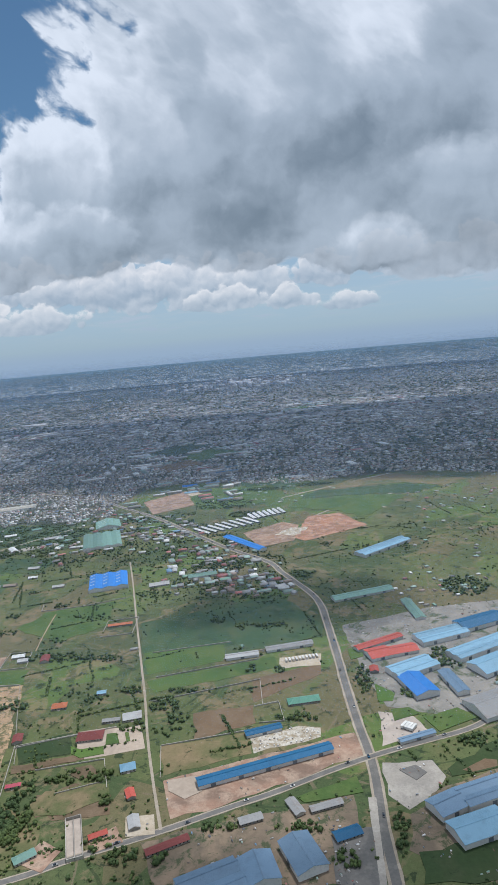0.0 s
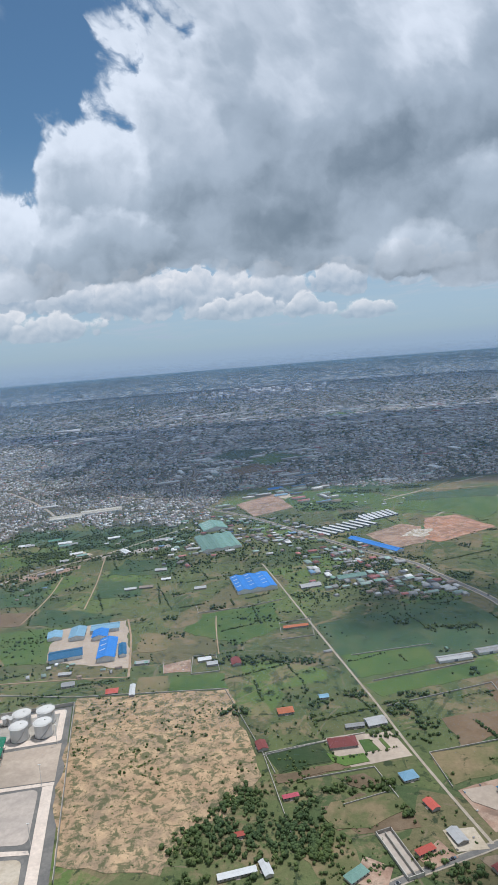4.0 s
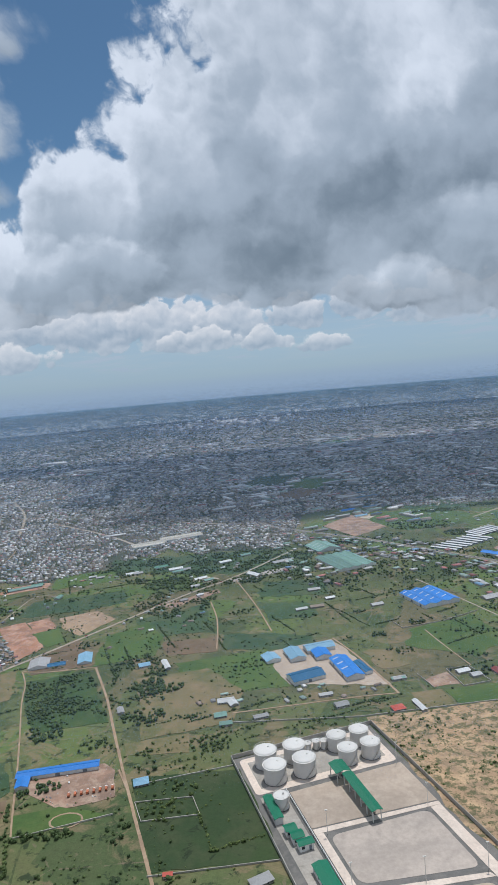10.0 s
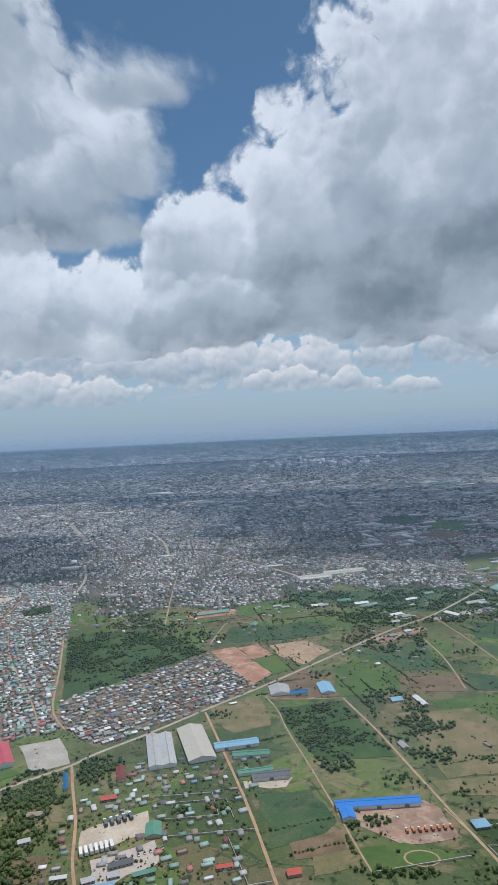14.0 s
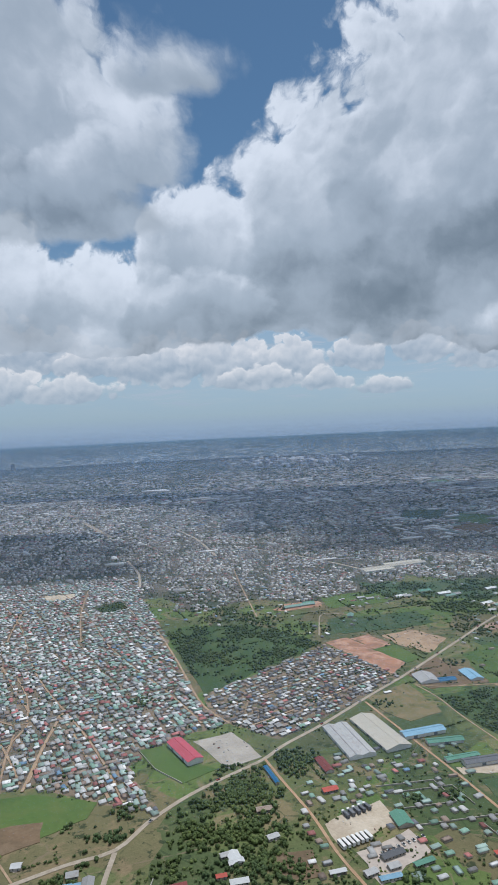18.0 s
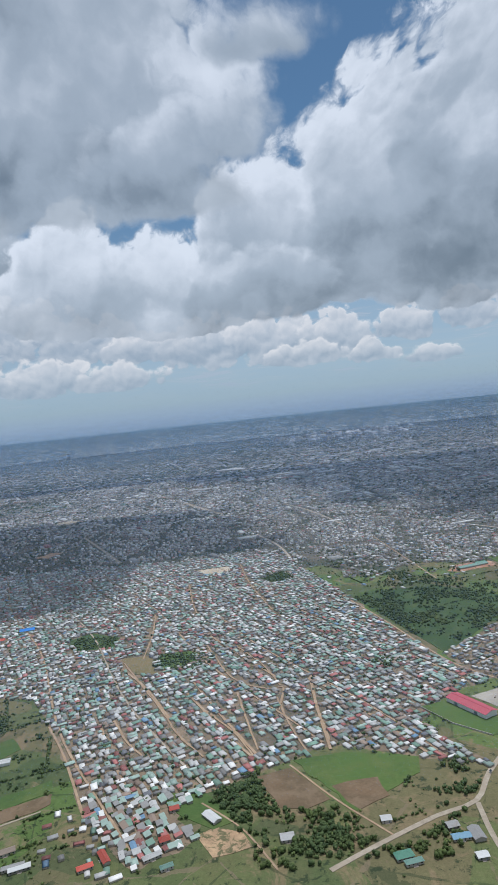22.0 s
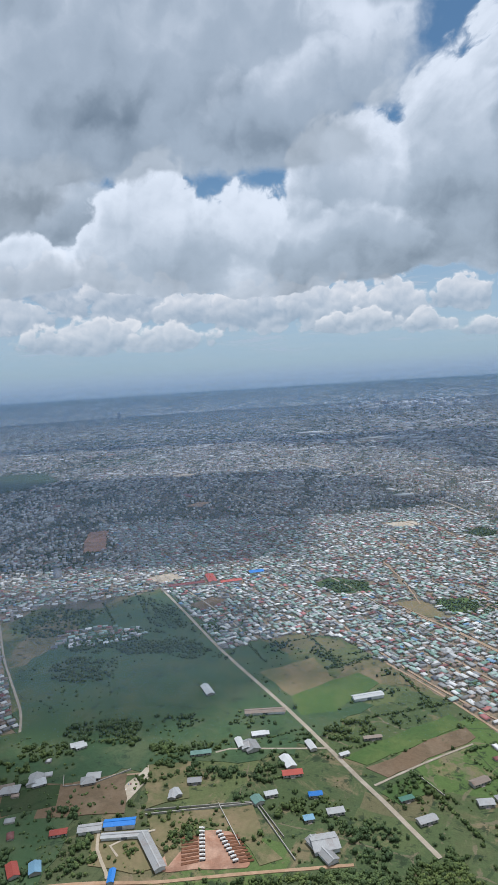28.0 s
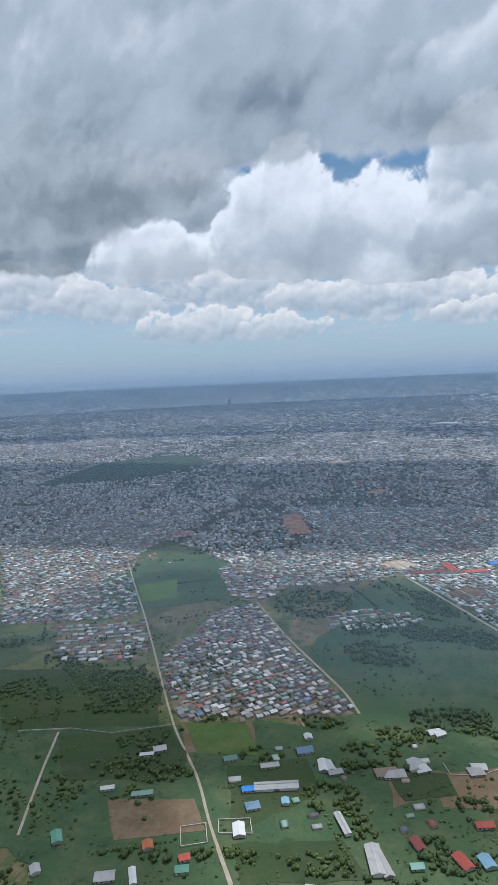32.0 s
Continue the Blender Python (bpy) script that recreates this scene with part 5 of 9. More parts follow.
strip("track", [(-759, 952), (-742, 834), (-722, 708)], 2.4, "dirt", "dirt street climbing through the housing", "road", ragged=0.1)


# ---- fields, yards and lots ----
patch("yard", [(-104, 304), (-88, 311), (-18, 340), (-2, 346), (4, 326), (-20, 313), (-68, 286), (-93, 276)], "pink", "graded pinkish earth yard round a long warehouse", "yard", take=True)
patch("rubble_field", [(-62, 342), (-34, 353), (-21, 351), (-21, 342), (-58, 327)], "rubble", "heaps of white rubble", "rubble field", take=True)
patch("field", [(-101, 367), (-64, 376), (-60, 356), (-95, 340)], "brown", "brown ploughed plot", "field")
patch("field", [(-69, 408), (-22, 429), (-22, 413), (-64, 379)], "brown", "brown ploughed plot", "field")
# Cloud shade over this field is put into its dark green.
patch("field", [(-175, 504), (-61, 555), (-23, 493), (-22, 469), (-94, 442), (-147, 417)], "pasture", "large deep green field", "field")
patch("field", [(-157, 449), (-97, 460), (-93, 434), (-145, 416)], "lush", "green crop strip", "field")
patch("field", [(-143, 408), (-56, 439), (-51, 423), (-133, 392)], "lush", "green crop strip", "field")
patch("field", [(-113, 334), (-63, 347), (-59, 327), (-86, 315), (-105, 308)], "dry", "grassy plot with bare orange soil", "field")
patch("field", [(-171, 292), (-148, 298), (-129, 293), (-125, 279), (-153, 274)], "brown", "brown ploughed plot", "field")
patch("yard", [(-170, 348), (-132, 355), (-122, 332), (-144, 325), (-159, 321)], "tanlot", "paved yard of a large house", "yard")
patch("field", [(-202, 334), (-172, 343), (-164, 328), (-192, 317)], "dark", "dark green cultivated plot", "field")
patch("lot", [(12, 319), (38, 321), (43, 308), (34, 294), (22, 284), (13, 294)], "gravel", "pale gravel lot by the crossroads", "lot", take=True)
patch("lot", [(13, 367), (32, 364), (44, 343), (13, 333)], "concrete", "pale paved parking lot", "lot", take=True)
patch("lawn", [(12, 399), (26, 396), (25, 377), (15, 375)], "bright", "yellow-green lawn beside the works", "lawn")
patch("yard", [(-52, 437), (-22, 442), (-22, 425), (-48, 421)], "sand", "sandy yard with parked vehicles", "yard", take=True)
patch("field", [(-46, 587), (-20, 603), (-7, 589), (-28, 571)], "dry", "bare brown plot", "field")
patch("lot", [(-6, 488), (57, 514), (122, 528), (83, 371), (53, 361), (19, 372), (4, 431)], "worksyard", "grey works yard between the halls", "lot", take=True)
patch("lot", [(-104, 261), (-77, 271), (-4, 294), (2, 240), (-91, 237)], "town", "trodden earth works yard", "lot", take=True)
patch("lot", [(22, 281), (42, 301), (70, 315), (52, 242), (19, 259)], "town", "trodden earth works yard", "lot", take=True)
patch("field", [(-198, 336), (-172, 348), (-166, 326), (-193, 317)], "dark", "dark green cultivated plot", "field")
patch("field", [(-196, 315), (-158, 328), (-155, 322), (-191, 310)], "brown", "brown ploughed plot", "field")
patch("field", [(-186, 284), (-158, 272), (-150, 244), (-165, 243), (-182, 262)], "dry", "dry grass plot with bare soil", "field")
patch("field", [(-169, 289), (-152, 302), (-137, 295), (-146, 282), (-163, 276)], "brown", "brown ploughed plot", "field")
patch("field", [(-335, 396), (-233, 405), (-202, 315), (-215, 285), (-234, 275), (-240, 248), (-290, 253), (-309, 299)], "bare", "wide eroded field of orange soil and low scrub", "field")
patch("yard", [(-403, 506), (-341, 525), (-310, 437), (-382, 450)], "tanlot", "concrete yard of a blue-roofed works", "yard", take=True)
patch("field", [(-466, 489), (-402, 497), (-380, 447), (-447, 442)], "lush", "lush green paddock", "field")
patch("field", [(-300, 423), (-279, 425), (-274, 403), (-297, 401)], "dry", "dry tan plot", "field")
patch("field", [(-277, 422), (-239, 427), (-233, 406), (-273, 401)], "lush", "green paddock", "field")
patch("field", [(-481, 541), (-446, 562), (-442, 529), (-476, 514)], "dry", "tan plot with thin grass", "field", wobble=2)
patch("field", [(-432, 554), (-394, 550), (-356, 535), (-356, 519), (-398, 511), (-432, 523)], "pasture", "dark green field strip behind a wall", "field", wobble=2)
patch("field", [(-402, 632), (-354, 620), (-345, 583), (-391, 576)], "pasture", "dark tilled field with thin growth", "field", wobble=2)
patch("field", [(-520, 610), (-455, 640), (-442, 570), (-500, 556)], "pasture", "deep green meadow with trees", "field", wobble=4)
patch("field", [(-395, 700), (-330, 690), (-330, 640), (-400, 645)], "pasture", "deep green meadow with trees", "field", wobble=4)
patch("meadow", [(-580, 790), (-440, 740), (-340, 720), (-330, 800), (-400, 835), (-590, 845)], "pasture", "deep green belt of trees and gardens before the town", "meadow", z=0.02, wobble=6)
patch("yard", [(-476, 722), (-460, 736), (-444, 724), (-458, 712)], "sand", "pale yard of a compound beside the road", "yard", wobble=1.5)
patch("yard", [(-500, 645), (-480, 660), (-444, 684), (-440, 672), (-488, 636)], "pink", "bare earth yards along the road", "yard", wobble=2.5)
patch("yard", [(-432, 716), (-404, 730), (-358, 752), (-352, 742), (-400, 714), (-426, 706)], "gravel", "pale trodden ground along a lane", "yard", wobble=2)
patch("field", [(-650, 782), (-575, 800), (-561, 750), (-638, 731)], "lush", "green field before the town", "field", wobble=3)
patch("field", [(-647, 691), (-547, 709), (-539, 668), (-575, 652), (-650, 640)], "pasture", "deep green field with low scrub", "field", wobble=3)
patch("yard", [(-705, 734), (-690, 757), (-650, 764), (-648, 744), (-690, 728)], "red", "bare red earth round a long shed", "yard", wobble=2)
patch("field", [(-540, 572), (-505, 602), (-486, 557), (-488, 521), (-538, 508)], "lush", "smooth green field beside the road", "field", wobble=2)
patch("yard", [(-561, 567), (-548, 511), (-562, 504), (-580, 530)], "pink", "bare pinkish earth beside works", "yard", wobble=2)
patch("plot", [(-562, 336), (-540, 341), (-532, 311), (-557, 304)], "dry", "tan plot with thin grass", "plot", wobble=2)
patch("plot", [(-568, 327), (-554, 330), (-552, 319), (-567, 315)], "brown", "bare tilled garden plot", "plot", wobble=1.2)
patch("field", [(-590, 371), (-559, 378), (-545, 347), (-552, 336), (-580, 323)], "pasture", "dark grass field beside a lane", "field", wobble=2)
patch("yard", [(-533, 362), (-496, 367), (-495, 360), (-533, 355)], "sand", "pale sandy strip before a blue shed", "yard", z=0.05, wobble=1.2)
patch("field", [(-321, 494), (-295, 499), (-290, 466), (-311, 462)], "dry", "tan plot with thin grass", "field", wobble=3)
patch("yard", [(-287, 440), (-268, 449), (-264, 430), (-283, 428)], "pink", "bare earth yard between walls", "yard", wobble=1)
patch("field", [(-275, 532), (-212, 552), (-205, 500), (-240, 470), (-285, 500)], "lush", "smooth green meadow behind a wall", "field", wobble=4)
patch("field", [(-489, 388), (-448, 394), (-446, 372), (-484, 375)], "dry", "bare tan plot", "field")
patch("field", [(-492, 427), (-442, 439), (-433, 400), (-465, 396)], "dry", "dry grass plot", "field")
patch("field", [(-470, 502), (-395, 515), (-385, 451), (-449, 444)], "lush", "lush green paddock", "field")
patch("field", [(-485, 548), (-437, 549), (-436, 519), (-477, 517)], "brown", "brown plot", "field")
patch("field", [(-477, 350), (-442, 350), (-415, 351), (-394, 279), (-455, 276)], "dark", "dark grass plot", "field")
patch("field", [(-656, 616), (-634, 629), (-593, 558), (-608, 533)], "red", "rectangular field of red earth", "field", take=True)
patch("field", [(-631, 626), (-612, 637), (-596, 605), (-612, 593)], "red", "patch of red earth", "field", take=True)
patch("field", [(-615, 593), (-592, 605), (-577, 569), (-590, 558)], "lush", "green paddock", "field", take=True)
patch("yard", [(-601, 632), (-565, 645), (-541, 617), (-566, 580), (-586, 599)], "dirt", "builder yard of bare earth and heaps", "yard")
patch("yard", [(-598, 536), (-565, 574), (-537, 511), (-585, 501)], "brown", "bare earth yard", "yard")
patch("field", [(-637, 488), (-601, 516), (-588, 461), (-613, 448), (-627, 463)], "dry", "dark dry grass field", "field")
patch("scrub", [(-585, 490), (-536, 499), (-504, 416), (-555, 411), (-571, 447)], "wood", "dense low bushland", "scrub")
patch("yard", [(-544, 356), (-496, 368), (-488, 360), (-483, 335), (-512, 328), (-540, 347)], "pink", "pinkish graded earth yard", "yard")
patch("field", [(-536, 325), (-512, 330), (-481, 320), (-529, 307)], "lush", "green plot", "field")
patch("field", [(-496, 479), (-442, 488), (-413, 446), (-420, 404), (-478, 390)], "dry", "dry tan field", "field")
patch("yard", [(-683, 335), (-651, 355), (-645, 337), (-670, 317), (-677, 316)], "sand", "pale sandy bus yard", "yard", take=True)
patch("field", [(-570, 328), (-544, 340), (-541, 324), (-567, 316)], "brown", "brown plot", "field")
patch("lot", [(-762, 429), (-737, 441), (-716, 406), (-736, 393)], "gravel", "pale gravelled lot beside a hall", "lot", take=True)
patch("field", [(-797, 419), (-777, 427), (-760, 402), (-743, 393), (-763, 378), (-782, 395)], "lush", "green sports field", "field", take=True)
patch("lot", [(-600, 386), (-570, 391), (-574, 380), (-598, 378)], "sand", "sandy lot behind the sheds", "lot")
patch("yard", [(-670, 312), (-641, 329), (-634, 311), (-662, 289)], "concrete", "concrete yard with small sheds", "yard")
patch("scrub", [(-817, 666), (-797, 680), (-723, 680), (-660, 616), (-761, 505)], "wood", "dense dark green bushland", "scrub")
patch("field", [(-709, 313), (-691, 315), (-688, 296), (-705, 294)], "brown", "reddish garden plot", "field")
patch("field", [(-879, 365), (-850, 371), (-809, 361), (-811, 346), (-830, 331), (-848, 316)], "lush", "green field beside the housing", "field", take=True)
patch("field", [(-859, 338), (-834, 344), (-830, 327), (-846, 317)], "brown", "bare grey-brown patch in a field", "field", take=True)
patch("field", [(-899, 351), (-881, 358), (-860, 327), (-872, 320), (-886, 322)], "brown", "brown ploughed field", "field", take=True)
patch("yard", [(-926, 304), (-917, 310), (-903, 304), (-898, 294), (-916, 288)], "bare", "ochre earth yard", "yard", take=True)
patch("green", [(-997, 545), (-966, 549), (-956, 521), (-984, 513)], "lush", "green open space with trees between the houses", "field", take=True)
patch("green", [(-1092, 600), (-1076, 618), (-1042, 598), (-1041, 570), (-1076, 570)], "wood", "wooded open space between the houses", "field", take=True)
patch("field", [(-1026, 543), (-1002, 544), (-985, 503), (-1006, 507)], "dry", "dry tan sports ground", "field", take=True)
patch("lot", [(-783, 270), (-781, 276), (-727, 283), (-725, 265)], "sand", "pale sandy lot with parked lorries", "lot")
patch("field", [(-953, 340), (-928, 341), (-907, 314), (-918, 308), (-936, 320)], "lush", "green field strip", "field")
patch("field", [(-1130, 417), (-1094, 439), (-1080, 403), (-1108, 384)], "dry", "dry grass field", "field", take=True)
patch("field", [(-1108, 384), (-1083, 404), (-1066, 414), (-1054, 399), (-1082, 365), (-1102, 361)], "lush", "bright green field", "field", take=True)
patch("field", [(-1081, 320), (-1049, 342), (-1019, 361), (-1014, 349), (-1069, 313)], "lush", "green crop strip", "field", take=True)
patch("field", [(-1070, 311), (-1014, 347), (-1011, 337), (-1060, 303)], "brown", "long brown ploughed strip", "field", take=True)
patch("field", [(-1065, 292), (-1051, 304), (-1044, 291), (-1057, 283)], "lush", "green plot", "field")
# Green western meadows; the cloud shade on them is part of the colour.
patch("meadow", [(-1262, 172), (-1210, 172), (-1204, 268), (-1196, 305), (-1105, 322), (-1060, 372), (-1118, 452), (-1160, 520), (-1215, 600), (-1262, 572), (-1290, 470), (-1300, 420), (-1262, 344), (-1300, 330), (-1365, 318), (-1392, 360), (-1520, 372), (-1420, 230), (-1330, 172)], "pasture", "wide deep green meadows between the housing quarters", "meadow", z=0.014, wobble=5)
patch("meadow", [(-1385, 520), (-1478, 470), (-1520, 560), (-1470, 660), (-1415, 640)], "pasture", "deep green meadow beside the town", "meadow", z=0.014, wobble=5)
patch("field", [(-1230, 436), (-1160, 442), (-1116, 372), (-1153, 366), (-1206, 358)], "pasture", "wide dark green pasture", "field", take=True, wobble=4)
patch("plot", [(-1246, 289), (-1233, 289), (-1231, 278), (-1243, 269)], "brown", "tilled brown plot in a meadow", "plot", wobble=1.5)
patch("plot", [(-1226, 299), (-1206, 300), (-1205, 276), (-1222, 273)], "brown", "dark ploughed plot beside a track", "plot", wobble=1.5)
patch("plot", [(-1206, 300), (-1189, 301), (-1191, 277), (-1205, 276)], "pasture", "dark green plot beside a track", "plot", wobble=1.5)
patch("plot", [(-1243, 222), (-1226, 224), (-1222, 217), (-1236, 214)], "brown", "bare brown plot among trees", "plot", wobble=2.0)
patch("yard", [(-1161, 244), (-1142, 266), (-1132, 267), (-1121, 247), (-1122, 245), (-1153, 242)], "red", "red earth yard stacked with poles", "yard", take=True)
patch("field", [(-1170, 275), (-1123, 283), (-1117, 260), (-1108, 250), (-1117, 246), (-1130, 265), (-1142, 268), (-1154, 245)], "dry", "rough plot strewn with stones", "field")
patch("gully", [(-1190, 279), (-1186, 299), (-1179, 314), (-1175, 311), (-1181, 288), (-1185, 277)], "sand", "washed-out sandy gully", "gully", wobble=2.2)
patch("field", [(-1358, 322), (-1320, 329), (-1312, 304), (-1346, 295)], "brown", "reddish bare field below the housing", "field", take=True)
patch("field", [(-1420, 301), (-1361, 317), (-1343, 287), (-1350, 271), (-1399, 263)], "dark", "dark green pasture", "field")
patch("field", [(-1477, 546), (-1446, 569), (-1427, 519), (-1455, 504)], "bright", "bright green crop", "field", take=True)
patch("field", [(-1502, 369), (-1464, 374), (-1410, 381), (-1382, 359), (-1370, 318), (-1423, 307), (-1456, 300)], "dark", "dark green pasture", "field")
patch("field", [(-1322, 287), (-1285, 300), (-1275, 273), (-1308, 243)], "dark", "dark brown-green plot", "field")
patch("field", [(-58, 727), (-45, 814), (-5, 825), (28, 762), (-44, 712)], "red", "broad field of graded red earth", "field", take=True)
patch("field", [(-121, 753), (-76, 794), (-54, 777), (-57, 714), (-94, 695)], "pink", "pale pinkish earth lot", "field", take=True)
patch("field", [(-76, 868), (-60, 905), (50, 912), (92, 900), (24, 800), (-5, 834)], "lush", "open green grassland", "field", take=True, wobble=4)
patch("field", [(-58, 912), (-40, 955), (96, 972), (142, 940), (100, 908), (40, 918)], "pasture", "deep green grassland strip", "field", take=True, wobble=4)
patch("field", [(-36, 962), (10, 1008), (86, 1046), (190, 980), (146, 946), (96, 978)], "dry", "thin tan grassland beside a track", "field", take=True, wobble=4)
patch("field", [(-236, 948), (-206, 1010), (-118, 1006), (-82, 948), (-104, 902), (-194, 876)], "lush", "open green grassland with trees", "field", wobble=5)
patch("field", [(-204, 1016), (-174, 1068), (-92, 1100), (-62, 1030), (-76, 960), (-114, 1012)], "pasture", "deep green grassland below the town", "field", wobble=5)
patch("yard", [(-92, 1058), (-78, 1076), (-44, 1070), (-52, 1050)], "sand", "pale yard of a walled compound", "yard", wobble=1.5)
patch("yard", [(-256, 985), (-236, 1012), (-212, 990), (-228, 966)], "sand", "pale works yard beside the road", "yard", wobble=2)
patch("field", [(-301, 944), (-248, 1006), (-214, 908), (-266, 866)], "pink", "pale earth works yard", "field", take=True)
patch("field", [(-1908, 1081), (-1914, 1381), (-1771, 1574), (-1637, 1358), (-1751, 1139)], "dark", "wide dark marshy meadow", "field", take=True)
patch("field", [(-2380, 1678), (-2503, 1925), (-2333, 1816), (-2260, 1663)], "orange", "far bare orange ground", "field", take=True)
patch("field", [(-2248, 1802), (-2269, 2121), (-2030, 2108), (-2145, 1786)], "sand", "far bare sandy strip", "field", take=True)
patch("rubble_field", [(-84, 738), (-64, 768), (-42, 766), (-55, 736)], "rubble", "grey mounds of dumped rubble", "rubble field", wobble=3)
patch("field", [(-1202, 548), (-1187, 568), (-1168, 560), (-1182, 536)], "brown", "brown open plot among the houses", "field", take=True)
patch("yard", [(-1262, 632), (-1236, 648), (-1222, 630), (-1240, 612)], "sand", "pale dusty market ground by the road", "yard", take=True)
patch("field", [(-1001, 837), (-963, 844), (-956, 818), (-990, 811)], "sand", "bare sandy patch among the houses", "field", take=True)
patch("field", [(-918, 767), (-891, 799), (-875, 768), (-899, 744)], "dark", "green thicket among the houses", "field", take=True)
patch("field", [(-1376, 769), (-1393, 845), (-1370, 851), (-1340, 751)], "red", "bare red plot among the houses", "field", take=True)
patch("field", [(-1394, 851), (-1368, 859), (-1344, 750), (-1365, 741)], "red", "bare red plot among the houses", "field", take=True)


# ---- large halls ----
warehouse(-49.6, 315.4, 75.6, 7.4, 23.9, "blue", h=3.3, note=" on a graded earth yard")
warehouse(-54.5, 347.1, 21.3, 5.6, 22, "blue", h=2.6, note=" beside white rubble")
warehouse(-238.1, 602.2, 43.2, 40.1, -71.2, "vivid", h=4, note=" and several low bays", bays=3, skylights=True)
warehouse(-65.2, 235.4, 27.3, 20.4, 29.3, "steelblue", h=4.6, note=" in a works yard", bays=2)
warehouse(-45.8, 244, 16.4, 15.8, -67.3, "steelblue", h=4.6, note=" in a works yard")
warehouse(-27.2, 253.1, 21.1, 15, -61.8, "steelblue", h=4.6, note=" in a works yard")
warehouse(39.8, 284.9, 15.9, 13.3, 31.5, "steelblue", h=4.6)
warehouse(58.9, 294.1, 27.4, 15.5, 24.9, "steelblue", h=4.6, bays=2)
warehouse(51.8, 271.1, 26.3, 15.5, 24.3, "lightblue", h=4.6)
warehouse(19.6, 454.8, 38.9, 7.2, 31.4, "redroof", h=3.3, note=" round a court")
warehouse(18.3, 437.6, 16, 15.5, 22.2, "redroof", h=3.3, note=" round a court")
warehouse(35.9, 442.4, 19.2, 12.4, 18.1, "redroof", h=3.3, note=" round a court")
warehouse(65.5, 463.2, 39.2, 17, 25, "lightblue", h=4.6, bays=2)
warehouse(97.6, 484.4, 38.7, 17, 27.6, "blue", h=4.6)
warehouse(39.5, 415.9, 33.1, 17.4, 31.1, "lightblue", h=4.6, bays=2)
warehouse(40.2, 392.9, 25.3, 16.2, -67.7, "vivid", h=4.6)
warehouse(62.7, 396.7, 27.5, 8.3, -73.2, "steelblue", h=4)
warehouse(89.2, 442.6, 49.7, 15.9, 32.4, "lightblue", h=4.6, bays=2)
warehouse(92, 418.2, 28.7, 19.5, 32.1, "lightblue", h=4.6)
warehouse(80.8, 370.2, 27.4, 23.6, 27.3, "zinc", h=4)
warehouse(32.7, 340.1, 21.5, 3.7, 24.2, "steelblue", h=2.6)
warehouse(-79.8, 439.9, 23.9, 6.7, 14.3, "zinc", h=2.6, note=" beside a field")
warehouse(-45.9, 452.7, 35, 6.9, 16.6, "zinc", h=2.6, note=" beside a field")
warehouse(12.3, 549.2, 55.4, 11.3, 22.7, "teal", h=2.6)
warehouse(51.4, 512.9, 38.9, 8.2, -78, "teal", h=2.6)
warehouse(-143.5, 611.2, 28.1, 10, 18, "teal", h=2.6)
warehouse(-297.3, 747.9, 64.3, 48.4, -69.4, "teal", h=3.3, bays=4)
warehouse(-314.9, 820.2, 38.6, 33.1, -68.4, "teal", h=2.8, skylights=True)
warehouse(-113.8, 710.1, 73.7, 11.1, -48.6, "vivid", h=3.3)
warehouse(40, 674, 70, 17, 43, "lightblue", h=4, bays=2)
warehouse(-1214, 606, 34, 7, 18, "maroon", h=2.6)
warehouse(-1193, 622, 26, 8, -72, "redroof", h=2.6)
warehouse(-1172, 612, 20, 7, 18, "redroof", h=2.6)
warehouse(-1150, 640, 14, 9, 18, "vivid", h=2.6)
warehouse(-392.6, 493.8, 13.7, 12, -70.1, "lightblue", h=3.3, note=" in a concrete yard")
warehouse(-373.7, 496.6, 20.8, 12.8, -75.8, "lightblue", h=4, note=" in a concrete yard")
warehouse(-368.1, 457.4, 24.7, 15.4, 20.5, "blue", h=4, note=" in a concrete yard")
warehouse(-337.3, 465.1, 35.4, 14, -76.1, "vivid", h=4.6, note=" in a concrete yard", skylights=True)
warehouse(-353.3, 507, 23.1, 12.8, 14.8, "lightblue", h=4, note=" in a concrete yard")
warehouse(-353, 493.3, 14.8, 12.8, -77.8, "vivid", h=4, note=" in a concrete yard")
warehouse(-325.1, 464.7, 19.9, 5.5, -72.2, "blue", h=3.3, note=" in a concrete yard")
warehouse(-521.8, 362.2, 46.9, 7.1, 7.4, "vivid", h=3.3, note=" on a bare earth yard")
warehouse(-539.1, 351.4, 9.6, 7, -80.6, "vivid", h=3.3, note=" on a bare earth yard")
warehouse(-659.5, 422, 44.9, 18.8, -72.9, "zinc", h=2.6, note=" beside a twin hall", bays=2)
warehouse(-637.4, 431.7, 48.4, 18.4, -69.2, "cream", h=2.6, note=" beside a twin hall")
warehouse(-765.8, 413.2, 31.8, 10.6, -57.4, "pinkroof", h=4, note=" beside a sports field")
warehouse(-609.2, 429.5, 29.4, 8.2, 16.1, "lightblue", h=3.3)
warehouse(-598.1, 417.4, 23.4, 6.1, 7.5, "greenroof", h=2.6)
warehouse(-593.5, 396.1, 21.7, 4.3, 15, "greenroof", h=2.6)
warehouse(-583.4, 390.6, 22.8, 6.8, 10.9, "darkroof", h=3.3)
warehouse(-584.5, 520.8, 18, 16.5, -79.1, "zinc", h=2.0)
warehouse(-547.2, 524.4, 20, 11.5, -78.5, "lightblue", h=2.0)
warehouse(-569, 517, 14, 7, 12, "blue", h=1.8)
warehouse(-556, 914, 46, 24, 20, "cream", h=3, bays=2)
warehouse(-511, 944, 62, 24, 20, "cream", h=3, bays=2)
warehouse(-1062.6, 380.5, 18.1, 5.1, 16.8, "pale", h=2.6, note=" in open fields")
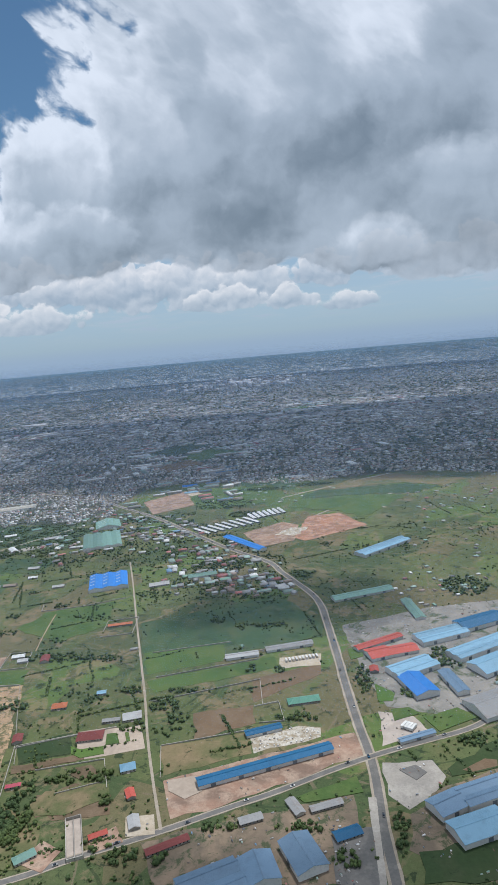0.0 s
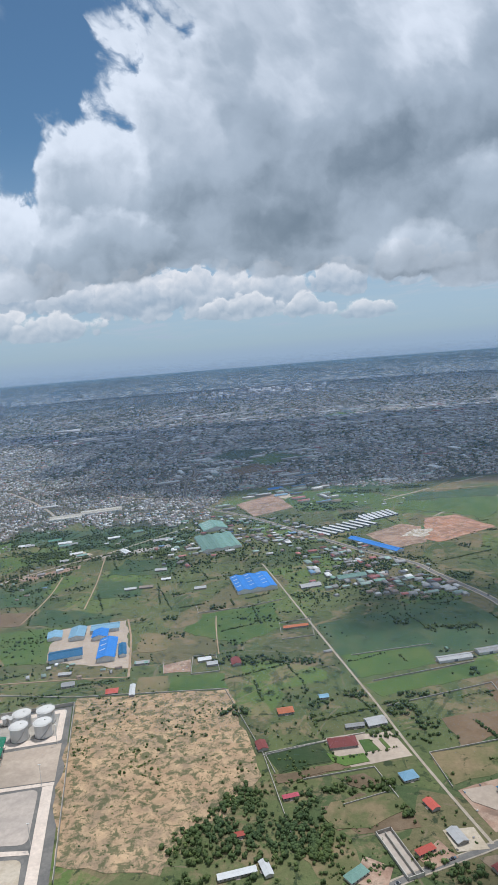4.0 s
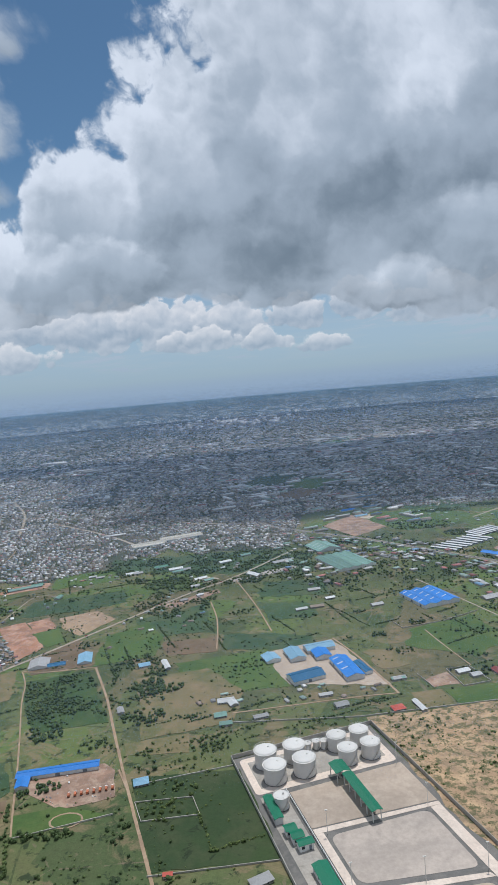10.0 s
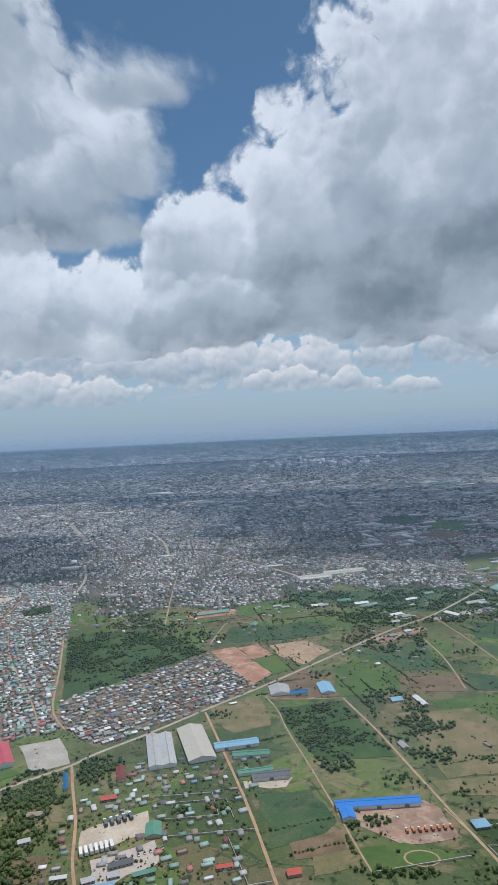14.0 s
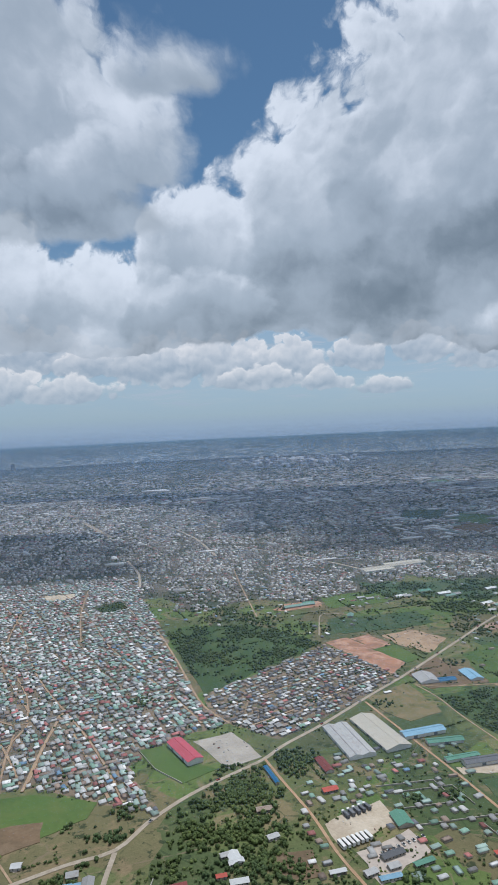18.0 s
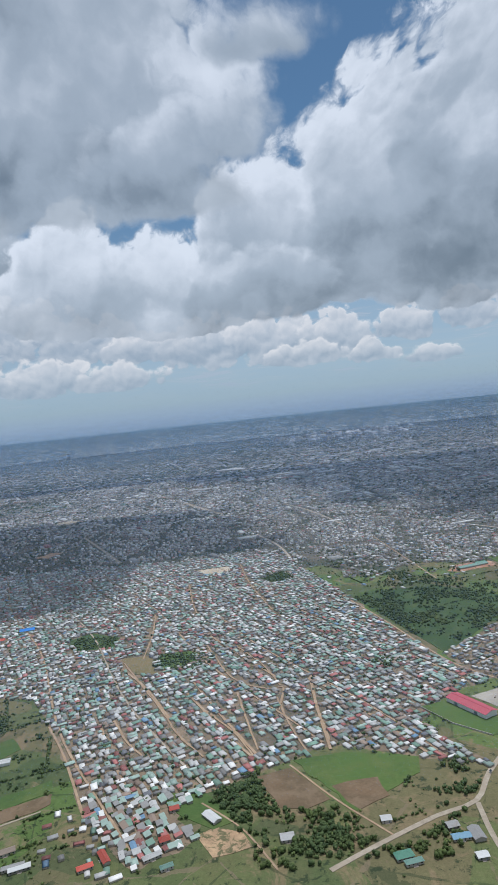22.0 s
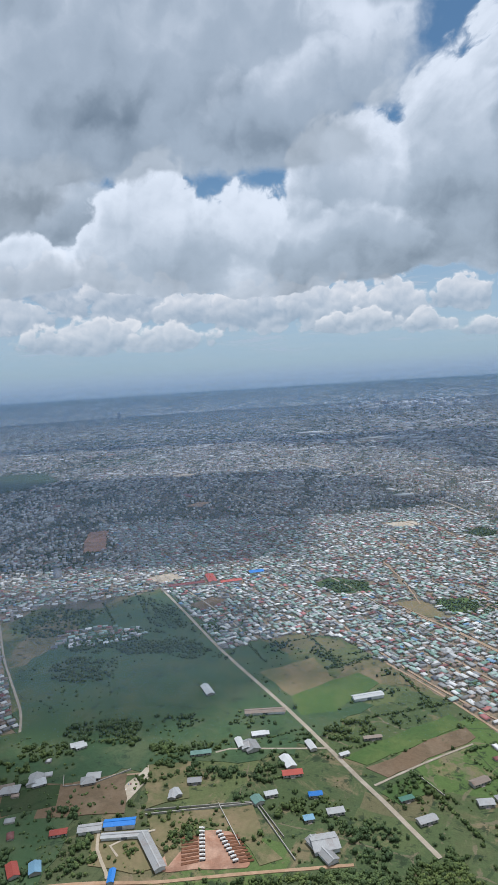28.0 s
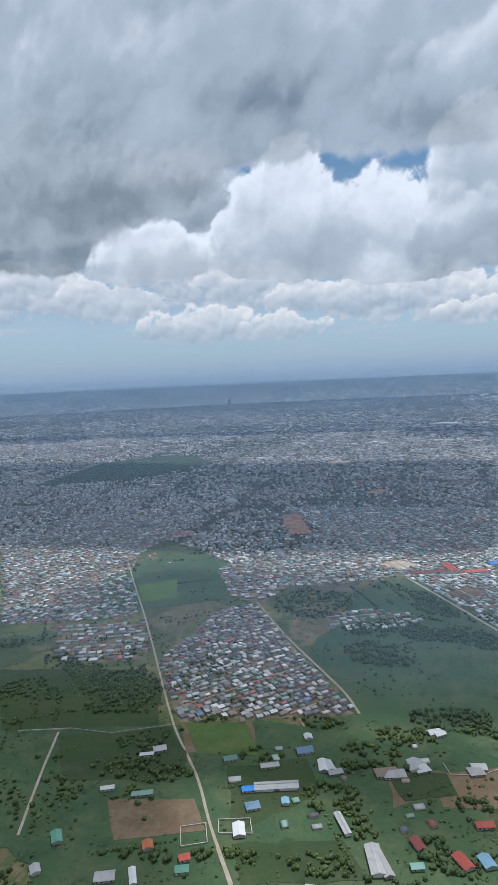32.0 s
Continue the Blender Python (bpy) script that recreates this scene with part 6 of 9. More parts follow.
warehouse(-1122.7, 364.5, 22.7, 4.8, 5.3, "rustroof", h=2.3, note=" in open fields")
warehouse(-1091.1, 257.4, 10.4, 9.7, 14.1, "zinc", h=2.6)
warehouse(-1180.4, 268.4, 13.1, 4.6, 8.2, "vivid", h=3)
warehouse(-1176.3, 261.4, 19.3, 2.9, 6.4, "zinc", h=2.3)
warehouse(-1193, 265.5, 9.6, 4.6, 11.8, "zinc", h=2.3)
warehouse(-1162.5, 252.3, 23.1, 4.4, -58.1, "zinc", h=2.3)
warehouse(-1092.3, 253.9, 15.9, 4.9, -56.1, "zinc", h=2.3)
warehouse(-1295.6, 274.5, 19.6, 5.2, 14.1, "zinc", h=2.3)
warehouse(-1249.6, 235.9, 15.3, 5.4, -76.8, "zinc", h=2.3)
warehouse(-1263.7, 254.2, 13, 2.3, -64.7, "zinc", h=2.3)
poultry_shed(-174.2, 767, 33.5, -44.2)
poultry_shed(-166.3, 772.6, 33.7, -44.8)
poultry_shed(-158.4, 778.3, 33.8, -45.3)
poultry_shed(-150.3, 784, 33.9, -45.8)
poultry_shed(-142.2, 789.8, 34.1, -46.4)
poultry_shed(-134, 795.7, 34.2, -46.9)
poultry_shed(-125.7, 801.6, 34.4, -47.5)
poultry_shed(-117.3, 807.6, 34.5, -48.1)
poultry_shed(-118.8, 824.2, 27.3, -63.9)
poultry_shed(-112.7, 828.1, 27.4, -64.4)
poultry_shed(-106.6, 832.1, 27.5, -64.8)
poultry_shed(-100.4, 836.1, 27.7, -65.3)
poultry_shed(-94.2, 840.1, 27.8, -65.7)
poultry_shed(-87.9, 844.1, 27.9, -66.2)
poultry_shed(-81.6, 848.1, 28.1, -66.7)


# ---- single houses ----
house(-1266, 214, 9.5, 6.5, 100, "vivid", "plaster", "gable")
house(-1271.5, 215, 8.0, 4.5, 100, "zinc", "plaster", "shed")
house(-77, 1066, 30, 9, 12, "pale", "white", "gable", detail=False)
house(-60, 1060, 20, 9, 12, "pale", "white", "gable", detail=False)
house(-237, 990, 22, 9, 20, "lightblue", "white", "gable", detail=False)
house(-250, 1040, 26, 12, 20, "vivid", "white", "gable", detail=False)
house(-228, 1015, 20, 9, 20, "teal", "white", "gable", detail=False)
for x, y, l, w, turn, roof in ((-466, 727, 16, 8, 30, "pale"), (-456, 719, 12, 7, 30, "teal"), (-404, 726, 20, 9, -50, "pale"), (-470, 700, 10, 7, 28, "zinc"), (-520, 790, 18, 9, 20, "greenroof"), (-488, 770, 14, 8, 25, "zinc"), (-440, 790, 16, 8, 25, "pale"),
                                (-415, 815, 14, 8, 25, "teal"), (-372, 770, 22, 10, 25, "zinc"), (-545, 770, 12, 8, 20, "zinc"), (-360, 600, 12, 6, 15, "pale"), (-257, 447, 10, 6, 15, "pale"), (-250, 440, 8, 6, 15, "zinc"), (-303, 444, 10, 5, 10, "zinc"), (-345, 604, 14, 7, 10, "rustroof"), (-289, 596, 12, 7, 15, "zinc"), (-330, 625, 10, 6, 15, "pale"), (-674, 746, 40, 9, 22, "teal"), (-663, 755, 14, 8, 22, "greenroof"), (-621, 699, 12, 7, 80, "teal"), (-552, 770, 16, 9, 20, "pale"), (-500, 776, 18, 9, 20, "pale"), (-496, 764, 14, 8, 20, "teal"), (-590, 765, 10, 6, 20, "zinc"), (-600, 770, 10, 6, 20, "zinc"), (-567, 305, 7, 5, 15, "redroof"), (-478, 655, 9, 6, 30, "zinc"), (-462, 668, 8, 6, 30, "pale"), (-343, 655, 13, 8, 10, "zinc")):
    house(x, y, l, w, turn, roof, "plaster", "gable", detail=False)
house(-159, 342.6, 16.5, 10.7, 10.6, "maroon", "plaster", "hip")
house(-126.4, 313.7, 8.6, 7.8, 21.4, "lightblue", "plaster", "hip")
house(-139.3, 363.4, 12, 9.7, 18.5, "zinc", "plaster", "gable")
house(-151.5, 359.2, 11.5, 3.9, 11.6, "zinc", "plaster", "gable")
house(-110.3, 272.5, 9.5, 6.2, -66.6, "zinc", "plaster", "gable")
house(-118.4, 292.7, 7.9, 5.1, -62.5, "redroof", "plaster", "gable")
house(-125.4, 264, 9.2, 3.9, 29.6, "redroof", "plaster", "hip")
house(-155.7, 249.9, 10.5, 5.9, 41.3, "teal", "plaster", "hip")
house(-193, 375.9, 10.1, 7.6, 14.3, "tile", "plaster", "hip")
house(-90.1, 258.5, 21.7, 4.8, 30.3, "maroon", "plaster", "gable")
house(-53.4, 275.7, 12, 5.6, 23.1, "zinc", "plaster", "gable")
house(-32.4, 284.2, 12.4, 5.8, -58.9, "zinc", "plaster", "gable")
house(-17.3, 285.3, 17.3, 4.7, 22.1, "zinc", "plaster", "gable")
house(-7.6, 267.3, 13.5, 7.5, 25.4, "blue", "plaster", "gable")
house(-32.2, 379.2, 21.3, 8.3, 13, "greenroof", "plaster", "hip")
house(-192.3, 500.3, 21.4, 5, 13.3, "tile", "plaster", "gable")
house(-182.6, 591.3, 20.4, 10.9, 18.7, "zinc", "plaster", "gable")
house(14, 416.2, 7.6, 6.5, -87.1, "redroof", "plaster", "gable")
house(-206.2, 249.3, 17.7, 3.6, 18.4, "pale", "plaster", "gable")
house(-194, 252.4, 9.2, 4.2, -65.2, "pale", "plaster", "gable")
house(-169.6, 391.9, 6.1, 4.8, 12.9, "lightblue", "plaster", "gable")
house(-204.4, 340.3, 8.6, 6.6, -70.5, "maroon", "plaster", "gable")
house(-185.8, 298.1, 8.3, 3.1, 18.2, "pinkroof", "plaster", "hip")
house(-208, 271.9, 4.4, 3.3, 19.3, "redroof", "plaster", "gable")
house(-232.9, 442, 10.6, 7.8, -74.7, "maroon", "plaster", "gable")
house(-313.1, 402.8, 8.6, 7.6, 14.1, "redroof", "plaster", "hip")
house(-299, 403.9, 15.3, 3.9, -76.6, "pale", "plaster", "gable")
house(-420.9, 426.9, 7.4, 6.8, -67.6, "pale", "plaster", "gable")
house(-402.1, 406.3, 9.9, 4.7, 14.6, "zinc", "plaster", "gable")
house(-428.9, 412.2, 8.5, 7, 10.8, "teal", "plaster", "gable")
house(-424.8, 400.8, 8.4, 5.2, 6.4, "teal", "plaster", "gable")
house(-304, 443.8, 10, 4.5, 5.5, "teal", "plaster", "gable")
house(-357, 428.6, 9.7, 4.3, 9.4, "zinc", "plaster", "gable")
house(-348.4, 413.3, 9.4, 7.1, 16.8, "zinc", "plaster", "gable")
house(-404.4, 265.8, 10.5, 6.5, 25.6, "zinc", "plaster", "hip")
house(-446.3, 273.3, 4.3, 2.6, 2.1, "redroof", "plaster", "gable")
house(-470.3, 345, 8.5, 8, 13.5, "lightblue", "plaster", "hip")
house(-425.8, 431.3, 12, 7.3, 6.6, "pale", "plaster", "gable")
house(-498.6, 429.4, 8.9, 4.7, -70.5, "zinc", "plaster", "gable")
house(-493.9, 501.6, 9.3, 8.1, 16.8, "lightblue", "plaster", "gable")
house(-476.2, 499.1, 17.9, 5, -70.6, "pale", "plaster", "gable")
house(-677.3, 365.5, 9.2, 5, 18.5, "redroof", "plaster", "gable")
house(-678, 392.5, 17.7, 6, -71.2, "maroon", "plaster", "gable")
house(-653, 308.7, 12.7, 4.6, 24.9, "darkroof", "plaster", "gable")
house(-665.4, 296.4, 6.6, 4.2, 26.4, "zinc", "plaster", "gable")
house(-654, 300.4, 6, 4.3, 20.3, "zinc", "plaster", "gable")
house(-643.1, 336, 12.6, 9.5, -77, "greenroof", "plaster", "gable")
house(-710.3, 383.2, 21.1, 2.6, -68.9, "blue", "plaster", "gable")
house(-639.5, 302.4, 11.3, 3.3, 23.7, "greenroof", "plaster", "gable")
house(-600.8, 308, 8.5, 2.8, 14.3, "redroof", "plaster", "hip")
house(-656.8, 292.8, 11.1, 3.2, 14.2, "lightblue", "plaster", "hip")
house(-714.7, 348.5, 8.9, 4.5, 11.7, "rustroof", "plaster", "gable")
house(-710.2, 324.6, 6.3, 4.1, 26.3, "zinc", "plaster", "gable")
house(-728.8, 309, 9.5, 6.6, -67.1, "pale", "plaster", "gable")
house(-680.5, 297.4, 8.2, 2.7, 13.8, "pale", "plaster", "gable")
house(-753.2, 289.1, 8, 7.4, 17, "maroon", "plaster", "hip")
house(-732.6, 311.8, 7.5, 3.6, 22.6, "zinc", "plaster", "gable")
house(-728.2, 306.4, 7.7, 4.4, 20.7, "pale", "plaster", "gable")
house(-725.9, 292.6, 9, 4.1, 10.9, "pale", "plaster", "hip")
house(-724.2, 286, 11, 3.1, 10.7, "zinc", "plaster", "gable")
house(-734.5, 296.5, 5.1, 2.9, 13.1, "redroof", "plaster", "gable")
house(-830.6, 281.8, 8.4, 5.5, 15.1, "greenroof", "plaster", "hip")
house(-796, 293.3, 9.2, 6.1, -81, "zinc", "plaster", "gable")
house(-803.3, 291.9, 8.7, 4.3, 9.2, "lightblue", "plaster", "gable")
house(-797.7, 279.2, 5.2, 4.4, 10.9, "pale", "plaster", "gable")
house(-834.7, 307.5, 5, 4.6, 6.3, "pale", "plaster", "gable")
house(-805.3, 300.2, 5.7, 4.9, 14.8, "zinc", "plaster", "gable")
house(-827, 277.5, 8.3, 3.2, 14.9, "teal", "plaster", "hip")
house(-881.9, 298.1, 6.5, 6.1, 8.9, "zinc", "plaster", "gable")
house(-919.9, 316.5, 10.8, 5.5, -48.2, "pale", "plaster", "gable")
house(-967.7, 291, 10.5, 3.7, -56.4, "redroof", "plaster", "gable")
house(-974.8, 284.9, 7.5, 3.8, 27.7, "redroof", "plaster", "hip")
house(-941, 301.4, 5.3, 4.9, 22.5, "redroof", "plaster", "hip")
house(-940.7, 325.5, 4.9, 4.4, 19.2, "redroof", "plaster", "gable")
house(-944.6, 289.9, 9.3, 3.7, 30.8, "zinc", "plaster", "hip")
house(-936.3, 282.5, 6.1, 3.2, 25.3, "teal", "plaster", "hip")
house(-1006.6, 286.8, 10.3, 3.7, 22.9, "pale", "plaster", "gable")
house(-1018.9, 298.6, 9.7, 4.7, 26.9, "rustroof", "plaster", "gable")
house(-1096.5, 329.3, 8.9, 3.8, -68.4, "pale", "plaster", "gable")
house(-1108, 314.8, 11.1, 5.8, -65.4, "pale", "plaster", "gable")
house(-1105.5, 305.6, 10.1, 4.9, 10.7, "redroof", "plaster", "gable")
house(-1160.7, 391.9, 14, 5.5, -63.3, "pale", "plaster", "gable")
house(-1127.5, 328.8, 9.6, 8.5, -66.3, "zinc", "plaster", "gable")
house(-1134, 332.1, 9.5, 3.8, -69.1, "pale", "plaster", "gable")
house(-1122.5, 341, 7, 3.9, 11.6, "pale", "plaster", "gable")
house(-1094.5, 289.3, 6.4, 3.5, 9.4, "vivid", "plaster", "hip")
house(-1085.8, 277.7, 7.8, 4.4, 12.8, "zinc", "plaster", "hip")
house(-1097.6, 273, 4.5, 3.8, 14.1, "lightblue", "plaster", "hip")
house(-1115, 289.8, 6, 3.6, 16.8, "pale", "plaster", "hip")
house(-1053.9, 286.2, 6.8, 3.1, 22.2, "greenroof", "plaster", "hip")
house(-1047.4, 272.2, 8.9, 4.7, 23.9, "zinc", "plaster", "gable")
house(-1064.1, 336.4, 10, 2.9, 10.9, "rustroof", "plaster", "gable")
house(-1079.7, 321.2, 5.2, 2.6, 26.1, "pale", "plaster", "gable")
house(-1020.1, 283.5, 7.2, 4.9, 7.2, "zinc", "plaster", "gable")
house(-1010.3, 287.9, 10.6, 3.2, 21.3, "zinc", "plaster", "hip")
house(-994.4, 261.1, 8.6, 4, 4.4, "pale", "plaster", "hip")
house(-1159.6, 290.4, 6, 4.1, -59.2, "zinc", "plaster", "gable")
house(-1121, 285.2, 5.8, 5.2, -59.3, "teal", "plaster", "gable")
house(-1204, 303.5, 7.1, 5.9, 8.9, "zinc", "plaster", "gable")
house(-1216.7, 240.8, 8.8, 5, -57.4, "redroof", "plaster", "gable")
house(-1247.1, 235.2, 16, 4.3, -65.8, "zinc", "plaster", "gable")
house(-1233.4, 247.5, 7.5, 4.2, -61, "maroon", "plaster", "gable")
house(-1233.9, 235.2, 5, 3.4, 14.4, "teal", "plaster", "gable")
house(-1205.6, 299.8, 7.2, 7, 17.4, "zinc", "plaster", "hip")
house(-1273.6, 293.8, 8.3, 4.9, -63.8, "pale", "plaster", "gable")
house(-1242.6, 292.1, 10.5, 7.1, 12.4, "zinc", "plaster", "hip")
house(-1220.1, 329.9, 5.9, 4, 34.5, "pale", "plaster", "gable")
house(-1207.9, 242.2, 6.8, 5.3, -66.7, "lightblue", "plaster", "gable")
house(-1206.2, 263, 7.6, 4, 14.1, "redroof", "plaster", "gable")
house(-1175, 238.5, 7.3, 2.6, -81.6, "vivid", "plaster", "gable")
house(-1161.2, 288.9, 6.2, 3.6, -86.1, "zinc", "plaster", "gable")
house(-1152.6, 299.7, 6.7, 4.4, 8.8, "zinc", "plaster", "gable")
house(-1153.4, 323.3, 10.9, 3.9, 11.2, "teal", "plaster", "gable")
house(-1129.1, 329.5, 7.9, 7.4, -85.3, "zinc", "plaster", "gable")
house(-1124.7, 340.9, 7.6, 4.7, 12.5, "pale", "plaster", "gable")
house(-1230.1, 298.2, 6.9, 6.7, 28.1, "pale", "plaster", "hip")
house(-1276.1, 293.5, 9.4, 5.2, -77.3, "pale", "plaster", "gable")
house(-1270, 289.3, 6.9, 4.3, 24.1, "zinc", "plaster", "gable")
house(-1307.9, 270.5, 6, 4.1, 18.8, "vivid", "plaster", "gable")
house(-1303.4, 259.3, 6.2, 5.5, 23.6, "steelblue", "plaster", "hip")
house(-1289.7, 264.7, 4.1, 3.5, -74.9, "lightblue", "plaster", "gable")
house(-1305.8, 243.5, 8.2, 5.4, -72.7, "pale", "plaster", "gable")
house(-1355.3, 259.5, 9.7, 3.5, 19.1, "teal", "plaster", "gable")
house(-1373.1, 260.6, 6.4, 3, 21.5, "pale", "plaster", "gable")
house(-1340.4, 228.6, 5, 4.7, -64.4, "tile", "plaster", "gable")
house(-1350.5, 210, 7.8, 5.6, 18.3, "zinc", "plaster", "gable")
house(-1340, 212.1, 8.7, 2.6, -63.8, "pale", "plaster", "gable")
house(-1322.3, 218.6, 5.3, 4.2, 17.4, "greenroof", "plaster", "gable")
house(-1380.2, 226.7, 7.6, 4.6, -56.8, "greenroof", "plaster", "gable")
house(-1323.4, 224.6, 4.2, 3.9, 26.7, "redroof", "plaster", "gable")
house(-1379.4, 208.7, 5, 4, -51.3, "zinc", "plaster", "gable")
house(-1365, 289.3, 7, 2.6, 18.8, "pale", "plaster", "gable")
house(-1360.2, 295, 6.6, 5.3, 26.9, "zinc", "plaster", "gable")
house(-1322.1, 292.3, 6.6, 4.2, 26.1, "teal", "plaster", "gable")
house(-1301.7, 289.6, 9.1, 3.8, 20.8, "zinc", "plaster", "gable")
house(-1286.7, 304.8, 8.4, 6.2, 22.6, "steelblue", "plaster", "gable")
house(-1286.7, 317.3, 4.5, 4.3, -70.2, "pale", "plaster", "gable")
house(-1246.3, 292.8, 11.1, 7.3, 18.2, "rustroof", "plaster", "hip")
house(-1232.9, 300.3, 9.3, 7.9, -78.8, "zinc", "plaster", "gable")
house(-1222.6, 331.1, 7.1, 5.4, 26.3, "pale", "plaster", "gable")
shell_building(-136.8, 262.5, 7.8, 28.5, 23.6)


# ---- plot walls ----
fence("boundary_wall", [(-284, 551), (-279, 535), (-242, 544), (-207, 561)], 0.75, "wall", "long grey block wall along a meadow")
fence("boundary_wall", [(-267, 453), (-250, 455), (-243, 430), (-263, 426), (-267, 453)], 0.75, "wall", "grey block wall round a compound")
fence("boundary_wall", [(-289, 449), (-283, 427)], 0.75, "wall", "short grey block wall between plots")
fence("boundary_wall", [(-471, 328), (-440, 329), (-435, 314), (-465, 312), (-471, 328)], 0.75, "wall", "long grey block wall round a plot")
fence("boundary_wall", [(-456, 274), (-394, 278)], 0.75, "wall", "long grey block wall round a plot")
fence("boundary_wall", [(-474, 343), (-419, 355)], 0.75, "wall", "long grey block wall round a plot")
fence("boundary_wall", [(-339, 397), (-235, 405)], 0.75, "wall", "long grey block wall round a plot")
fence("boundary_wall", [(-429, 403), (-339, 397)], 0.75, "wall", "long grey block wall round a plot")
fence("boundary_wall", [(-1171, 276), (-1122, 284), (-1103, 249)], 0.75, "wall", "long grey block wall round a plot")
fence("boundary_wall", [(-1220, 305), (-1217, 296), (-1202, 299), (-1187, 310)], 0.75, "wall", "long grey block wall round a plot")
fence("boundary_wall", [(-1445, 300), (-1417, 307), (-1392, 306), (-1362, 319)], 0.75, "wall", "long grey block wall round a plot")
fence("boundary_wall", [(-1316, 249), (-1303, 252), (-1300, 243), (-1314, 241), (-1316, 249)], 0.75, "wall", "long grey block wall round a plot")
fence("boundary_wall", [(-113, 334), (-62, 349)], 0.75, "wall", "long grey block wall round a plot")
fence("boundary_wall", [(-137, 412), (-67, 436)], 0.75, "wall", "long grey block wall round a plot")
fence("boundary_wall", [(-131, 381), (-63, 407)], 0.75, "wall", "long grey block wall round a plot")
fence("boundary_wall", [(-63, 407), (-58, 376)], 0.75, "wall", "long grey block wall round a plot")
fence("boundary_wall", [(-106, 306), (-113, 334)], 0.75, "wall", "long grey block wall round a plot")
fence("boundary_wall", [(-150, 449), (-92, 464)], 0.75, "wall", "long grey block wall round a plot")
fence("boundary_wall", [(-180, 312), (-143, 322), (-133, 298)], 0.75, "wall", "long grey block wall round a plot")
fence("boundary_wall", [(-160, 293), (-137, 303)], 0.75, "wall", "long grey block wall round a plot")
fence("boundary_wall", [(-93, 437), (-53, 455)], 0.75, "wall", "long grey block wall round a plot")
fence("boundary_wall", [(-195, 317), (-202, 334), (-146, 353)], 0.75, "wall", "long grey block wall round a plot")
fence("boundary_wall", [(-203, 487), (-206, 509), (-181, 516), (-177, 484), (-202, 478)], 0.75, "wall", "long grey block wall round a plot")
fence("boundary_wall", [(-235, 404), (-203, 334), (-184, 273)], 0.75, "wall", "long grey block wall round a plot")
fence("boundary_wall", [(-203, 332), (-160, 348)], 0.75, "wall", "long grey block wall round a plot")
fence("boundary_wall", [(-651, 368), (-617, 373), (-610, 351), (-641, 346)], 0.75, "wall", "long grey block wall round a plot")
fence("boundary_wall", [(-637, 331), (-589, 339)], 0.75, "wall", "long grey block wall round a plot")
fence("boundary_wall", [(-602, 331), (-588, 296), (-577, 299)], 0.75, "wall", "long grey block wall round a plot")
fence("boundary_wall", [(-529, 307), (-481, 320)], 0.75, "wall", "long grey block wall round a plot")
fence("boundary_wall", [(-797, 419), (-782, 395), (-763, 378)], 0.75, "wall", "long grey block wall round a plot")
fence("boundary_wall", [(-645, 361), (-608, 367), (-601, 348)], 0.75, "wall", "long grey block wall round a plot")
fence("boundary_wall", [(-773, 275), (-725, 281)], 0.75, "wall", "long grey block wall round a plot")
fence("boundary_wall", [(-782, 283), (-767, 290), (-766, 301)], 0.75, "wall", "long grey block wall round a plot")
fence("boundary_wall", [(-1172, 279), (-1121, 285)], 0.75, "wall", "long grey block wall round a plot")
fence("boundary_wall", [(-1121, 285), (-1108, 262)], 0.75, "wall", "long grey block wall round a plot")
fence("boundary_wall", [(-1139, 284), (-1126, 257)], 0.75, "wall", "long grey block wall round a plot")
fence("boundary_wall", [(-1331, 242), (-1321, 246), (-1317, 235), (-1327, 231), (-1331, 242)], 0.75, "wall", "long grey block wall round a plot")
fence("boundary_wall", [(-1048, 308), (-1036, 288)], 0.75, "wall", "long grey block wall round a plot")
fence("boundary_wall", [(-63, 374), (-48, 379), (-43, 358), (-58, 356)], 0.75, "wall", "long grey block wall round a plot")


# ---- zones of housing, bush and trees ----
BLOCK_TRIANGLE = [(-761, 505), (-656, 609), (-601, 529), (-646, 482), (-705, 428), (-753, 467)]
BLOCK_WEST = [(-1399, 390), (-1381, 496), (-1356, 507), (-1308, 422), (-1264, 346), (-1295, 339), (-1359, 323), (-1384, 365)]
BLOCK_STRIP = [(-1500, 442), (-1435, 459), (-1406, 397), (-1466, 381)]
BUSH_A = [(-585, 490), (-536, 499), (-504, 416), (-555, 411), (-571, 447)]
BUSH_B = [(-817, 666), (-797, 680), (-723, 680), (-660, 616), (-761, 505)]
BUSH_C = [(-237, 277), (-209, 310), (-148, 243), (-231, 243)]
BUSH_D = [(-765, 352), (-725, 382), (-715, 397), (-679, 309), (-672, 289), (-765, 291), (-772, 330)]
BUSH_E = [(-921, 341), (-900, 352), (-886, 320), (-872, 318), (-836, 296), (-874, 277), (-893, 279)]
BUSH_F = [(-1212, 230), (-1081, 243), (-1086, 225), (-1209, 217)]
BUSH_G = [(-1462, 378), (-1405, 392), (-1383, 362), (-1429, 347)]
BUSH_H = [(-1343, 546), (-1297, 576), (-1275, 507), (-1317, 482)]
BUSH_I = [(-183, 278), (-152, 266), (-147, 236), (-160, 235)]


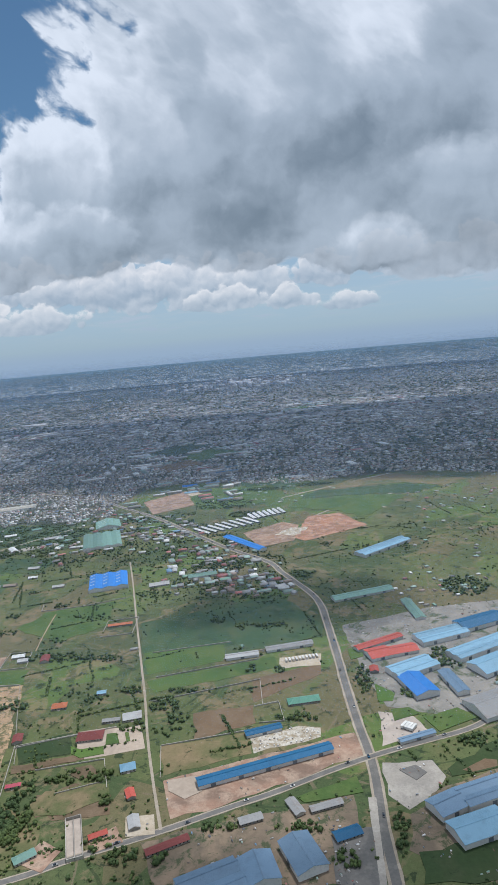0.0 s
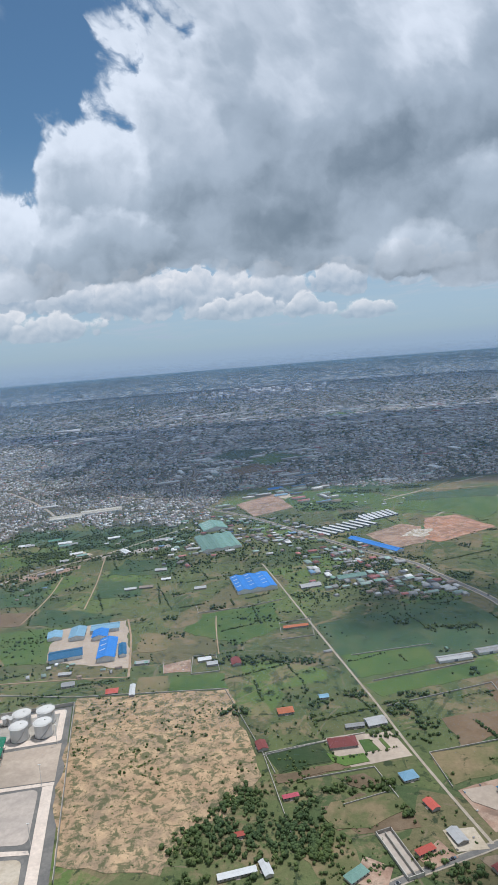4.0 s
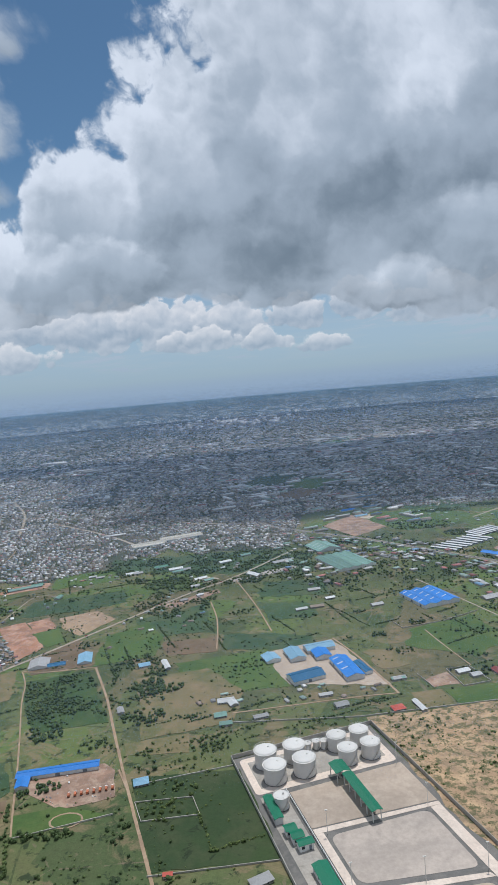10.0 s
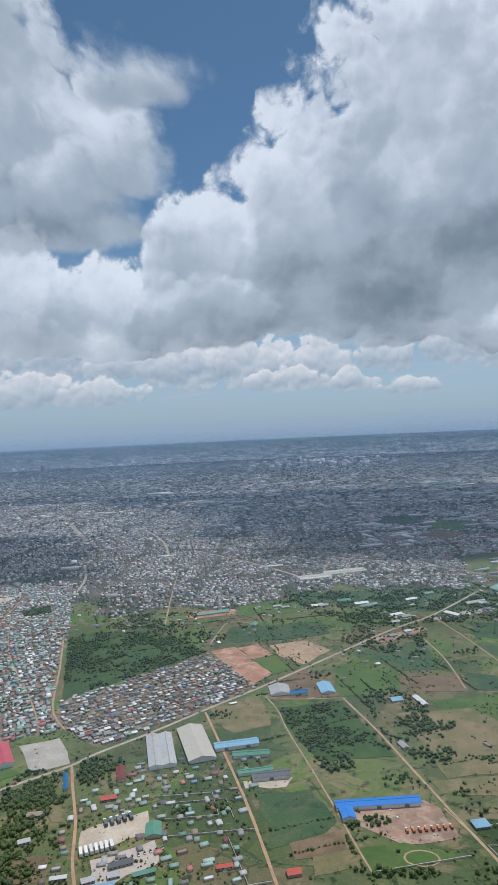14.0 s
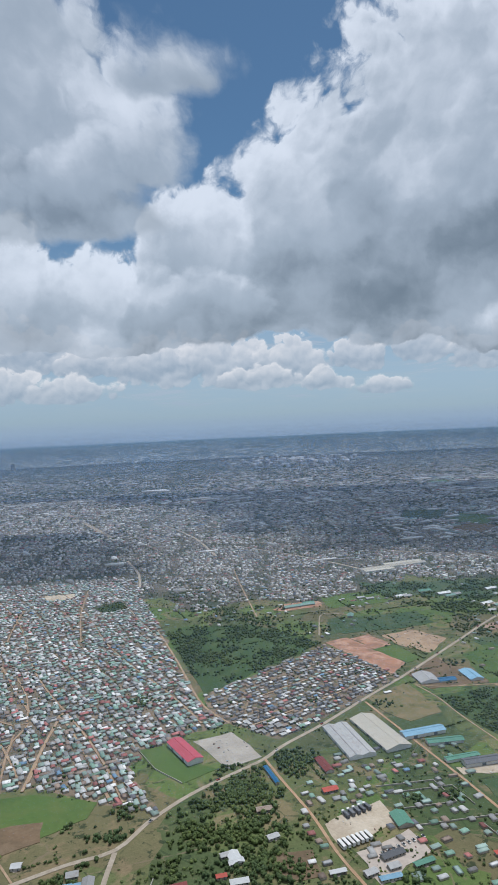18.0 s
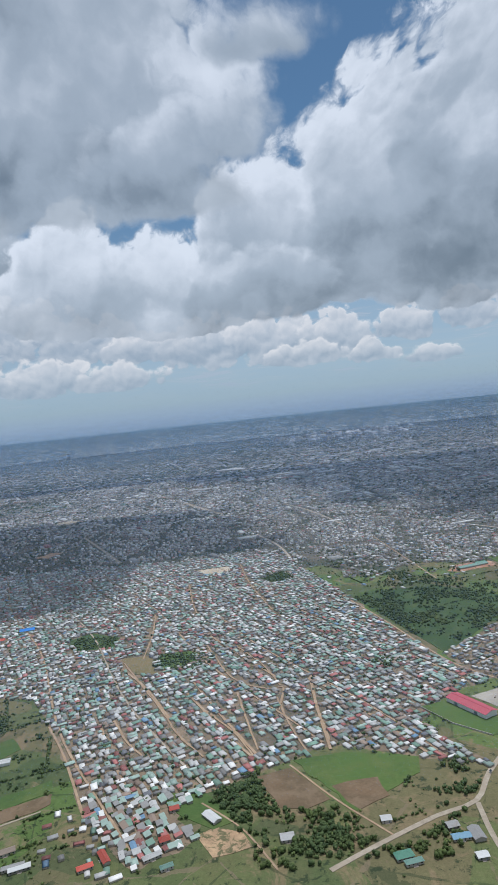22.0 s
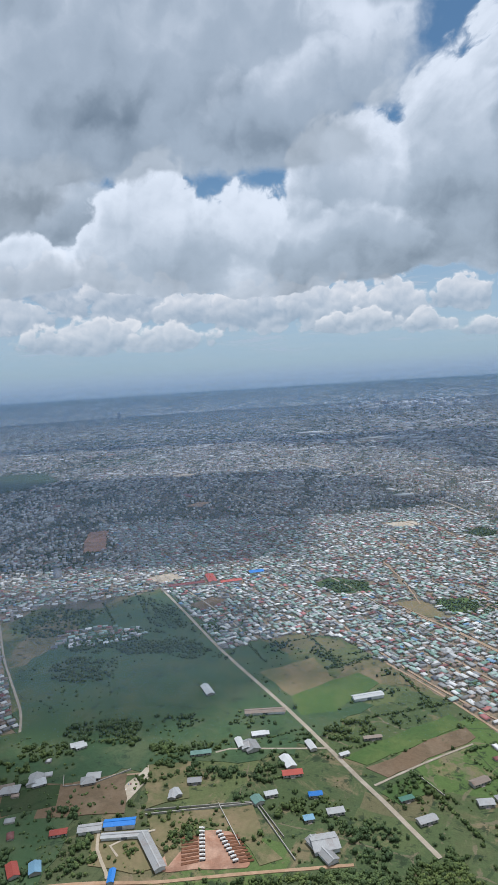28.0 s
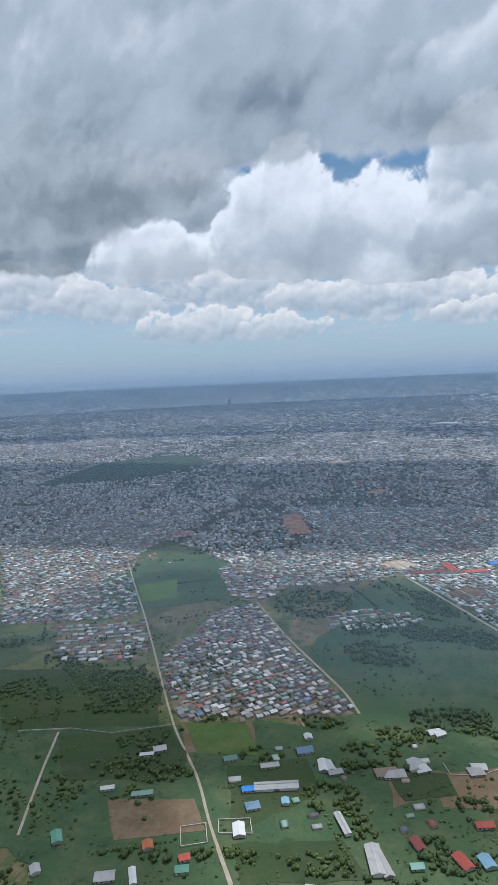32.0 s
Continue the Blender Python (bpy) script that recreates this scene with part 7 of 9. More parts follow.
# ---- parked vehicles and stacked poles ----
vehicle(-676.4, 316.6, 113.6, 6.5, 1.7, 2, "white", "bus", "white bus parked in a sandy yard")
vehicle(-674, 317.7, 115.6, 6.5, 1.7, 2, "white", "bus", "white bus parked in a sandy yard")
vehicle(-671.6, 318.8, 117.6, 6.5, 1.7, 2, "white", "bus", "white bus parked in a sandy yard")
vehicle(-669.3, 320, 114.6, 6.5, 1.7, 2, "white", "bus", "white bus parked in a sandy yard")
vehicle(-666.9, 321.1, 116.6, 6.5, 1.7, 2, "white", "bus", "white bus parked in a sandy yard")
vehicle(-664.6, 322.2, 113.6, 6.5, 1.7, 2, "white", "bus", "white bus parked in a sandy yard")
vehicle(-662.2, 323.4, 115.6, 6.5, 1.7, 2, "white", "bus", "white bus parked in a sandy yard")
vehicle(-671.4, 341.7, 116.6, 6.5, 1.7, 2, "darkroof", "lorry", "long lorry parked in a sandy yard")
vehicle(-668.4, 343.4, 118.6, 6.5, 1.7, 2, "darkroof", "lorry", "long lorry parked in a sandy yard")
vehicle(-665.3, 345, 120.6, 6.5, 1.7, 2, "darkroof", "lorry", "long lorry parked in a sandy yard")
vehicle(-662.3, 346.7, 117.6, 6.5, 1.7, 2, "darkroof", "lorry", "long lorry parked in a sandy yard")
vehicle(-659.2, 348.4, 119.6, 6.5, 1.7, 2, "darkroof", "lorry", "long lorry parked in a sandy yard")
vehicle(26.9, 351.5, 58.4, 6.5, 1.7, 2, "white", "lorry", "white lorry parked on a paved lot")
vehicle(28.6, 350.6, 60.4, 6.5, 1.7, 2, "white", "lorry", "white lorry parked on a paved lot")
vehicle(30.2, 349.7, 62.4, 6.5, 1.7, 2, "white", "lorry", "white lorry parked on a paved lot")
vehicle(31.8, 348.8, 59.4, 6.5, 1.7, 2, "white", "lorry", "white lorry parked on a paved lot")
vehicle(-46.7, 431.8, 103.3, 4.5, 1.3, 1.6, "steel", "lorry", "pale lorry in a vehicle yard")
vehicle(-44.3, 432.5, 105.3, 4.5, 1.3, 1.6, "steel", "lorry", "pale lorry in a vehicle yard")
vehicle(-41.9, 433.1, 107.3, 4.5, 1.3, 1.6, "steel", "lorry", "pale lorry in a vehicle yard")
vehicle(-39.5, 433.8, 104.3, 4.5, 1.3, 1.6, "steel", "lorry", "pale lorry in a vehicle yard")
vehicle(-37.1, 434.5, 106.3, 4.5, 1.3, 1.6, "steel", "lorry", "pale lorry in a vehicle yard")
vehicle(-34.8, 435.1, 103.3, 4.5, 1.3, 1.6, "steel", "lorry", "pale lorry in a vehicle yard")
vehicle(-32.4, 435.8, 105.3, 4.5, 1.3, 1.6, "steel", "lorry", "pale lorry in a vehicle yard")
vehicle(-30, 436.4, 107.3, 4.5, 1.3, 1.6, "steel", "lorry", "pale lorry in a vehicle yard")
vehicle(-27.6, 437.1, 104.3, 4.5, 1.3, 1.6, "steel", "lorry", "pale lorry in a vehicle yard")
vehicle(-25.2, 437.7, 106.3, 4.5, 1.3, 1.6, "steel", "lorry", "pale lorry in a vehicle yard")
vehicle(-745, 273, 94.3, 6, 1.6, 1.8, "redroof", "lorry", "lorry parked on a sandy lot")
vehicle(-742.1, 273.3, 96.3, 6, 1.6, 1.8, "redroof", "lorry", "lorry parked on a sandy lot")
vehicle(-739.3, 273.6, 98.3, 6, 1.6, 1.8, "redroof", "lorry", "lorry parked on a sandy lot")
vehicle(-736.4, 273.9, 95.3, 6, 1.6, 1.8, "redroof", "lorry", "lorry parked on a sandy lot")
vehicle(-733.6, 274.2, 97.3, 6, 1.6, 1.8, "redroof", "lorry", "lorry parked on a sandy lot")
vehicle(-730.7, 274.5, 94.3, 6, 1.6, 1.8, "redroof", "lorry", "lorry parked on a sandy lot")
vehicle(-657, 310.4, 116.7, 2.6, 1.1, 0.95, "white", "car", "small white car parked in a yard")
vehicle(-654.3, 311.9, 118.7, 2.6, 1.1, 0.95, "white", "car", "small white car parked in a yard")
vehicle(-651.5, 313.4, 120.7, 2.6, 1.1, 0.95, "white", "car", "small white car parked in a yard")
vehicle(-648.8, 314.9, 117.7, 2.6, 1.1, 0.95, "white", "car", "small white car parked in a yard")
vehicle(-646.1, 316.4, 119.7, 2.6, 1.1, 0.95, "white", "car", "small white car parked in a yard")
vehicle(-643.3, 317.9, 116.7, 2.6, 1.1, 0.95, "white", "car", "small white car parked in a yard")
vehicle(-640.6, 319.4, 118.7, 2.6, 1.1, 0.95, "white", "car", "small white car parked in a yard")
vehicle(-637.9, 320.9, 120.7, 2.6, 1.1, 0.95, "white", "car", "small white car parked in a yard")
vehicle(-635.1, 322.4, 117.7, 2.6, 1.1, 0.95, "white", "car", "small white car parked in a yard")
vehicle(-1143.7, 266.7, 8.4, 2.4, 0.9, 1.1, "steel", "lorry", "pale lorry beside stacked poles")
vehicle(-1143.3, 264.5, 10.4, 2.4, 0.9, 1.1, "steel", "lorry", "pale lorry beside stacked poles")
vehicle(-1142.9, 262.2, 12.4, 2.4, 0.9, 1.1, "steel", "lorry", "pale lorry beside stacked poles")
vehicle(-1142.4, 260, 9.4, 2.4, 0.9, 1.1, "steel", "lorry", "pale lorry beside stacked poles")
vehicle(-1142, 257.7, 11.4, 2.4, 0.9, 1.1, "steel", "lorry", "pale lorry beside stacked poles")
vehicle(-1141.6, 255.4, 8.4, 2.4, 0.9, 1.1, "steel", "lorry", "pale lorry beside stacked poles")
vehicle(-1141.2, 253.2, 10.4, 2.4, 0.9, 1.1, "steel", "lorry", "pale lorry beside stacked poles")
vehicle(-1140.8, 250.9, 12.4, 2.4, 0.9, 1.1, "steel", "lorry", "pale lorry beside stacked poles")
vehicle(-1140.4, 248.6, 9.4, 2.4, 0.9, 1.1, "steel", "lorry", "pale lorry beside stacked poles")
vehicle(-1135.9, 264.5, 26.8, 2.4, 0.9, 1.1, "steel", "lorry", "pale lorry beside stacked poles")
vehicle(-1134.8, 262.5, 28.8, 2.4, 0.9, 1.1, "steel", "lorry", "pale lorry beside stacked poles")
vehicle(-1133.7, 260.4, 30.8, 2.4, 0.9, 1.1, "steel", "lorry", "pale lorry beside stacked poles")
vehicle(-1132.5, 258.4, 27.8, 2.4, 0.9, 1.1, "steel", "lorry", "pale lorry beside stacked poles")
vehicle(-1131.4, 256.3, 29.8, 2.4, 0.9, 1.1, "steel", "lorry", "pale lorry beside stacked poles")
vehicle(-1130.3, 254.3, 26.8, 2.4, 0.9, 1.1, "steel", "lorry", "pale lorry beside stacked poles")
vehicle(-1129.1, 252.2, 28.8, 2.4, 0.9, 1.1, "steel", "lorry", "pale lorry beside stacked poles")
vehicle(-1128, 250.2, 30.8, 2.4, 0.9, 1.1, "steel", "lorry", "pale lorry beside stacked poles")
vehicle(-1126.9, 248.1, 27.8, 2.4, 0.9, 1.1, "steel", "lorry", "pale lorry beside stacked poles")
vehicle(-509.2, 338.7, 97.5, 3.6, 1.3, 1.5, "tile", "lorry", "orange lorry in a builder yard")
vehicle(-505.8, 339.3, 99.5, 3.6, 1.3, 1.5, "tile", "lorry", "orange lorry in a builder yard")
vehicle(-502.5, 339.8, 101.5, 3.6, 1.3, 1.5, "tile", "lorry", "orange lorry in a builder yard")
vehicle(-499.2, 340.4, 98.5, 3.6, 1.3, 1.5, "tile", "lorry", "orange lorry in a builder yard")
vehicle(-495.8, 340.9, 100.5, 3.6, 1.3, 1.5, "tile", "lorry", "orange lorry in a builder yard")
vehicle(-492.5, 341.5, 97.5, 3.6, 1.3, 1.5, "tile", "lorry", "orange lorry in a builder yard")
vehicle(-489.2, 342.1, 99.5, 3.6, 1.3, 1.5, "tile", "lorry", "orange lorry in a builder yard")
vehicle(-485.8, 342.6, 101.5, 3.6, 1.3, 1.5, "tile", "lorry", "orange lorry in a builder yard")
pole_stack(-1148.1, 261.6, 8, 7)
pole_stack(-1147.7, 259.6, 13, 7)
pole_stack(-1147.3, 257.5, 9, 7)
pole_stack(-1146.9, 255.4, 14, 7)
pole_stack(-1146.5, 253.3, 10, 7)
pole_stack(-1146.1, 251.2, 15, 7)
pole_stack(-1145.8, 249.2, 11, 7)
pole_stack(-1145.4, 247.1, 16, 7)
pole_stack(-1130.6, 262.6, 8, 6)
pole_stack(-1129.6, 260.8, 13, 6)
pole_stack(-1128.6, 259, 9, 6)
pole_stack(-1127.6, 257.2, 14, 6)
pole_stack(-1126.6, 255.5, 10, 6)
pole_stack(-1125.5, 253.7, 15, 6)
pole_stack(-1124.5, 251.9, 11, 6)
pole_stack(-1123.5, 250.1, 16, 6)
pole_stack(-1122.5, 248.4, 12, 6)

# plots, lawns and yards by the crossroads
patch("plot", [(-198, 335), (-173, 345), (-166, 327), (-192, 318)], "dark", "dark green cultivated plot by a large house", "plot")
patch("plot", [(-196, 316), (-161, 325), (-159, 320), (-193, 309)], "brown", "brown tilled strip by a wall", "plot")
patch("lawn", [(-150, 346), (-144, 347), (-139, 337), (-147, 335)], "lush", "small lawn in a paved yard", "lawn", z=0.09, wobble=0.2)
patch("lawn", [(-168, 334), (-161, 331), (-148, 334), (-145, 327), (-158, 323), (-165, 327)], "bright", "small lawn before a large house", "lawn", z=0.09, wobble=0.2)
patch("lawn", [(-139, 347), (-137, 348), (-133, 339), (-135, 338)], "lush", "small lawn in a paved yard", "lawn", z=0.09, wobble=0.2)
patch("field", [(-170, 285), (-166, 295), (-145, 302), (-133, 301), (-129, 291), (-139, 285), (-148, 278), (-164, 277)], "dry", "mown tan field among plots", "field", wobble=2.5)
patch("plot", [(-159, 314), (-149, 317), (-140, 309), (-151, 305), (-157, 308)], "brown", "bare brown plot", "plot", wobble=2.5)
patch("yard", [(-129, 260), (-119, 271), (-112, 261), (-124, 254)], "pink", "pinkish earth yard of a red-roofed house", "yard", wobble=0.8)
patch("yard", [(-158, 247), (-152, 261), (-140, 255), (-144, 242)], "pink", "pinkish earth yard of a teal-roofed house", "yard", wobble=0.8)
patch("yard", [(-116, 277), (-102, 279), (-98, 266), (-112, 264)], "sand", "sandy yard of a grey-roofed house", "yard", wobble=0.8)
patch("lot", [(-102, 304), (-87, 308), (-81, 296), (-89, 290), (-99, 296)], "tanlot", "pale paved apron before a long warehouse", "lot", z=0.09, wobble=0.6)
patch("lot", [(20, 313), (29, 317), (34, 311), (28, 305)], "asphalt", "dark surfaced patch in a gravel lot", "lot", z=0.09, wobble=1.0)
patch("lawn", [(-32, 292), (-2, 308), (1, 296), (-16, 291), (-28, 288)], "lush", "green verge beside the road", "lawn", z=0.09, wobble=0.8)
patch("pavement", [(3, 292), (7, 292), (8, 240), (5, 240)], "gravel", "pale gravel frontage beside the road", "pavement", z=0.09, wobble=0.2)
patch("field", [(23, 258), (58, 267), (53, 244), (23, 241)], "dark", "dark rough field beside works", "field")
patch("field", [(45, 314), (76, 339), (70, 315), (46, 308)], "dark", "dark rough field beside works", "field")
patch("field", [(52, 313), (65, 322), (71, 321), (70, 316), (56, 311)], "brown", "bare brown ground beside works", "field")
patch("yard", [(-15, 266), (9, 273), (8, 240), (-13, 240)], "asphalt", "dark surfaced works yard", "yard")

# plots and tracks at the western end
patch("plot", [(-1317, 208), (-1301, 203), (-1295, 192), (-1306, 188), (-1315, 199)], "brown", "bare brown plot", "plot", wobble=2.5)
patch("plot", [(-1333, 200), (-1323, 210), (-1316, 205), (-1307, 181), (-1313, 172), (-1325, 171)], "dry", "pale mown plot", "plot", wobble=2.5)
patch("plot", [(-1370, 254), (-1331, 261), (-1320, 242), (-1356, 230)], "brown", "dark tilled plot", "plot", wobble=1.5)
patch("plot", [(-1356, 322), (-1323, 328), (-1309, 298), (-1340, 295)], "lush", "green plot beside the housing", "plot", wobble=1.5)
patch("plot", [(-1307, 236), (-1263, 246), (-1252, 226), (-1298, 215)], "dark", "dark green plot", "plot")
patch("plot", [(-1298, 211), (-1277, 215), (-1273, 204), (-1289, 192)], "lush", "bright green plot by a track", "plot")
patch("yard", [(-1290, 194), (-1276, 194), (-1274, 184), (-1284, 183)], "sand", "sandy yard beside a track", "yard")
strip("track", [(-1312, 233), (-1302, 215), (-1294, 199), (-1282, 175)], 2.4, "paleroad", "narrow tan dirt track between plots", "road", ragged=0.1)
strip("track", [(-1301, 213), (-1283, 216), (-1249, 222)], 1.8, "paleroad", "narrow tan dirt track between plots", "road", ragged=0.1)
patch("plot", [(-1219, 298), (-1188, 307), (-1181, 277), (-1217, 274)], "brown", "dark tilled plot", "plot", wobble=1.0)
patch("plot", [(-1179, 314), (-1157, 317), (-1153, 288), (-1172, 280)], "dry", "dry grass plot", "plot", wobble=1.5)
patch("plot", [(-1245, 291), (-1219, 298), (-1215, 282), (-1238, 274)], "dark", "dark green plot", "plot")
patch("court", [(-1191, 265), (-1171, 266), (-1157, 245), (-1167, 241), (-1187, 245)], "dry", "dusty schoolyard with worn paths", "yard", wobble=1.0)
strip("path", [(-1189, 266), (-1186, 254), (-1178, 241), (-1177, 238)], 2.0, "sand", "pale worn path in a yard", "path", ragged=0.1)
strip("path", [(-1176, 250), (-1181, 256), (-1173, 263), (-1164, 266)], 1.6, "sand", "pale worn path in a yard", "path", ragged=0.1)

# lawns between the works
patch("lawn", [(13, 399), (25, 387), (23, 378), (14, 378)], "bright", "mown green lawn between works buildings", "lawn", z=0.09, wobble=0.3)
patch("lawn", [(39, 360), (60, 370), (70, 360), (46, 346)], "lush", "mown green lawn between works buildings", "lawn", z=0.09, wobble=0.3)
patch("lawn", [(21, 369), (32, 371), (38, 364), (22, 357)], "lush", "mown green lawn between works buildings", "lawn", z=0.09, wobble=0.3)
patch("lawn", [(-3, 448), (6, 451), (8, 436), (-1, 432)], "lush", "mown green lawn between works buildings", "lawn", z=0.09, wobble=0.3)

# groves and clumps of trees
grove(-30, 271, 10.9, 4.2)
grove(-92, 252, 3.9, 3.9)
grove(63, 431, 12.3, 15.2)
grove(6, 405, 4.3, 18.7)
grove(35, 385, 8.5, 5.5)
grove(59, 339, 9.9, 6.1)
grove(-121, 376, 9.9, 10.3)
grove(-175, 275, 9.9, 23)
grove(-140, 307, 10.5, 4.9)
grove(-71, 421, 4, 4)
grove(-222, 445, 34.3, 6.7)
grove(-226, 377, 10, 5.1)
grove(-115, 253, 13.1, 5.8)
grove(16, 269, 2.9, 15)
grove(-68, 271, 8.9, 3)
grove(-8, 253, 6, 4.7)
grove(-47, 606, 18.3, 10.4)
grove(102, 561, 19.3, 22.6)
grove(-72, 492, 22.9, 4.4)
grove(-127, 642, 30.3, 18.1)
grove(-106, 394, 16.2, 3.6)
grove(-181, 298, 8.8, 3.2)
grove(-132, 288, 4.1, 5.9)
grove(-162, 304, 8.9, 3.3)
grove(-150, 396, 8.4, 5.3)
grove(-221, 267, 22.6, 11.7)
grove(-175, 269, 18, 11.1)
grove(-109, 503, 6.9, 6.5)
grove(-50, 420, 4.2, 4.6)
grove(-34, 362, 14.3, 3.5)
grove(-694, 403, 14.7, 13.3)
grove(-720, 326, 17.4, 27.6)
grove(-720, 360, 16.2, 15.7)
grove(-524, 347, 8.9, 4.5)
grove(-537, 344, 3.1, 3.7)
grove(-482, 419, 15.4, 10.9)
grove(-478, 460, 19.7, 9.1)
grove(-542, 407, 10.5, 10.5)
grove(-610, 357, 7.4, 5.1)
grove(-634, 354, 6.2, 4.4)
grove(-645, 293, 6.4, 4.4)
grove(-518, 307, 23.4, 2.9)
grove(-700, 658, 54.8, 23.8)
grove(-497, 715, 35.2, 22.2)
grove(-731, 378, 16.9, 20)
grove(-749, 326, 16.9, 11)
grove(-791, 350, 7, 8.3)
grove(-909, 333, 14.2, 10.1)
grove(-902, 347, 6.2, 13)
grove(-858, 310, 15.1, 10.2)
grove(-824, 342, 9.3, 8)
grove(-813, 297, 10, 3.6)
grove(-852, 289, 18, 7.3)
grove(-904, 297, 12.7, 3.8)
grove(-761, 286, 11.3, 3.9)
grove(-967, 529, 23.2, 20.1)
grove(-807, 495, 13.3, 9.8)
grove(-697, 393, 9.9, 13.4)
grove(-796, 328, 11, 5.1)
grove(-820, 286, 17.5, 5.6)
grove(-170, 905, 46, 30)
grove(-132, 842, 20, 16)
grove(-120, 985, 40, 14)
grove(-40, 1000, 30, 10)
grove(-1310, 517, 33, 32.5)
grove(-1214, 346, 21.5, 11.6)
grove(-1178, 387, 23.4, 11.2)
grove(-1259, 427, 18, 18)
grove(-1258, 296, 29.6, 5.8)
grove(-1282, 333, 14.4, 6.5)
grove(-1163, 329, 19.9, 4)
grove(-1074, 345, 13.2, 11.4)
grove(-1073, 252, 9.7, 3.8)
grove(-1108, 280, 7.3, 5.8)
grove(-1116, 307, 8.1, 8.7)
grove(-1145, 307, 14.4, 4.9)
grove(-1125, 288, 7.6, 4.9)
grove(-1198, 337, 9.3, 6)
grove(-1212, 461, 28.2, 12.7)
grove(-1093, 368, 14.2, 3.9)
grove(-1082, 267, 6.9, 3.1)
grove(-1259, 258, 11.2, 11.7)
grove(-1229, 247, 7, 7.6)
grove(-1195, 260, 5.4, 6.6)
grove(-1172, 329, 8.9, 6.5)
grove(-1407, 353, 24.4, 28.8)
grove(-1237, 326, 17.7, 8.9)
grove(-1314, 299, 17.5, 6.5)
grove(-1255, 308, 14.7, 8.1)
grove(-1270, 272, 13.4, 11.3)
grove(-1307, 229, 14, 6)
grove(-1271, 231, 13.6, 6.2)
grove(-1244, 223, 11.1, 7.8)
grove(-1337, 225, 18.2, 3.7)
grove(-1221, 240, 11.5, 5.7)
grove(-1209, 276, 8.6, 4.3)
grove(-1205, 350, 13.2, 7.6)
grove(-1175, 369, 16.2, 12)
grove(-1245, 207, 15.6, 14.1)
grove(-1270, 206, 10.6, 5.9)
grove(-1303, 188, 10.3, 5.5)
grove(-1228, 216, 12.4, 7.2)
grove(-1359, 277, 21.9, 8.9)
grove(-1249, 415, 19, 9.2)
grove(-1190, 252, 7.8, 7.6)


# ---- fuel depot ----
DEPOT = at(-417.5, 359.2, 16.9)                  # u runs along the far wall, v (here -y) towards the flight line


def on_depot(u, v, z=0.0):
    p = DEPOT @ Vector((u, -v, z))
    return p.x, p.y


def depot_patch(name, corners, mat, label, z, category="apron", rounded=0.0):
    pts = []
    n = len(corners)
    for i, c in enumerate(corners):
        a, b = Vector(corners[i - 1]), Vector(corners[(i + 1) % n])
        c = Vector(c)
        if rounded:
            p, q = c + (a - c).normalized() * rounded, c + (b - c).normalized() * rounded
            pts += [(p * (1 - t) ** 2 + c * 2 * t * (1 - t) + q * t * t) for t in (0, 0.25, 0.5, 0.75, 1)]
        else:
            pts.append(c)
    vs = [(x, -y, z) for x, y in pts] + [(x, -y, -0.05) for x, y in pts]
    k = len(pts)
    ob = link_mesh(name, vs, [list(range(k))[::-1]] + [(i, (i + 1) % k, (i + 1) % k + k, i + k) for i in range(k)], [mat])
    ob.matrix_basis = DEPOT
    return tagged(ob, label, category, kind="structure")


take_poly([on_depot(*c) for c in ((-3, -4), (90, -4), (96, 150), (-3, 150))])
depot_patch("depot_ground", [(-1, -2), (87, -2), (90, 150), (-1, 150)], "asphalt", "dark asphalt lanes inside a fuel depot", 0.10, "pavement")
depot_patch("tank_farm_kerb", [(1.5, 0.5), (84, 0.5), (84, 37.5), (1.5, 35.5)], "paving", "pale paved band round the storage tanks", 0.22, "pavement", 3.0)
depot_patch("tank_pad", [(5.5, 5), (80, 5), (80, 31), (5.5, 31)], "gravel", "grey bunded pad under the storage tanks", 0.30, "pavement")
depot_patch("apron_upper", [(18.5, 40), (84.5, 40), (84.5, 76), (18.5, 70.5)], "tanlot", "wide concrete apron at the loading canopy", 0.20)
depot_patch("kerb_strip", [(18.5, 71.5), (84.5, 77), (84.5, 79.5), (18.5, 75)], "paving", "pale kerb strip between the aprons", 0.26, "pavement")
depot_patch("kerb_side", [(78.5, 79.5), (84.2, 79.5), (85, 150), (79.5, 150)], "paving", "pale kerb strip beside the apron", 0.26, "pavement")
depot_patch("kerb_inner", [(18.5, 75), (22.5, 75.5), (22.5, 150), (18.8, 150)], "paving", "pale kerb strip beside the apron", 0.26, "pavement")
depot_patch("apron_lower", [(24.3, 78.6), (76.7, 80.5), (77, 122), (24.3, 111)], "concrete", "wide concrete apron with rounded corners", 0.20, "apron", 5.0)
depot_patch("kerb_south", [(22.5, 114), (78, 126), (79, 129), (22.5, 118)], "paving", "pale kerb strip between the aprons", 0.26, "pavement")
depot_patch("apron_south", [(26, 121), (76, 131), (77, 150), (26, 150)], "sand", "sandy unpaved lot in the depot", 0.20, "lot", 4.0)
depot_patch("service_strip", [(2.5, 38.5), (15.5, 38.5), (16, 150), (4.5, 150)], "gravel", "grey yard strip with depot offices", 0.20, "yard")


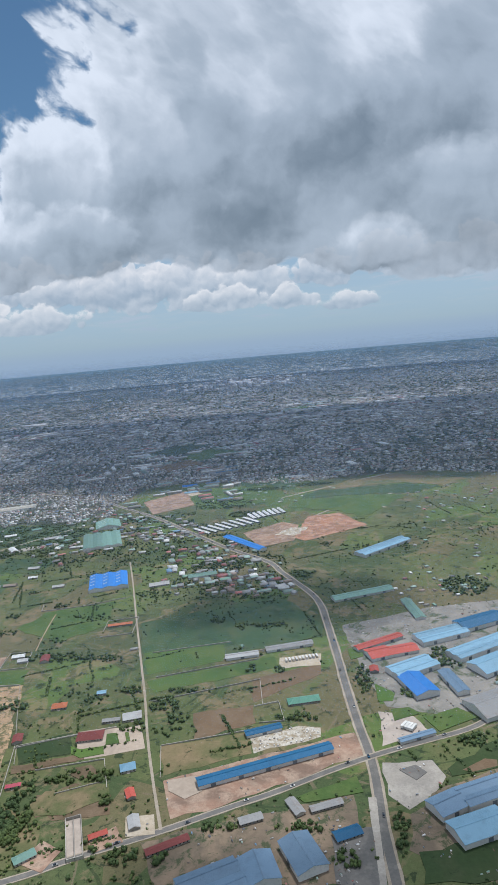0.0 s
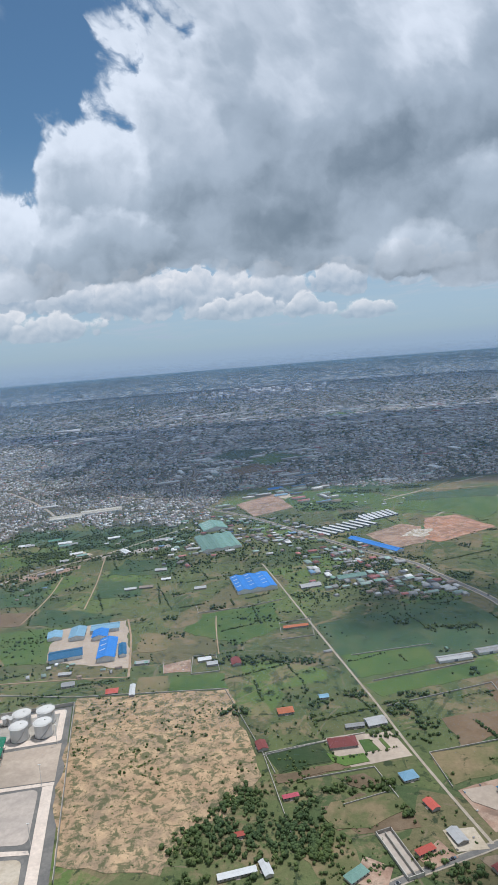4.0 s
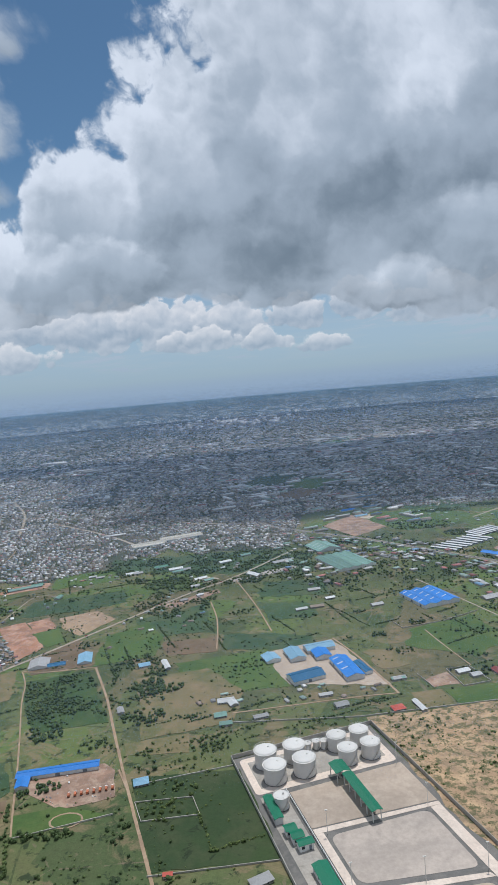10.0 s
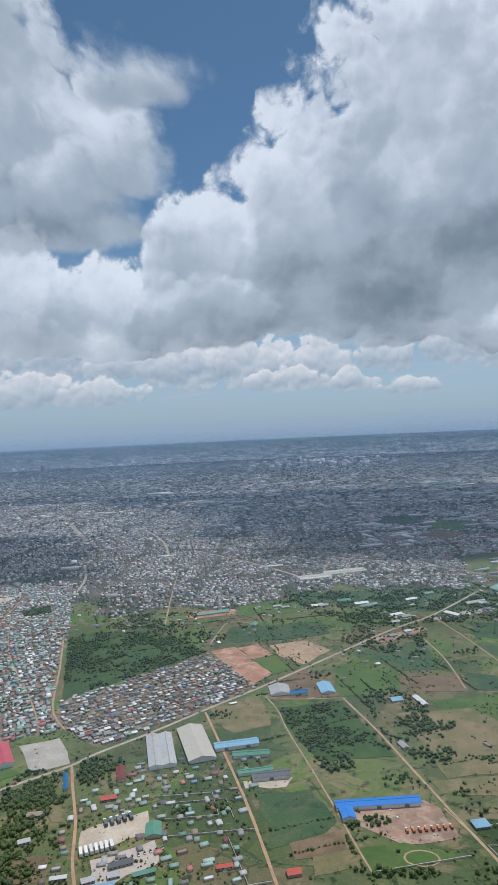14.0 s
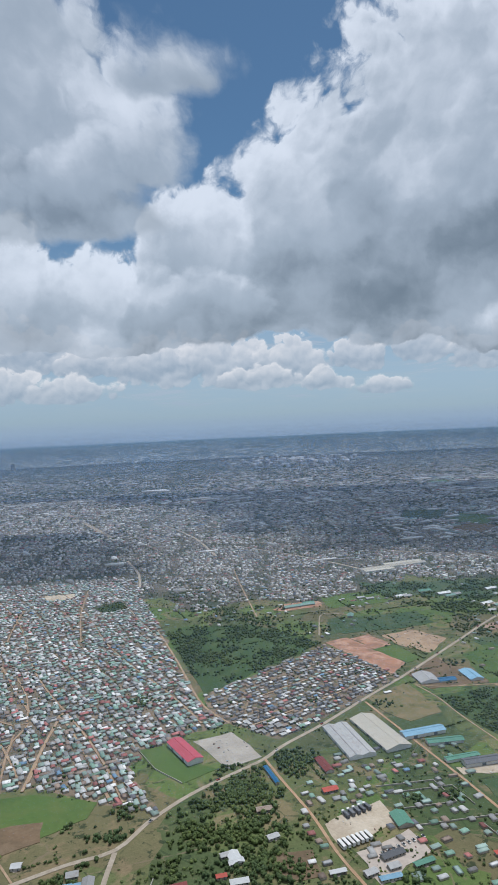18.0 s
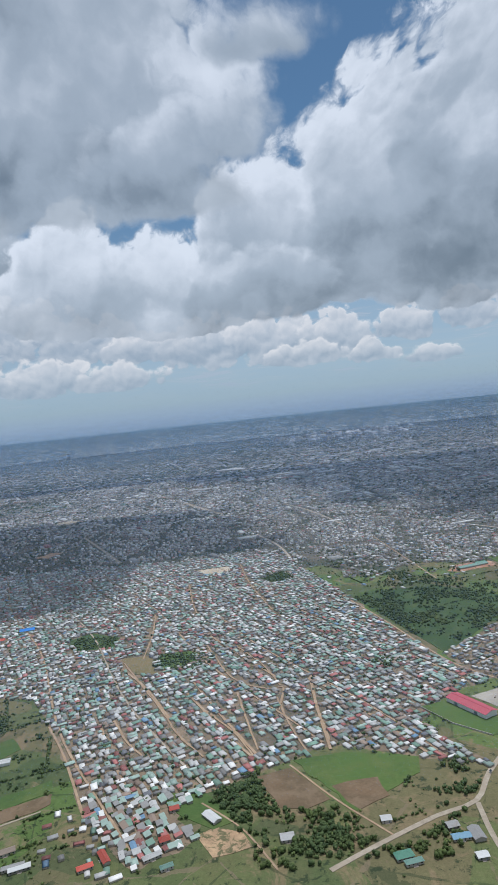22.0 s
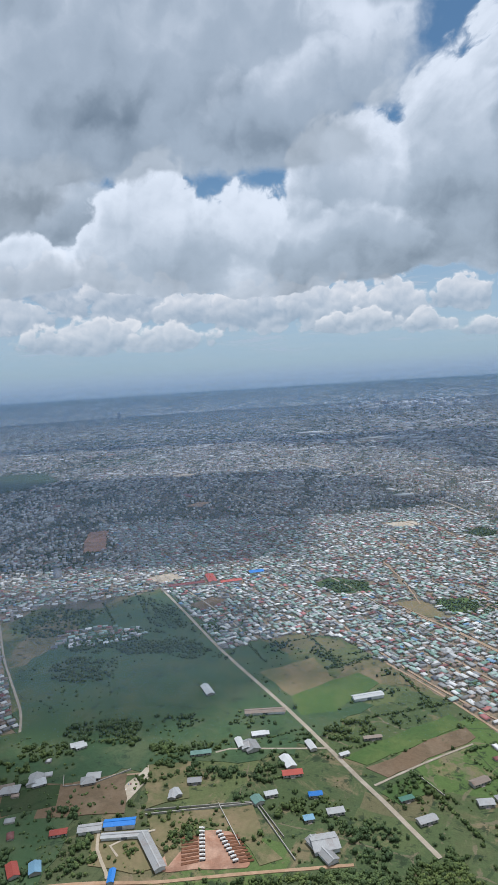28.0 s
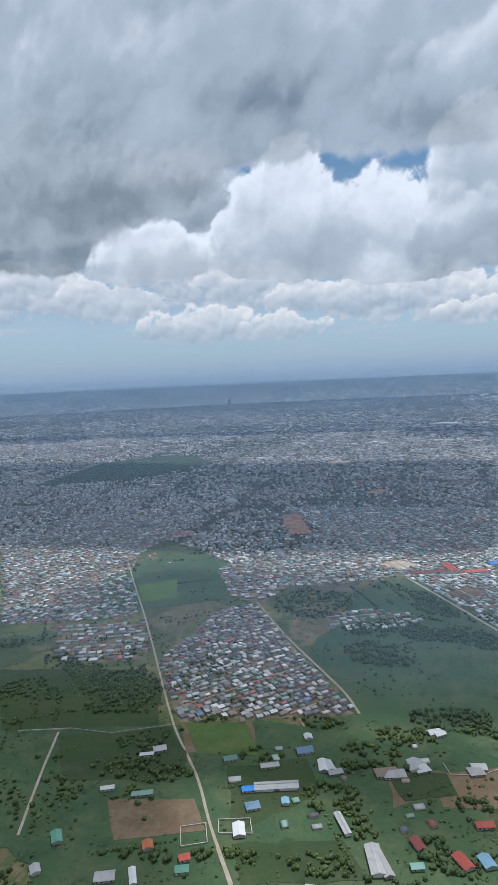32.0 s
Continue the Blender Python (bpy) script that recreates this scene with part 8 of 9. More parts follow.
def storage_tank(u, v, r, h, dome=True):
    """A vertical steel fuel tank: shell, domed roof, rim walkway, stair, hatch."""
    root = new("storage_tank")
    root.matrix_basis = DEPOT @ at(u, -v, 0, 0.3)
    part("shell", tube(bmesh.new(), 0, 0, 0.12, h, r, r, 40), "steel", root)
    part("base_ring", tube(bmesh.new(), 0, 0, 0, 0.12, r + 0.5, r + 0.5, 40), "asphalt", root)
    bm = bmesh.new()
    made = bmesh.ops.create_uvsphere(bm, u_segments=40, v_segments=16, radius=1.0)
    bmesh.ops.delete(bm, geom=[q for q in bm.verts if q.co.z < -0.01], context="VERTS")
    bmesh.ops.scale(bm, vec=(r, r, r * 0.22 if dome else 0.25), verts=bm.verts)
    bmesh.ops.translate(bm, vec=(0, 0, h), verts=bm.verts)
    for f in bm.faces:
        f.smooth = True
    roof = part("roof", bm, "steel", root)
    part("hatch", tube(bmesh.new(), r * 0.3, 0, h + r * 0.18, h + r * 0.22 + 0.35, 0.5, 0.5, 10), "steel", roof)
    bm = bmesh.new()
    n = 40
    for k, (rr, z) in enumerate(((r - 0.05, h + 0.02), (r + 0.5, h + 0.02), (r + 0.5, h - 0.1), (r - 0.05, h - 0.1))):
        for i in range(n):
            bm.verts.new((rr * math.cos(2 * math.pi * i / n), rr * math.sin(2 * math.pi * i / n), z))
    bm.verts.ensure_lookup_table()
    for k in range(4):
        for i in range(n):
            j = (i + 1) % n
            bm.faces.new([bm.verts[q] for q in (k * n + i, k * n + j, (k + 1) % 4 * n + j, (k + 1) % 4 * n + i)])
    part("rim_walkway", bm, "steel", root)
    bm = bmesh.new()
    for i in range(n):
        a, b = 2 * math.pi * i / n, 2 * math.pi * (i + 1) / n
        for z in (h + 0.55, h + 1.05):
            p, q = Vector(((r + 0.45) * math.cos(a), (r + 0.45) * math.sin(a), z)), Vector(((r + 0.45) * math.cos(b), (r + 0.45) * math.sin(b), z))
            m = Matrix.Translation((p + q) / 2) @ (q - p).to_track_quat("X", "Z").to_matrix().to_4x4() @ Matrix.Diagonal(((q - p).length, 0.06, 0.06, 1))
            bmesh.ops.create_cube(bm, size=1.0, matrix=m)
    part("guard_rail", bm, "steel", root)
    bm = bmesh.new()
    steps = int(h / 0.3)
    for i in range(steps):
        a = -1.9 + 1.5 * i / steps
        m = Matrix.Translation(((r + 0.45) * math.cos(a), (r + 0.45) * math.sin(a), 0.2 + i * 0.3)) @ pose(0, 0, 0, 0, 0, math.degrees(a)) @ Matrix.Diagonal((0.8, 0.3, 0.06, 1))
        bmesh.ops.create_cube(bm, size=1.0, matrix=m)
    part("spiral_stair", bm, "wall", root)
    return tagged(root, "white steel fuel storage tank with a low domed roof", "storage tank", "tanks of the fuel depot")


for tu, tv, tr, th in ((15.3, 26.5, 6.2, 9.0), (15.0, 11.0, 6.2, 9.0), (32.4, 27.0, 6.2, 9.0), (32.0, 12.5, 6.2, 9.0),
                       (58.6, 27.2, 5.3, 8.4), (58.3, 12.6, 5.3, 8.4), (72.8, 27.2, 5.3, 8.4), (72.7, 12.6, 5.3, 8.4)):
    storage_tank(tu, tv, tr, th)
for tu, tv in ((41.6, 8.0), (47.2, 8.0), (51.6, 9.6)):
    storage_tank(tu, tv, 2.0, 5.0, False)
storage_tank(10.8, 49.5, 3.6, 6.5, False)


def canopy(u0, u1, v0, v1, h, label):
    """A loading canopy: ridged roof on posts, with a fascia."""
    root = new("loading_canopy")
    root.matrix_basis = DEPOT @ at((u0 + u1) / 2, -(v0 + v1) / 2, 90, 0.2)
    l, w = v1 - v0, u1 - u0
    _, _, rv, rf = gable(l, w, h, w * 0.12, 0.3)
    link_mesh("roof", rv, rf, ["depotgreen"], parent=root)
    part("fascia", boxed(-l / 2, l / 2, -w / 2 - 0.3, -w / 2 - 0.2, h - 0.6, h), "depotgreen", root)
    n = max(2, int(l / 5))
    for i in range(n):
        for s in (-1, 1):
            x = -l / 2 + 0.6 + (l - 1.2) * i / (n - 1)
            part("post", boxed(x - 0.2, x + 0.2, s * (w / 2 - 0.5) - 0.2, s * (w / 2 - 0.5) + 0.2, 0, h - 0.02), "steel", root)
    for i in range(max(1, n // 2)):
        x = -l / 2 + l * (i + 0.5) / max(1, n // 2)
        part("loading_island", boxed(x - 1.6, x + 1.6, -0.6, 0.6, 0, 0.3), "paving", root)
        part("loading_arm", boxed(x - 0.3, x + 0.3, -0.3, 0.3, 0.3, 2.6), "wall", root)
    return tagged(root, label, "canopy")


canopy(44.2, 52.2, 33.5, 44.0, 6.0, "green pump-house canopy beside the storage tanks")
canopy(47.0, 52.4, 45.2, 79.0, 6.0, "long green loading canopy on white posts")
for u0, u1, v0, v1, tag in ((3.2, 7.2, 42.5, 61.5, "narrow"), (5.2, 10.4, 67.5, 72.0, "small"), (6.4, 11.8, 73.0, 78.0, "small"), (7.4, 14.4, 79.5, 83.5, "small"), (8.4, 15.0, 96.5, 118.0, "long")):
    p = on_depot((u0 + u1) / 2, (v0 + v1) / 2)
    l, w, trn = (v1 - v0, u1 - u0, 106.9) if v1 - v0 > u1 - u0 else (u1 - u0, v1 - v0, 16.9)
    wv, wf, rv, rf = gable(l, w, 3.4, w * 0.13, 0.5)
    ob = link_mesh("depot_office", wv, wf, ["white"])
    ob.matrix_basis = at(*p, trn, 0.2)
    link_mesh("roof", rv, rf, ["depotgreen"], parent=ob)
    openings(ob, l, w, 3.4, random.Random(3))
    tagged(ob, f"{tag} white depot office with a dark green sheet roof", "office")
fence("depot_wall", [on_depot(*c) for c in ((-2, 150), (-2, -3), (88.5, -3), (92, 150))], 2.4, "wall", "grey concrete wall round the fuel depot", "boundary wall")
fence("depot_fence", [on_depot(*c) for c in ((17.3, 37.5), (17.3, 150))], 1.4, "white", "low white wall inside the fuel depot", "wall")


def lamp_post(x, y, h=12.0, z=0.2):
    root = new("lamp_post")
    root.matrix_basis = at(x, y, 0, z)
    part("pole", tube(bmesh.new(), 0, 0, 0, h, 0.16, 0.09, 8), "steel", root)
    part("lamp_head", boxed(-0.7, 0.7, -0.25, 0.25, h, h + 0.25), "steel", root)
    return tagged(root, "tall pale steel lamp post", "lamp post", "lamp posts")


for u, v in ((24, 77), (78, 78), (50, 121), (79, 124), (20, 112), (82, 40)):
    lamp_post(*on_depot(u, v))


# ---- housing blocks ----
def in_view(x, y, pad=40.0):
    return -1270 - 0.74 * y - pad < x < 70 + 0.27 * y + pad


BLOCK_MAIN = [(-739, 454), (-768, 439), (-788, 422), (-800, 398), (-787, 376), (-772, 347), (-801, 358), (-834, 371), (-857, 378), (-880, 366), (-905, 352), (-928, 337),
              (-938, 318), (-926, 302), (-950, 281), (-971, 304), (-988, 323), (-1008, 362), (-1026, 395), (-1046, 427), (-1075, 472), (-1110, 482), (-1158, 452), (-1202, 533),
              (-1250, 625), (-1330, 760), (-1400, 900), (-900, 900), (-826, 690), (-791, 572), (-763, 490)]
patch("town_ground", BLOCK_MAIN, "town", "trodden earth between close-set houses", "ground", z=0.012, wobble=3)
patch("town_ground", BLOCK_TRIANGLE, "town", "trodden earth between close-set houses", "ground", z=0.012, wobble=2)
patch("town_ground", BLOCK_WEST, "town", "trodden earth between close-set houses", "ground", z=0.012, wobble=2)
patch("town_ground", BLOCK_STRIP, "town", "trodden earth between close-set houses", "ground", z=0.012, wobble=2)
BLOCK_NECK = [(-1417, 600), (-1378, 520), (-1350, 520), (-1335, 560), (-1264, 580), (-1236, 600), (-1250, 690), (-1345, 706), (-1378, 661)]
BLOCK_CORNER = [(-1295, 492), (-1289, 462), (-1264, 464), (-1222, 482), (-1225, 500), (-1270, 507)]
BLOCK_OUTER = [(-1760, 720), (-1673, 628), (-1600, 520), (-1549, 441), (-1500, 455), (-1444, 470), (-1484, 550), (-1518, 639), (-1501, 838), (-1640, 900)]
for outline in (BLOCK_NECK, BLOCK_CORNER, BLOCK_OUTER):
    patch("town_ground", outline, "town", "trodden earth between close-set houses", "ground", z=0.012, wobble=3)
rng = random.Random(11)
LANES = []

# the trodden lanes that wind through the housing
for pts in ([(-1021, 659), (-1011, 598), (-1006, 537)], [(-1021, 532), (-999, 492), (-968, 435), (-952, 403), (-932, 375)], [(-954, 559), (-925, 486), (-897, 462), (-886, 464), (-888, 428)], [(-944, 442), (-917, 403), (-902, 372)],
            [(-919, 460), (-909, 416), (-900, 379)], [(-890, 447), (-881, 407), (-871, 374)], [(-867, 476), (-862, 424), (-857, 384)], [(-1001, 429), (-984, 398), (-970, 380)], [(-928, 553), (-904, 510), (-888, 467)], [(-1003, 768), (-990, 705), (-977, 653)], [(-949, 856), (-927, 745), (-899, 645)]):
    strip("lane", pts, 1.5, "dirt", "trodden earth lane between crowded houses", "lane", ragged=0.45, take=False)
    take_line(pts, 2.7)


def block_places(poly, turn, along, across, gap_every, gap, keep=0.93, sizes=(6.0, 9.5), deep=(4.8, 7.0), ragged=1.2, tones=None):
    """Rows of houses on a slanted grid inside an outline, with a lane every few rows."""
    c, s = math.cos(radians(turn)), math.sin(radians(turn))
    loc = [(x * c + y * s, -x * s + y * c) for x, y in poly]
    u0, u1, v0, v1 = min(p[0] for p in loc), max(p[0] for p in loc), min(p[1] for p in loc), max(p[1] for p in loc)
    got, v, row = [], v0, 0
    while v < v1:
        u = u0 + rng.uniform(0, along)
        while u < u1:
            bend = 5.0 * math.sin(u * 0.018 + v * 0.007)
            a, b = u + rng.uniform(-ragged, ragged), v + bend + rng.uniform(-ragged, ragged) * 0.7
            x, y = a * c - b * s, a * s + b * c
            if rng.random() < keep and is_free(x, y) and within(poly, x, y):
                l, w = rng.uniform(*sizes), rng.uniform(*deep)
                t = turn + rng.choice((0, 0, 0, 90)) + rng.uniform(-7, 7)
                got.append((x, y, t, l, w, rng.uniform(0.85, 1.15), rng.choices(("gable", "shed", "hip"), (4, 6, 1))[0], rng.choices(range(11), tones or SLOT_WEIGHTS)[0]))
            u += along * rng.uniform(0.9, 1.15)
        row += 1
        if row % gap_every == 0:
            run, mid = [], v + 0.5 * (across + gap)
            for k in range(int((u1 - u0) / 14) + 1):
                a = u0 + 14 * k
                b = mid + 5.0 * math.sin(a * 0.018 + mid * 0.007)
                x, y = a * c - b * s, a * s + b * c
                if within(poly, x, y):
                    run.append((x, y))
                if len(run) > 2 and (not within(poly, x, y) or a + 14 > u1):
                    LANES.append(run)
                if not within(poly, x, y):
                    run = []
        v += across + (gap if row % gap_every == 0 else 0)
    return got


ROOF_OF = {1: "zinc", 2: "zinc", 3: "pale", 4: "rustroof", 5: "teal", 6: "greenroof", 7: "redroof", 8: "lightblue", 9: "darkroof", 10: "maroon"}


def settle(places, singles, label):
    """The first houses as things of their own, the others joined."""
    places.sort(key=lambda p: p[1])
    for x, y, t, l, w, k, shape, slot in places[:singles]:
        wv, wf, rv, rf = SHAPES[shape](l, w, 1.15 * k, w * 0.13, 0.25)
        ob = link_mesh("house", wv, wf, ["plaster"])
        ob.matrix_basis = at(x, y, t)
        link_mesh("roof", rv, rf, [PALETTE[slot]], parent=ob)
        part("door", boxed(-0.28, 0.28, -w / 2 - 0.05, -w / 2, 0, 0.9), "door", ob)
        tagged(ob, f"small low house with {ROOF_WORDS[ROOF_OF[slot]]} roof in a crowded block", "house", "houses of the crowded blocks")
    rest = places[singles:]
    if rest:
        scatter("housing", UNIT_HOUSES, rest, PALETTE, label, "houses")


main_places = block_places(BLOCK_MAIN, -61, 4.5, 3.8, 6, 2.2, 0.88, (2.7, 6.6), (2.1, 3.6), 1.9)
settle(main_places, 100, "close rows of small houses with mixed sheet roofs")
settle(block_places(BLOCK_TRIANGLE, 33, 4.5, 4.0, 4, 1.5, 0.82, (2.5, 4.4), (2.1, 3.1), 1.2, FAR_WEIGHTS), 35, "close rows of small dark-roofed houses")
settle(block_places(BLOCK_WEST, 40, 4.4, 4.0, 5, 1.4, 0.86, (2.6, 4.6), (2.3, 3.3), 1.1, FAR_WEIGHTS), 30, "tightly packed small houses with grey roofs")
settle(block_places(BLOCK_NECK, 25, 4.8, 4.2, 4, 2.0, 0.78, (2.6, 5.2), (2.3, 3.6), 1.8), 20, "close rows of small houses with mixed sheet roofs")
settle(block_places(BLOCK_CORNER, 20, 5.0, 4.4, 3, 2.0, 0.75, (2.8, 5.6), (2.4, 3.6), 1.6), 10, "small houses with red and grey roofs")
settle(block_places(BLOCK_OUTER, 62, 5.2, 4.4, 4, 2.4, 0.76, (2.8, 5.4), (2.4, 3.8), 1.9), 0, "close rows of small houses with mixed sheet roofs")
settle(block_places(BLOCK_STRIP, 20, 6.0, 5.2, 3, 2.0, 0.8, (3.4, 5.8), (2.7, 3.9), 1.3), 0, "rows of small houses with mixed roofs")

# lanes of bare earth between the rows
for number, run in enumerate(LANES):
    if number % 5 in (0, 3) and min(p[1] for p in run) < 720:
        strip("lane", run, 1.7, "dirt" if len(run) % 2 else "paleroad", "bare earth lane between rows of houses", "lane", ragged=0.25, take=False)
for pts in ([(-897, 362), (-922, 402), (-946, 446), (-985, 515)], [(-801, 360), (-831, 416), (-862, 470)], [(-960, 330), (-985, 372), (-1010, 425)],
            [(-857, 374), (-863, 430), (-866, 486)], [(-897, 367), (-931, 434), (-962, 500)], [(-961, 424), (-990, 478), (-1020, 520)], [(-891, 481), (-922, 530), (-953, 581)]):
    strip("lane", pts, 2.0, "dirt", "bare earth lane between rows of houses", "lane", ragged=0.2, take=False)

# ---- the wide town towards the horizon ----
UNIT_FAR = {"far": ([(-.5, -.5, 0), (.5, -.5, 0), (.5, .5, 0), (-.5, .5, 0), (-.53, -.53, 2.7), (.53, -.53, 2.7), (.53, .53, 2.7), (-.53, .53, 2.7), (-.53, 0, 3.6), (.53, 0, 3.6)],
                    [(0, 1, 5, 4), (1, 2, 6, 5), (2, 3, 7, 6), (3, 0, 4, 7), (4, 5, 9, 8), (8, 9, 6, 7), (5, 6, 9), (7, 4, 8)], [-1, -1, -1, -1, 0, 0, 0, 0])}


def field_noise(x, y, scale, seed):
    return noise.fractal(Vector((x * scale, y * scale, seed)), 0.9, 2.0, 3)


def town_edge(x):
    """How far out the fields reach before the town begins."""
    if x > -330:
        return 1040 + 25 * math.sin(x * 0.02)
    if -600 < x <= -330:
        return 852 + 16 * math.sin(x * 0.07) + 8 * math.sin(x * 0.19)
    if -820 < x <= -600:
        return 742 + 0.22 * (x + 820) + 14 * math.sin(x * 0.05)
    return 760 + 60 * math.sin(x * 0.006) if x > -1250 else 640 + 90 * math.sin(x * 0.011)


def open_country(x, y):
    return y < town_edge(x)


rim_x = [-4800 + 40 * i for i in range(160)]
vs = []
for x in rim_x:
    reach = math.sqrt(max(1.0, 4600.0 ** 2 - (x + 620.0) ** 2))
    vs += [(x, min(reach, town_edge(x) + 12 * math.sin(x * 0.13)), 0.005), (x, reach, 0.005)]
tagged(link_mesh("town_ground", vs, [(2 * i, 2 * i + 2, 2 * i + 3, 2 * i + 1) for i in range(len(rim_x) - 1)], ["fartown"]), "trodden earth and gardens under the wide town", "ground", kind="structure")

# fields, bare ground and streets that lie open in the town
for mat, pts, words in (("dark", [(-430, 1400), (-360, 1560), (-290, 1500), (-350, 1360)], "dark green field strip inside the town"), ("lush", [(-340, 1340), (-280, 1440), (-215, 1370), (-280, 1270)], "green field strip inside the town"),
                        ("brown", [(-360, 1230), (-310, 1300), (-260, 1240), (-320, 1180)], "brown field strip inside the town"), ("sand", [(-1392, 1340), (-1372, 1385), (-1335, 1375), (-1350, 1335)], "bare sandy ground among houses"),
                        ("sand", [(20, 2230), (60, 2380), (150, 2340), (110, 2200)], "pale works yards in the distance"), ("bright", [(-180, 2120), (-130, 2260), (-20, 2220), (-70, 2080)], "pale green field in the distance"),
                        ("orange", [(-1290, 1005), (-1278, 1040), (-1255, 1035), (-1262, 1000)], "bare ochre ground among houses"), ("dark", [(-1700, 1600), (-1640, 1760), (-1420, 1700), (-1480, 1580)], "dark tree belt inside the town")):
    patch("field", pts, mat, words, "field", take=True, wobble=6)
for pts, wide in (([(-1020, 1290), (-1062, 1371), (-1170, 1580), (-1280, 1790)], 16), ([(-1233, 591), (-1266, 674), (-1330, 800), (-1420, 960)], 7), ([(-1127, 918), (-1187, 1029), (-1260, 1160)], 7), ([(-793, 1060), (-850, 1250), (-930, 1420)], 7),
                  ([(-1240, 645), (-1130, 690), (-1000, 730), (-880, 735)], 6), ([(-936, 1045), (-900, 950), (-880, 860)], 6), ([(-1438, 1579), (-1500, 1760)], 8), ([(-590, 1130), (-500, 1040), (-420, 1010)], 7), ([(-560, 900), (-640, 1010), (-760, 1140)], 7)):
    strip("street", pts, wide, "paleroad", "pale earth street through the town", "street", ragged=0.2)

far_places, far_trees = [], []
FAR_BRIGHT = [0, 22, 14, 34, 10, 4, 3, 4, 3, 4, 2]
y = 620.0
while y < 4500:
    step = 5.5 if y < 1200 else 8.0 if y < 2000 else 14.0
    x = -1300 - 0.74 * y
    while x < 100 + 0.27 * y:
        px, py = x + rng.uniform(-2.4, 2.4), y + rng.uniform(-2.4, 2.4)
        x += step * rng.uniform(0.85, 1.2)
        if open_country(px, py) or not is_free(px, py) or within(BLOCK_MAIN, px, py):
            continue
        quarter = field_noise(px, py, 0.0016, 3.0)
        near_by = field_noise(px, py, 0.008, 7.0)
        lane = (math.sin(px * 0.05 + 2 * field_noise(px, py, 0.004, 1.0)) > 0.93) or (math.sin(py * 0.035 + 2 * field_noise(px, py, 0.004, 5.0)) > 0.95)
        if lane and rng.random() < 0.75:
            continue
        green = 0.22 + 0.75 * max(0.0, quarter + 0.05) + 0.5 * max(0.0, near_by) + (0.12 if y > 2200 else 0.0) + 0.45 * min(1.0, max(0.0, (y - 2600) / 1500)) * (1.0 if px < -1100 else 0.6)
        if rng.random() < min(0.85, green):
            if rng.random() < 0.62:
                k = rng.uniform(0.55, 1.45) * (1.0 if y < 1200 else 1.6 if y < 2000 else 2.9)
                far_trees.append((px, py, rng.uniform(0, 360), k * rng.uniform(0.8, 1.5), k, min(k, 3.2) * rng.uniform(0.6, 1.1), rng.randrange(5), 0))
            continue
        big = rng.random() < (0.003 if y < 1300 else 0.006 if y < 1700 else 0.03)
        grow = 0.5 if y < 1200 else 0.72 if y < 2000 else 1.15
        l, w = (rng.uniform(12, 38), rng.uniform(6, 14)) if big else (rng.uniform(4.8, 9.6) * grow, rng.uniform(4.4, 7.4) * grow)
        # Roof tones beyond -640 are drawn darker to paint in cloud shade.
        tones = FAR_BRIGHT if field_noise(px, py, 0.004, 11.0) + 0.4 * rng.uniform(-1, 1) - (0.45 if px > -640 and py < 1250 else 0.0) > 0.0 else FAR_WEIGHTS
        far_places.append((px, py, 25 + 90 * rng.randrange(2) + rng.uniform(-10, 10), l, w, rng.uniform(0.9, 1.3) * (0.85 if big else 0.62), "far", 3 if big and y > 1700 and rng.random() < 0.6 else rng.choices(range(11), tones)[0]))
    y += step * 0.86
# long works sheds along the main road, and the middle of the city
for cx, cy, rx, ry, count, size in ((-330, 1330, 150, 200, 70, (14, 40)), (60, 2150, 260, 260, 80, (20, 60)), (-900, 1900, 130, 70, 22, (20, 50)), (-240, 1000, 90, 90, 34, (8, 26)), (-600, 2400, 300, 250, 50, (16, 46))):
    for _ in range(count):
        px, py = cx + rx * rng.uniform(-1, 1), cy + ry * rng.uniform(-1, 1)
        if is_free(px, py):
            far_places.append((px, py, 25 + 90 * (rng.random() < 0.25) + rng.uniform(-4, 4), rng.uniform(*size), rng.uniform(*size) * 0.36, rng.uniform(0.9, 1.4), "far", rng.choices((1, 3, 5, 7, 8, 4), (3, 6, 2, 1, 1, 1))[0]))
for _ in range(150):
    px, py = rng.gauss(-560, 190), rng.gauss(3700, 260)
    far_places.append((px, py, 25 + rng.uniform(-6, 6), rng.uniform(12, 30), rng.uniform(10, 20), rng.uniform(2.0, 8.0), "far", rng.choices((3, 1, 4, 9), (6, 2, 1, 1))[0]))
for px, py, l, w in ((-1095, 2240, 80, 30), (-1060, 2215, 40, 22), (-905, 1925, 60, 24), (-870, 1890, 50, 22)):
    far_places.append((px, py, 20, l, w, 2.0, "far", 3))
for lo, hi, words in ((0, 1100, "wide town of small grey-roofed houses"), (1100, 1900, "dense town quarters fading into the distance"), (1900, 5000, "far town quarters between dark trees")):
    scatter("far_housing", UNIT_FAR, [p for p in far_places if lo <= p[1] < hi], PALETTE, words, "houses")
scatter("far_woods", FAR_BUSHES, far_trees, ["leaf"], "dark tree crowns among the far houses", "trees")

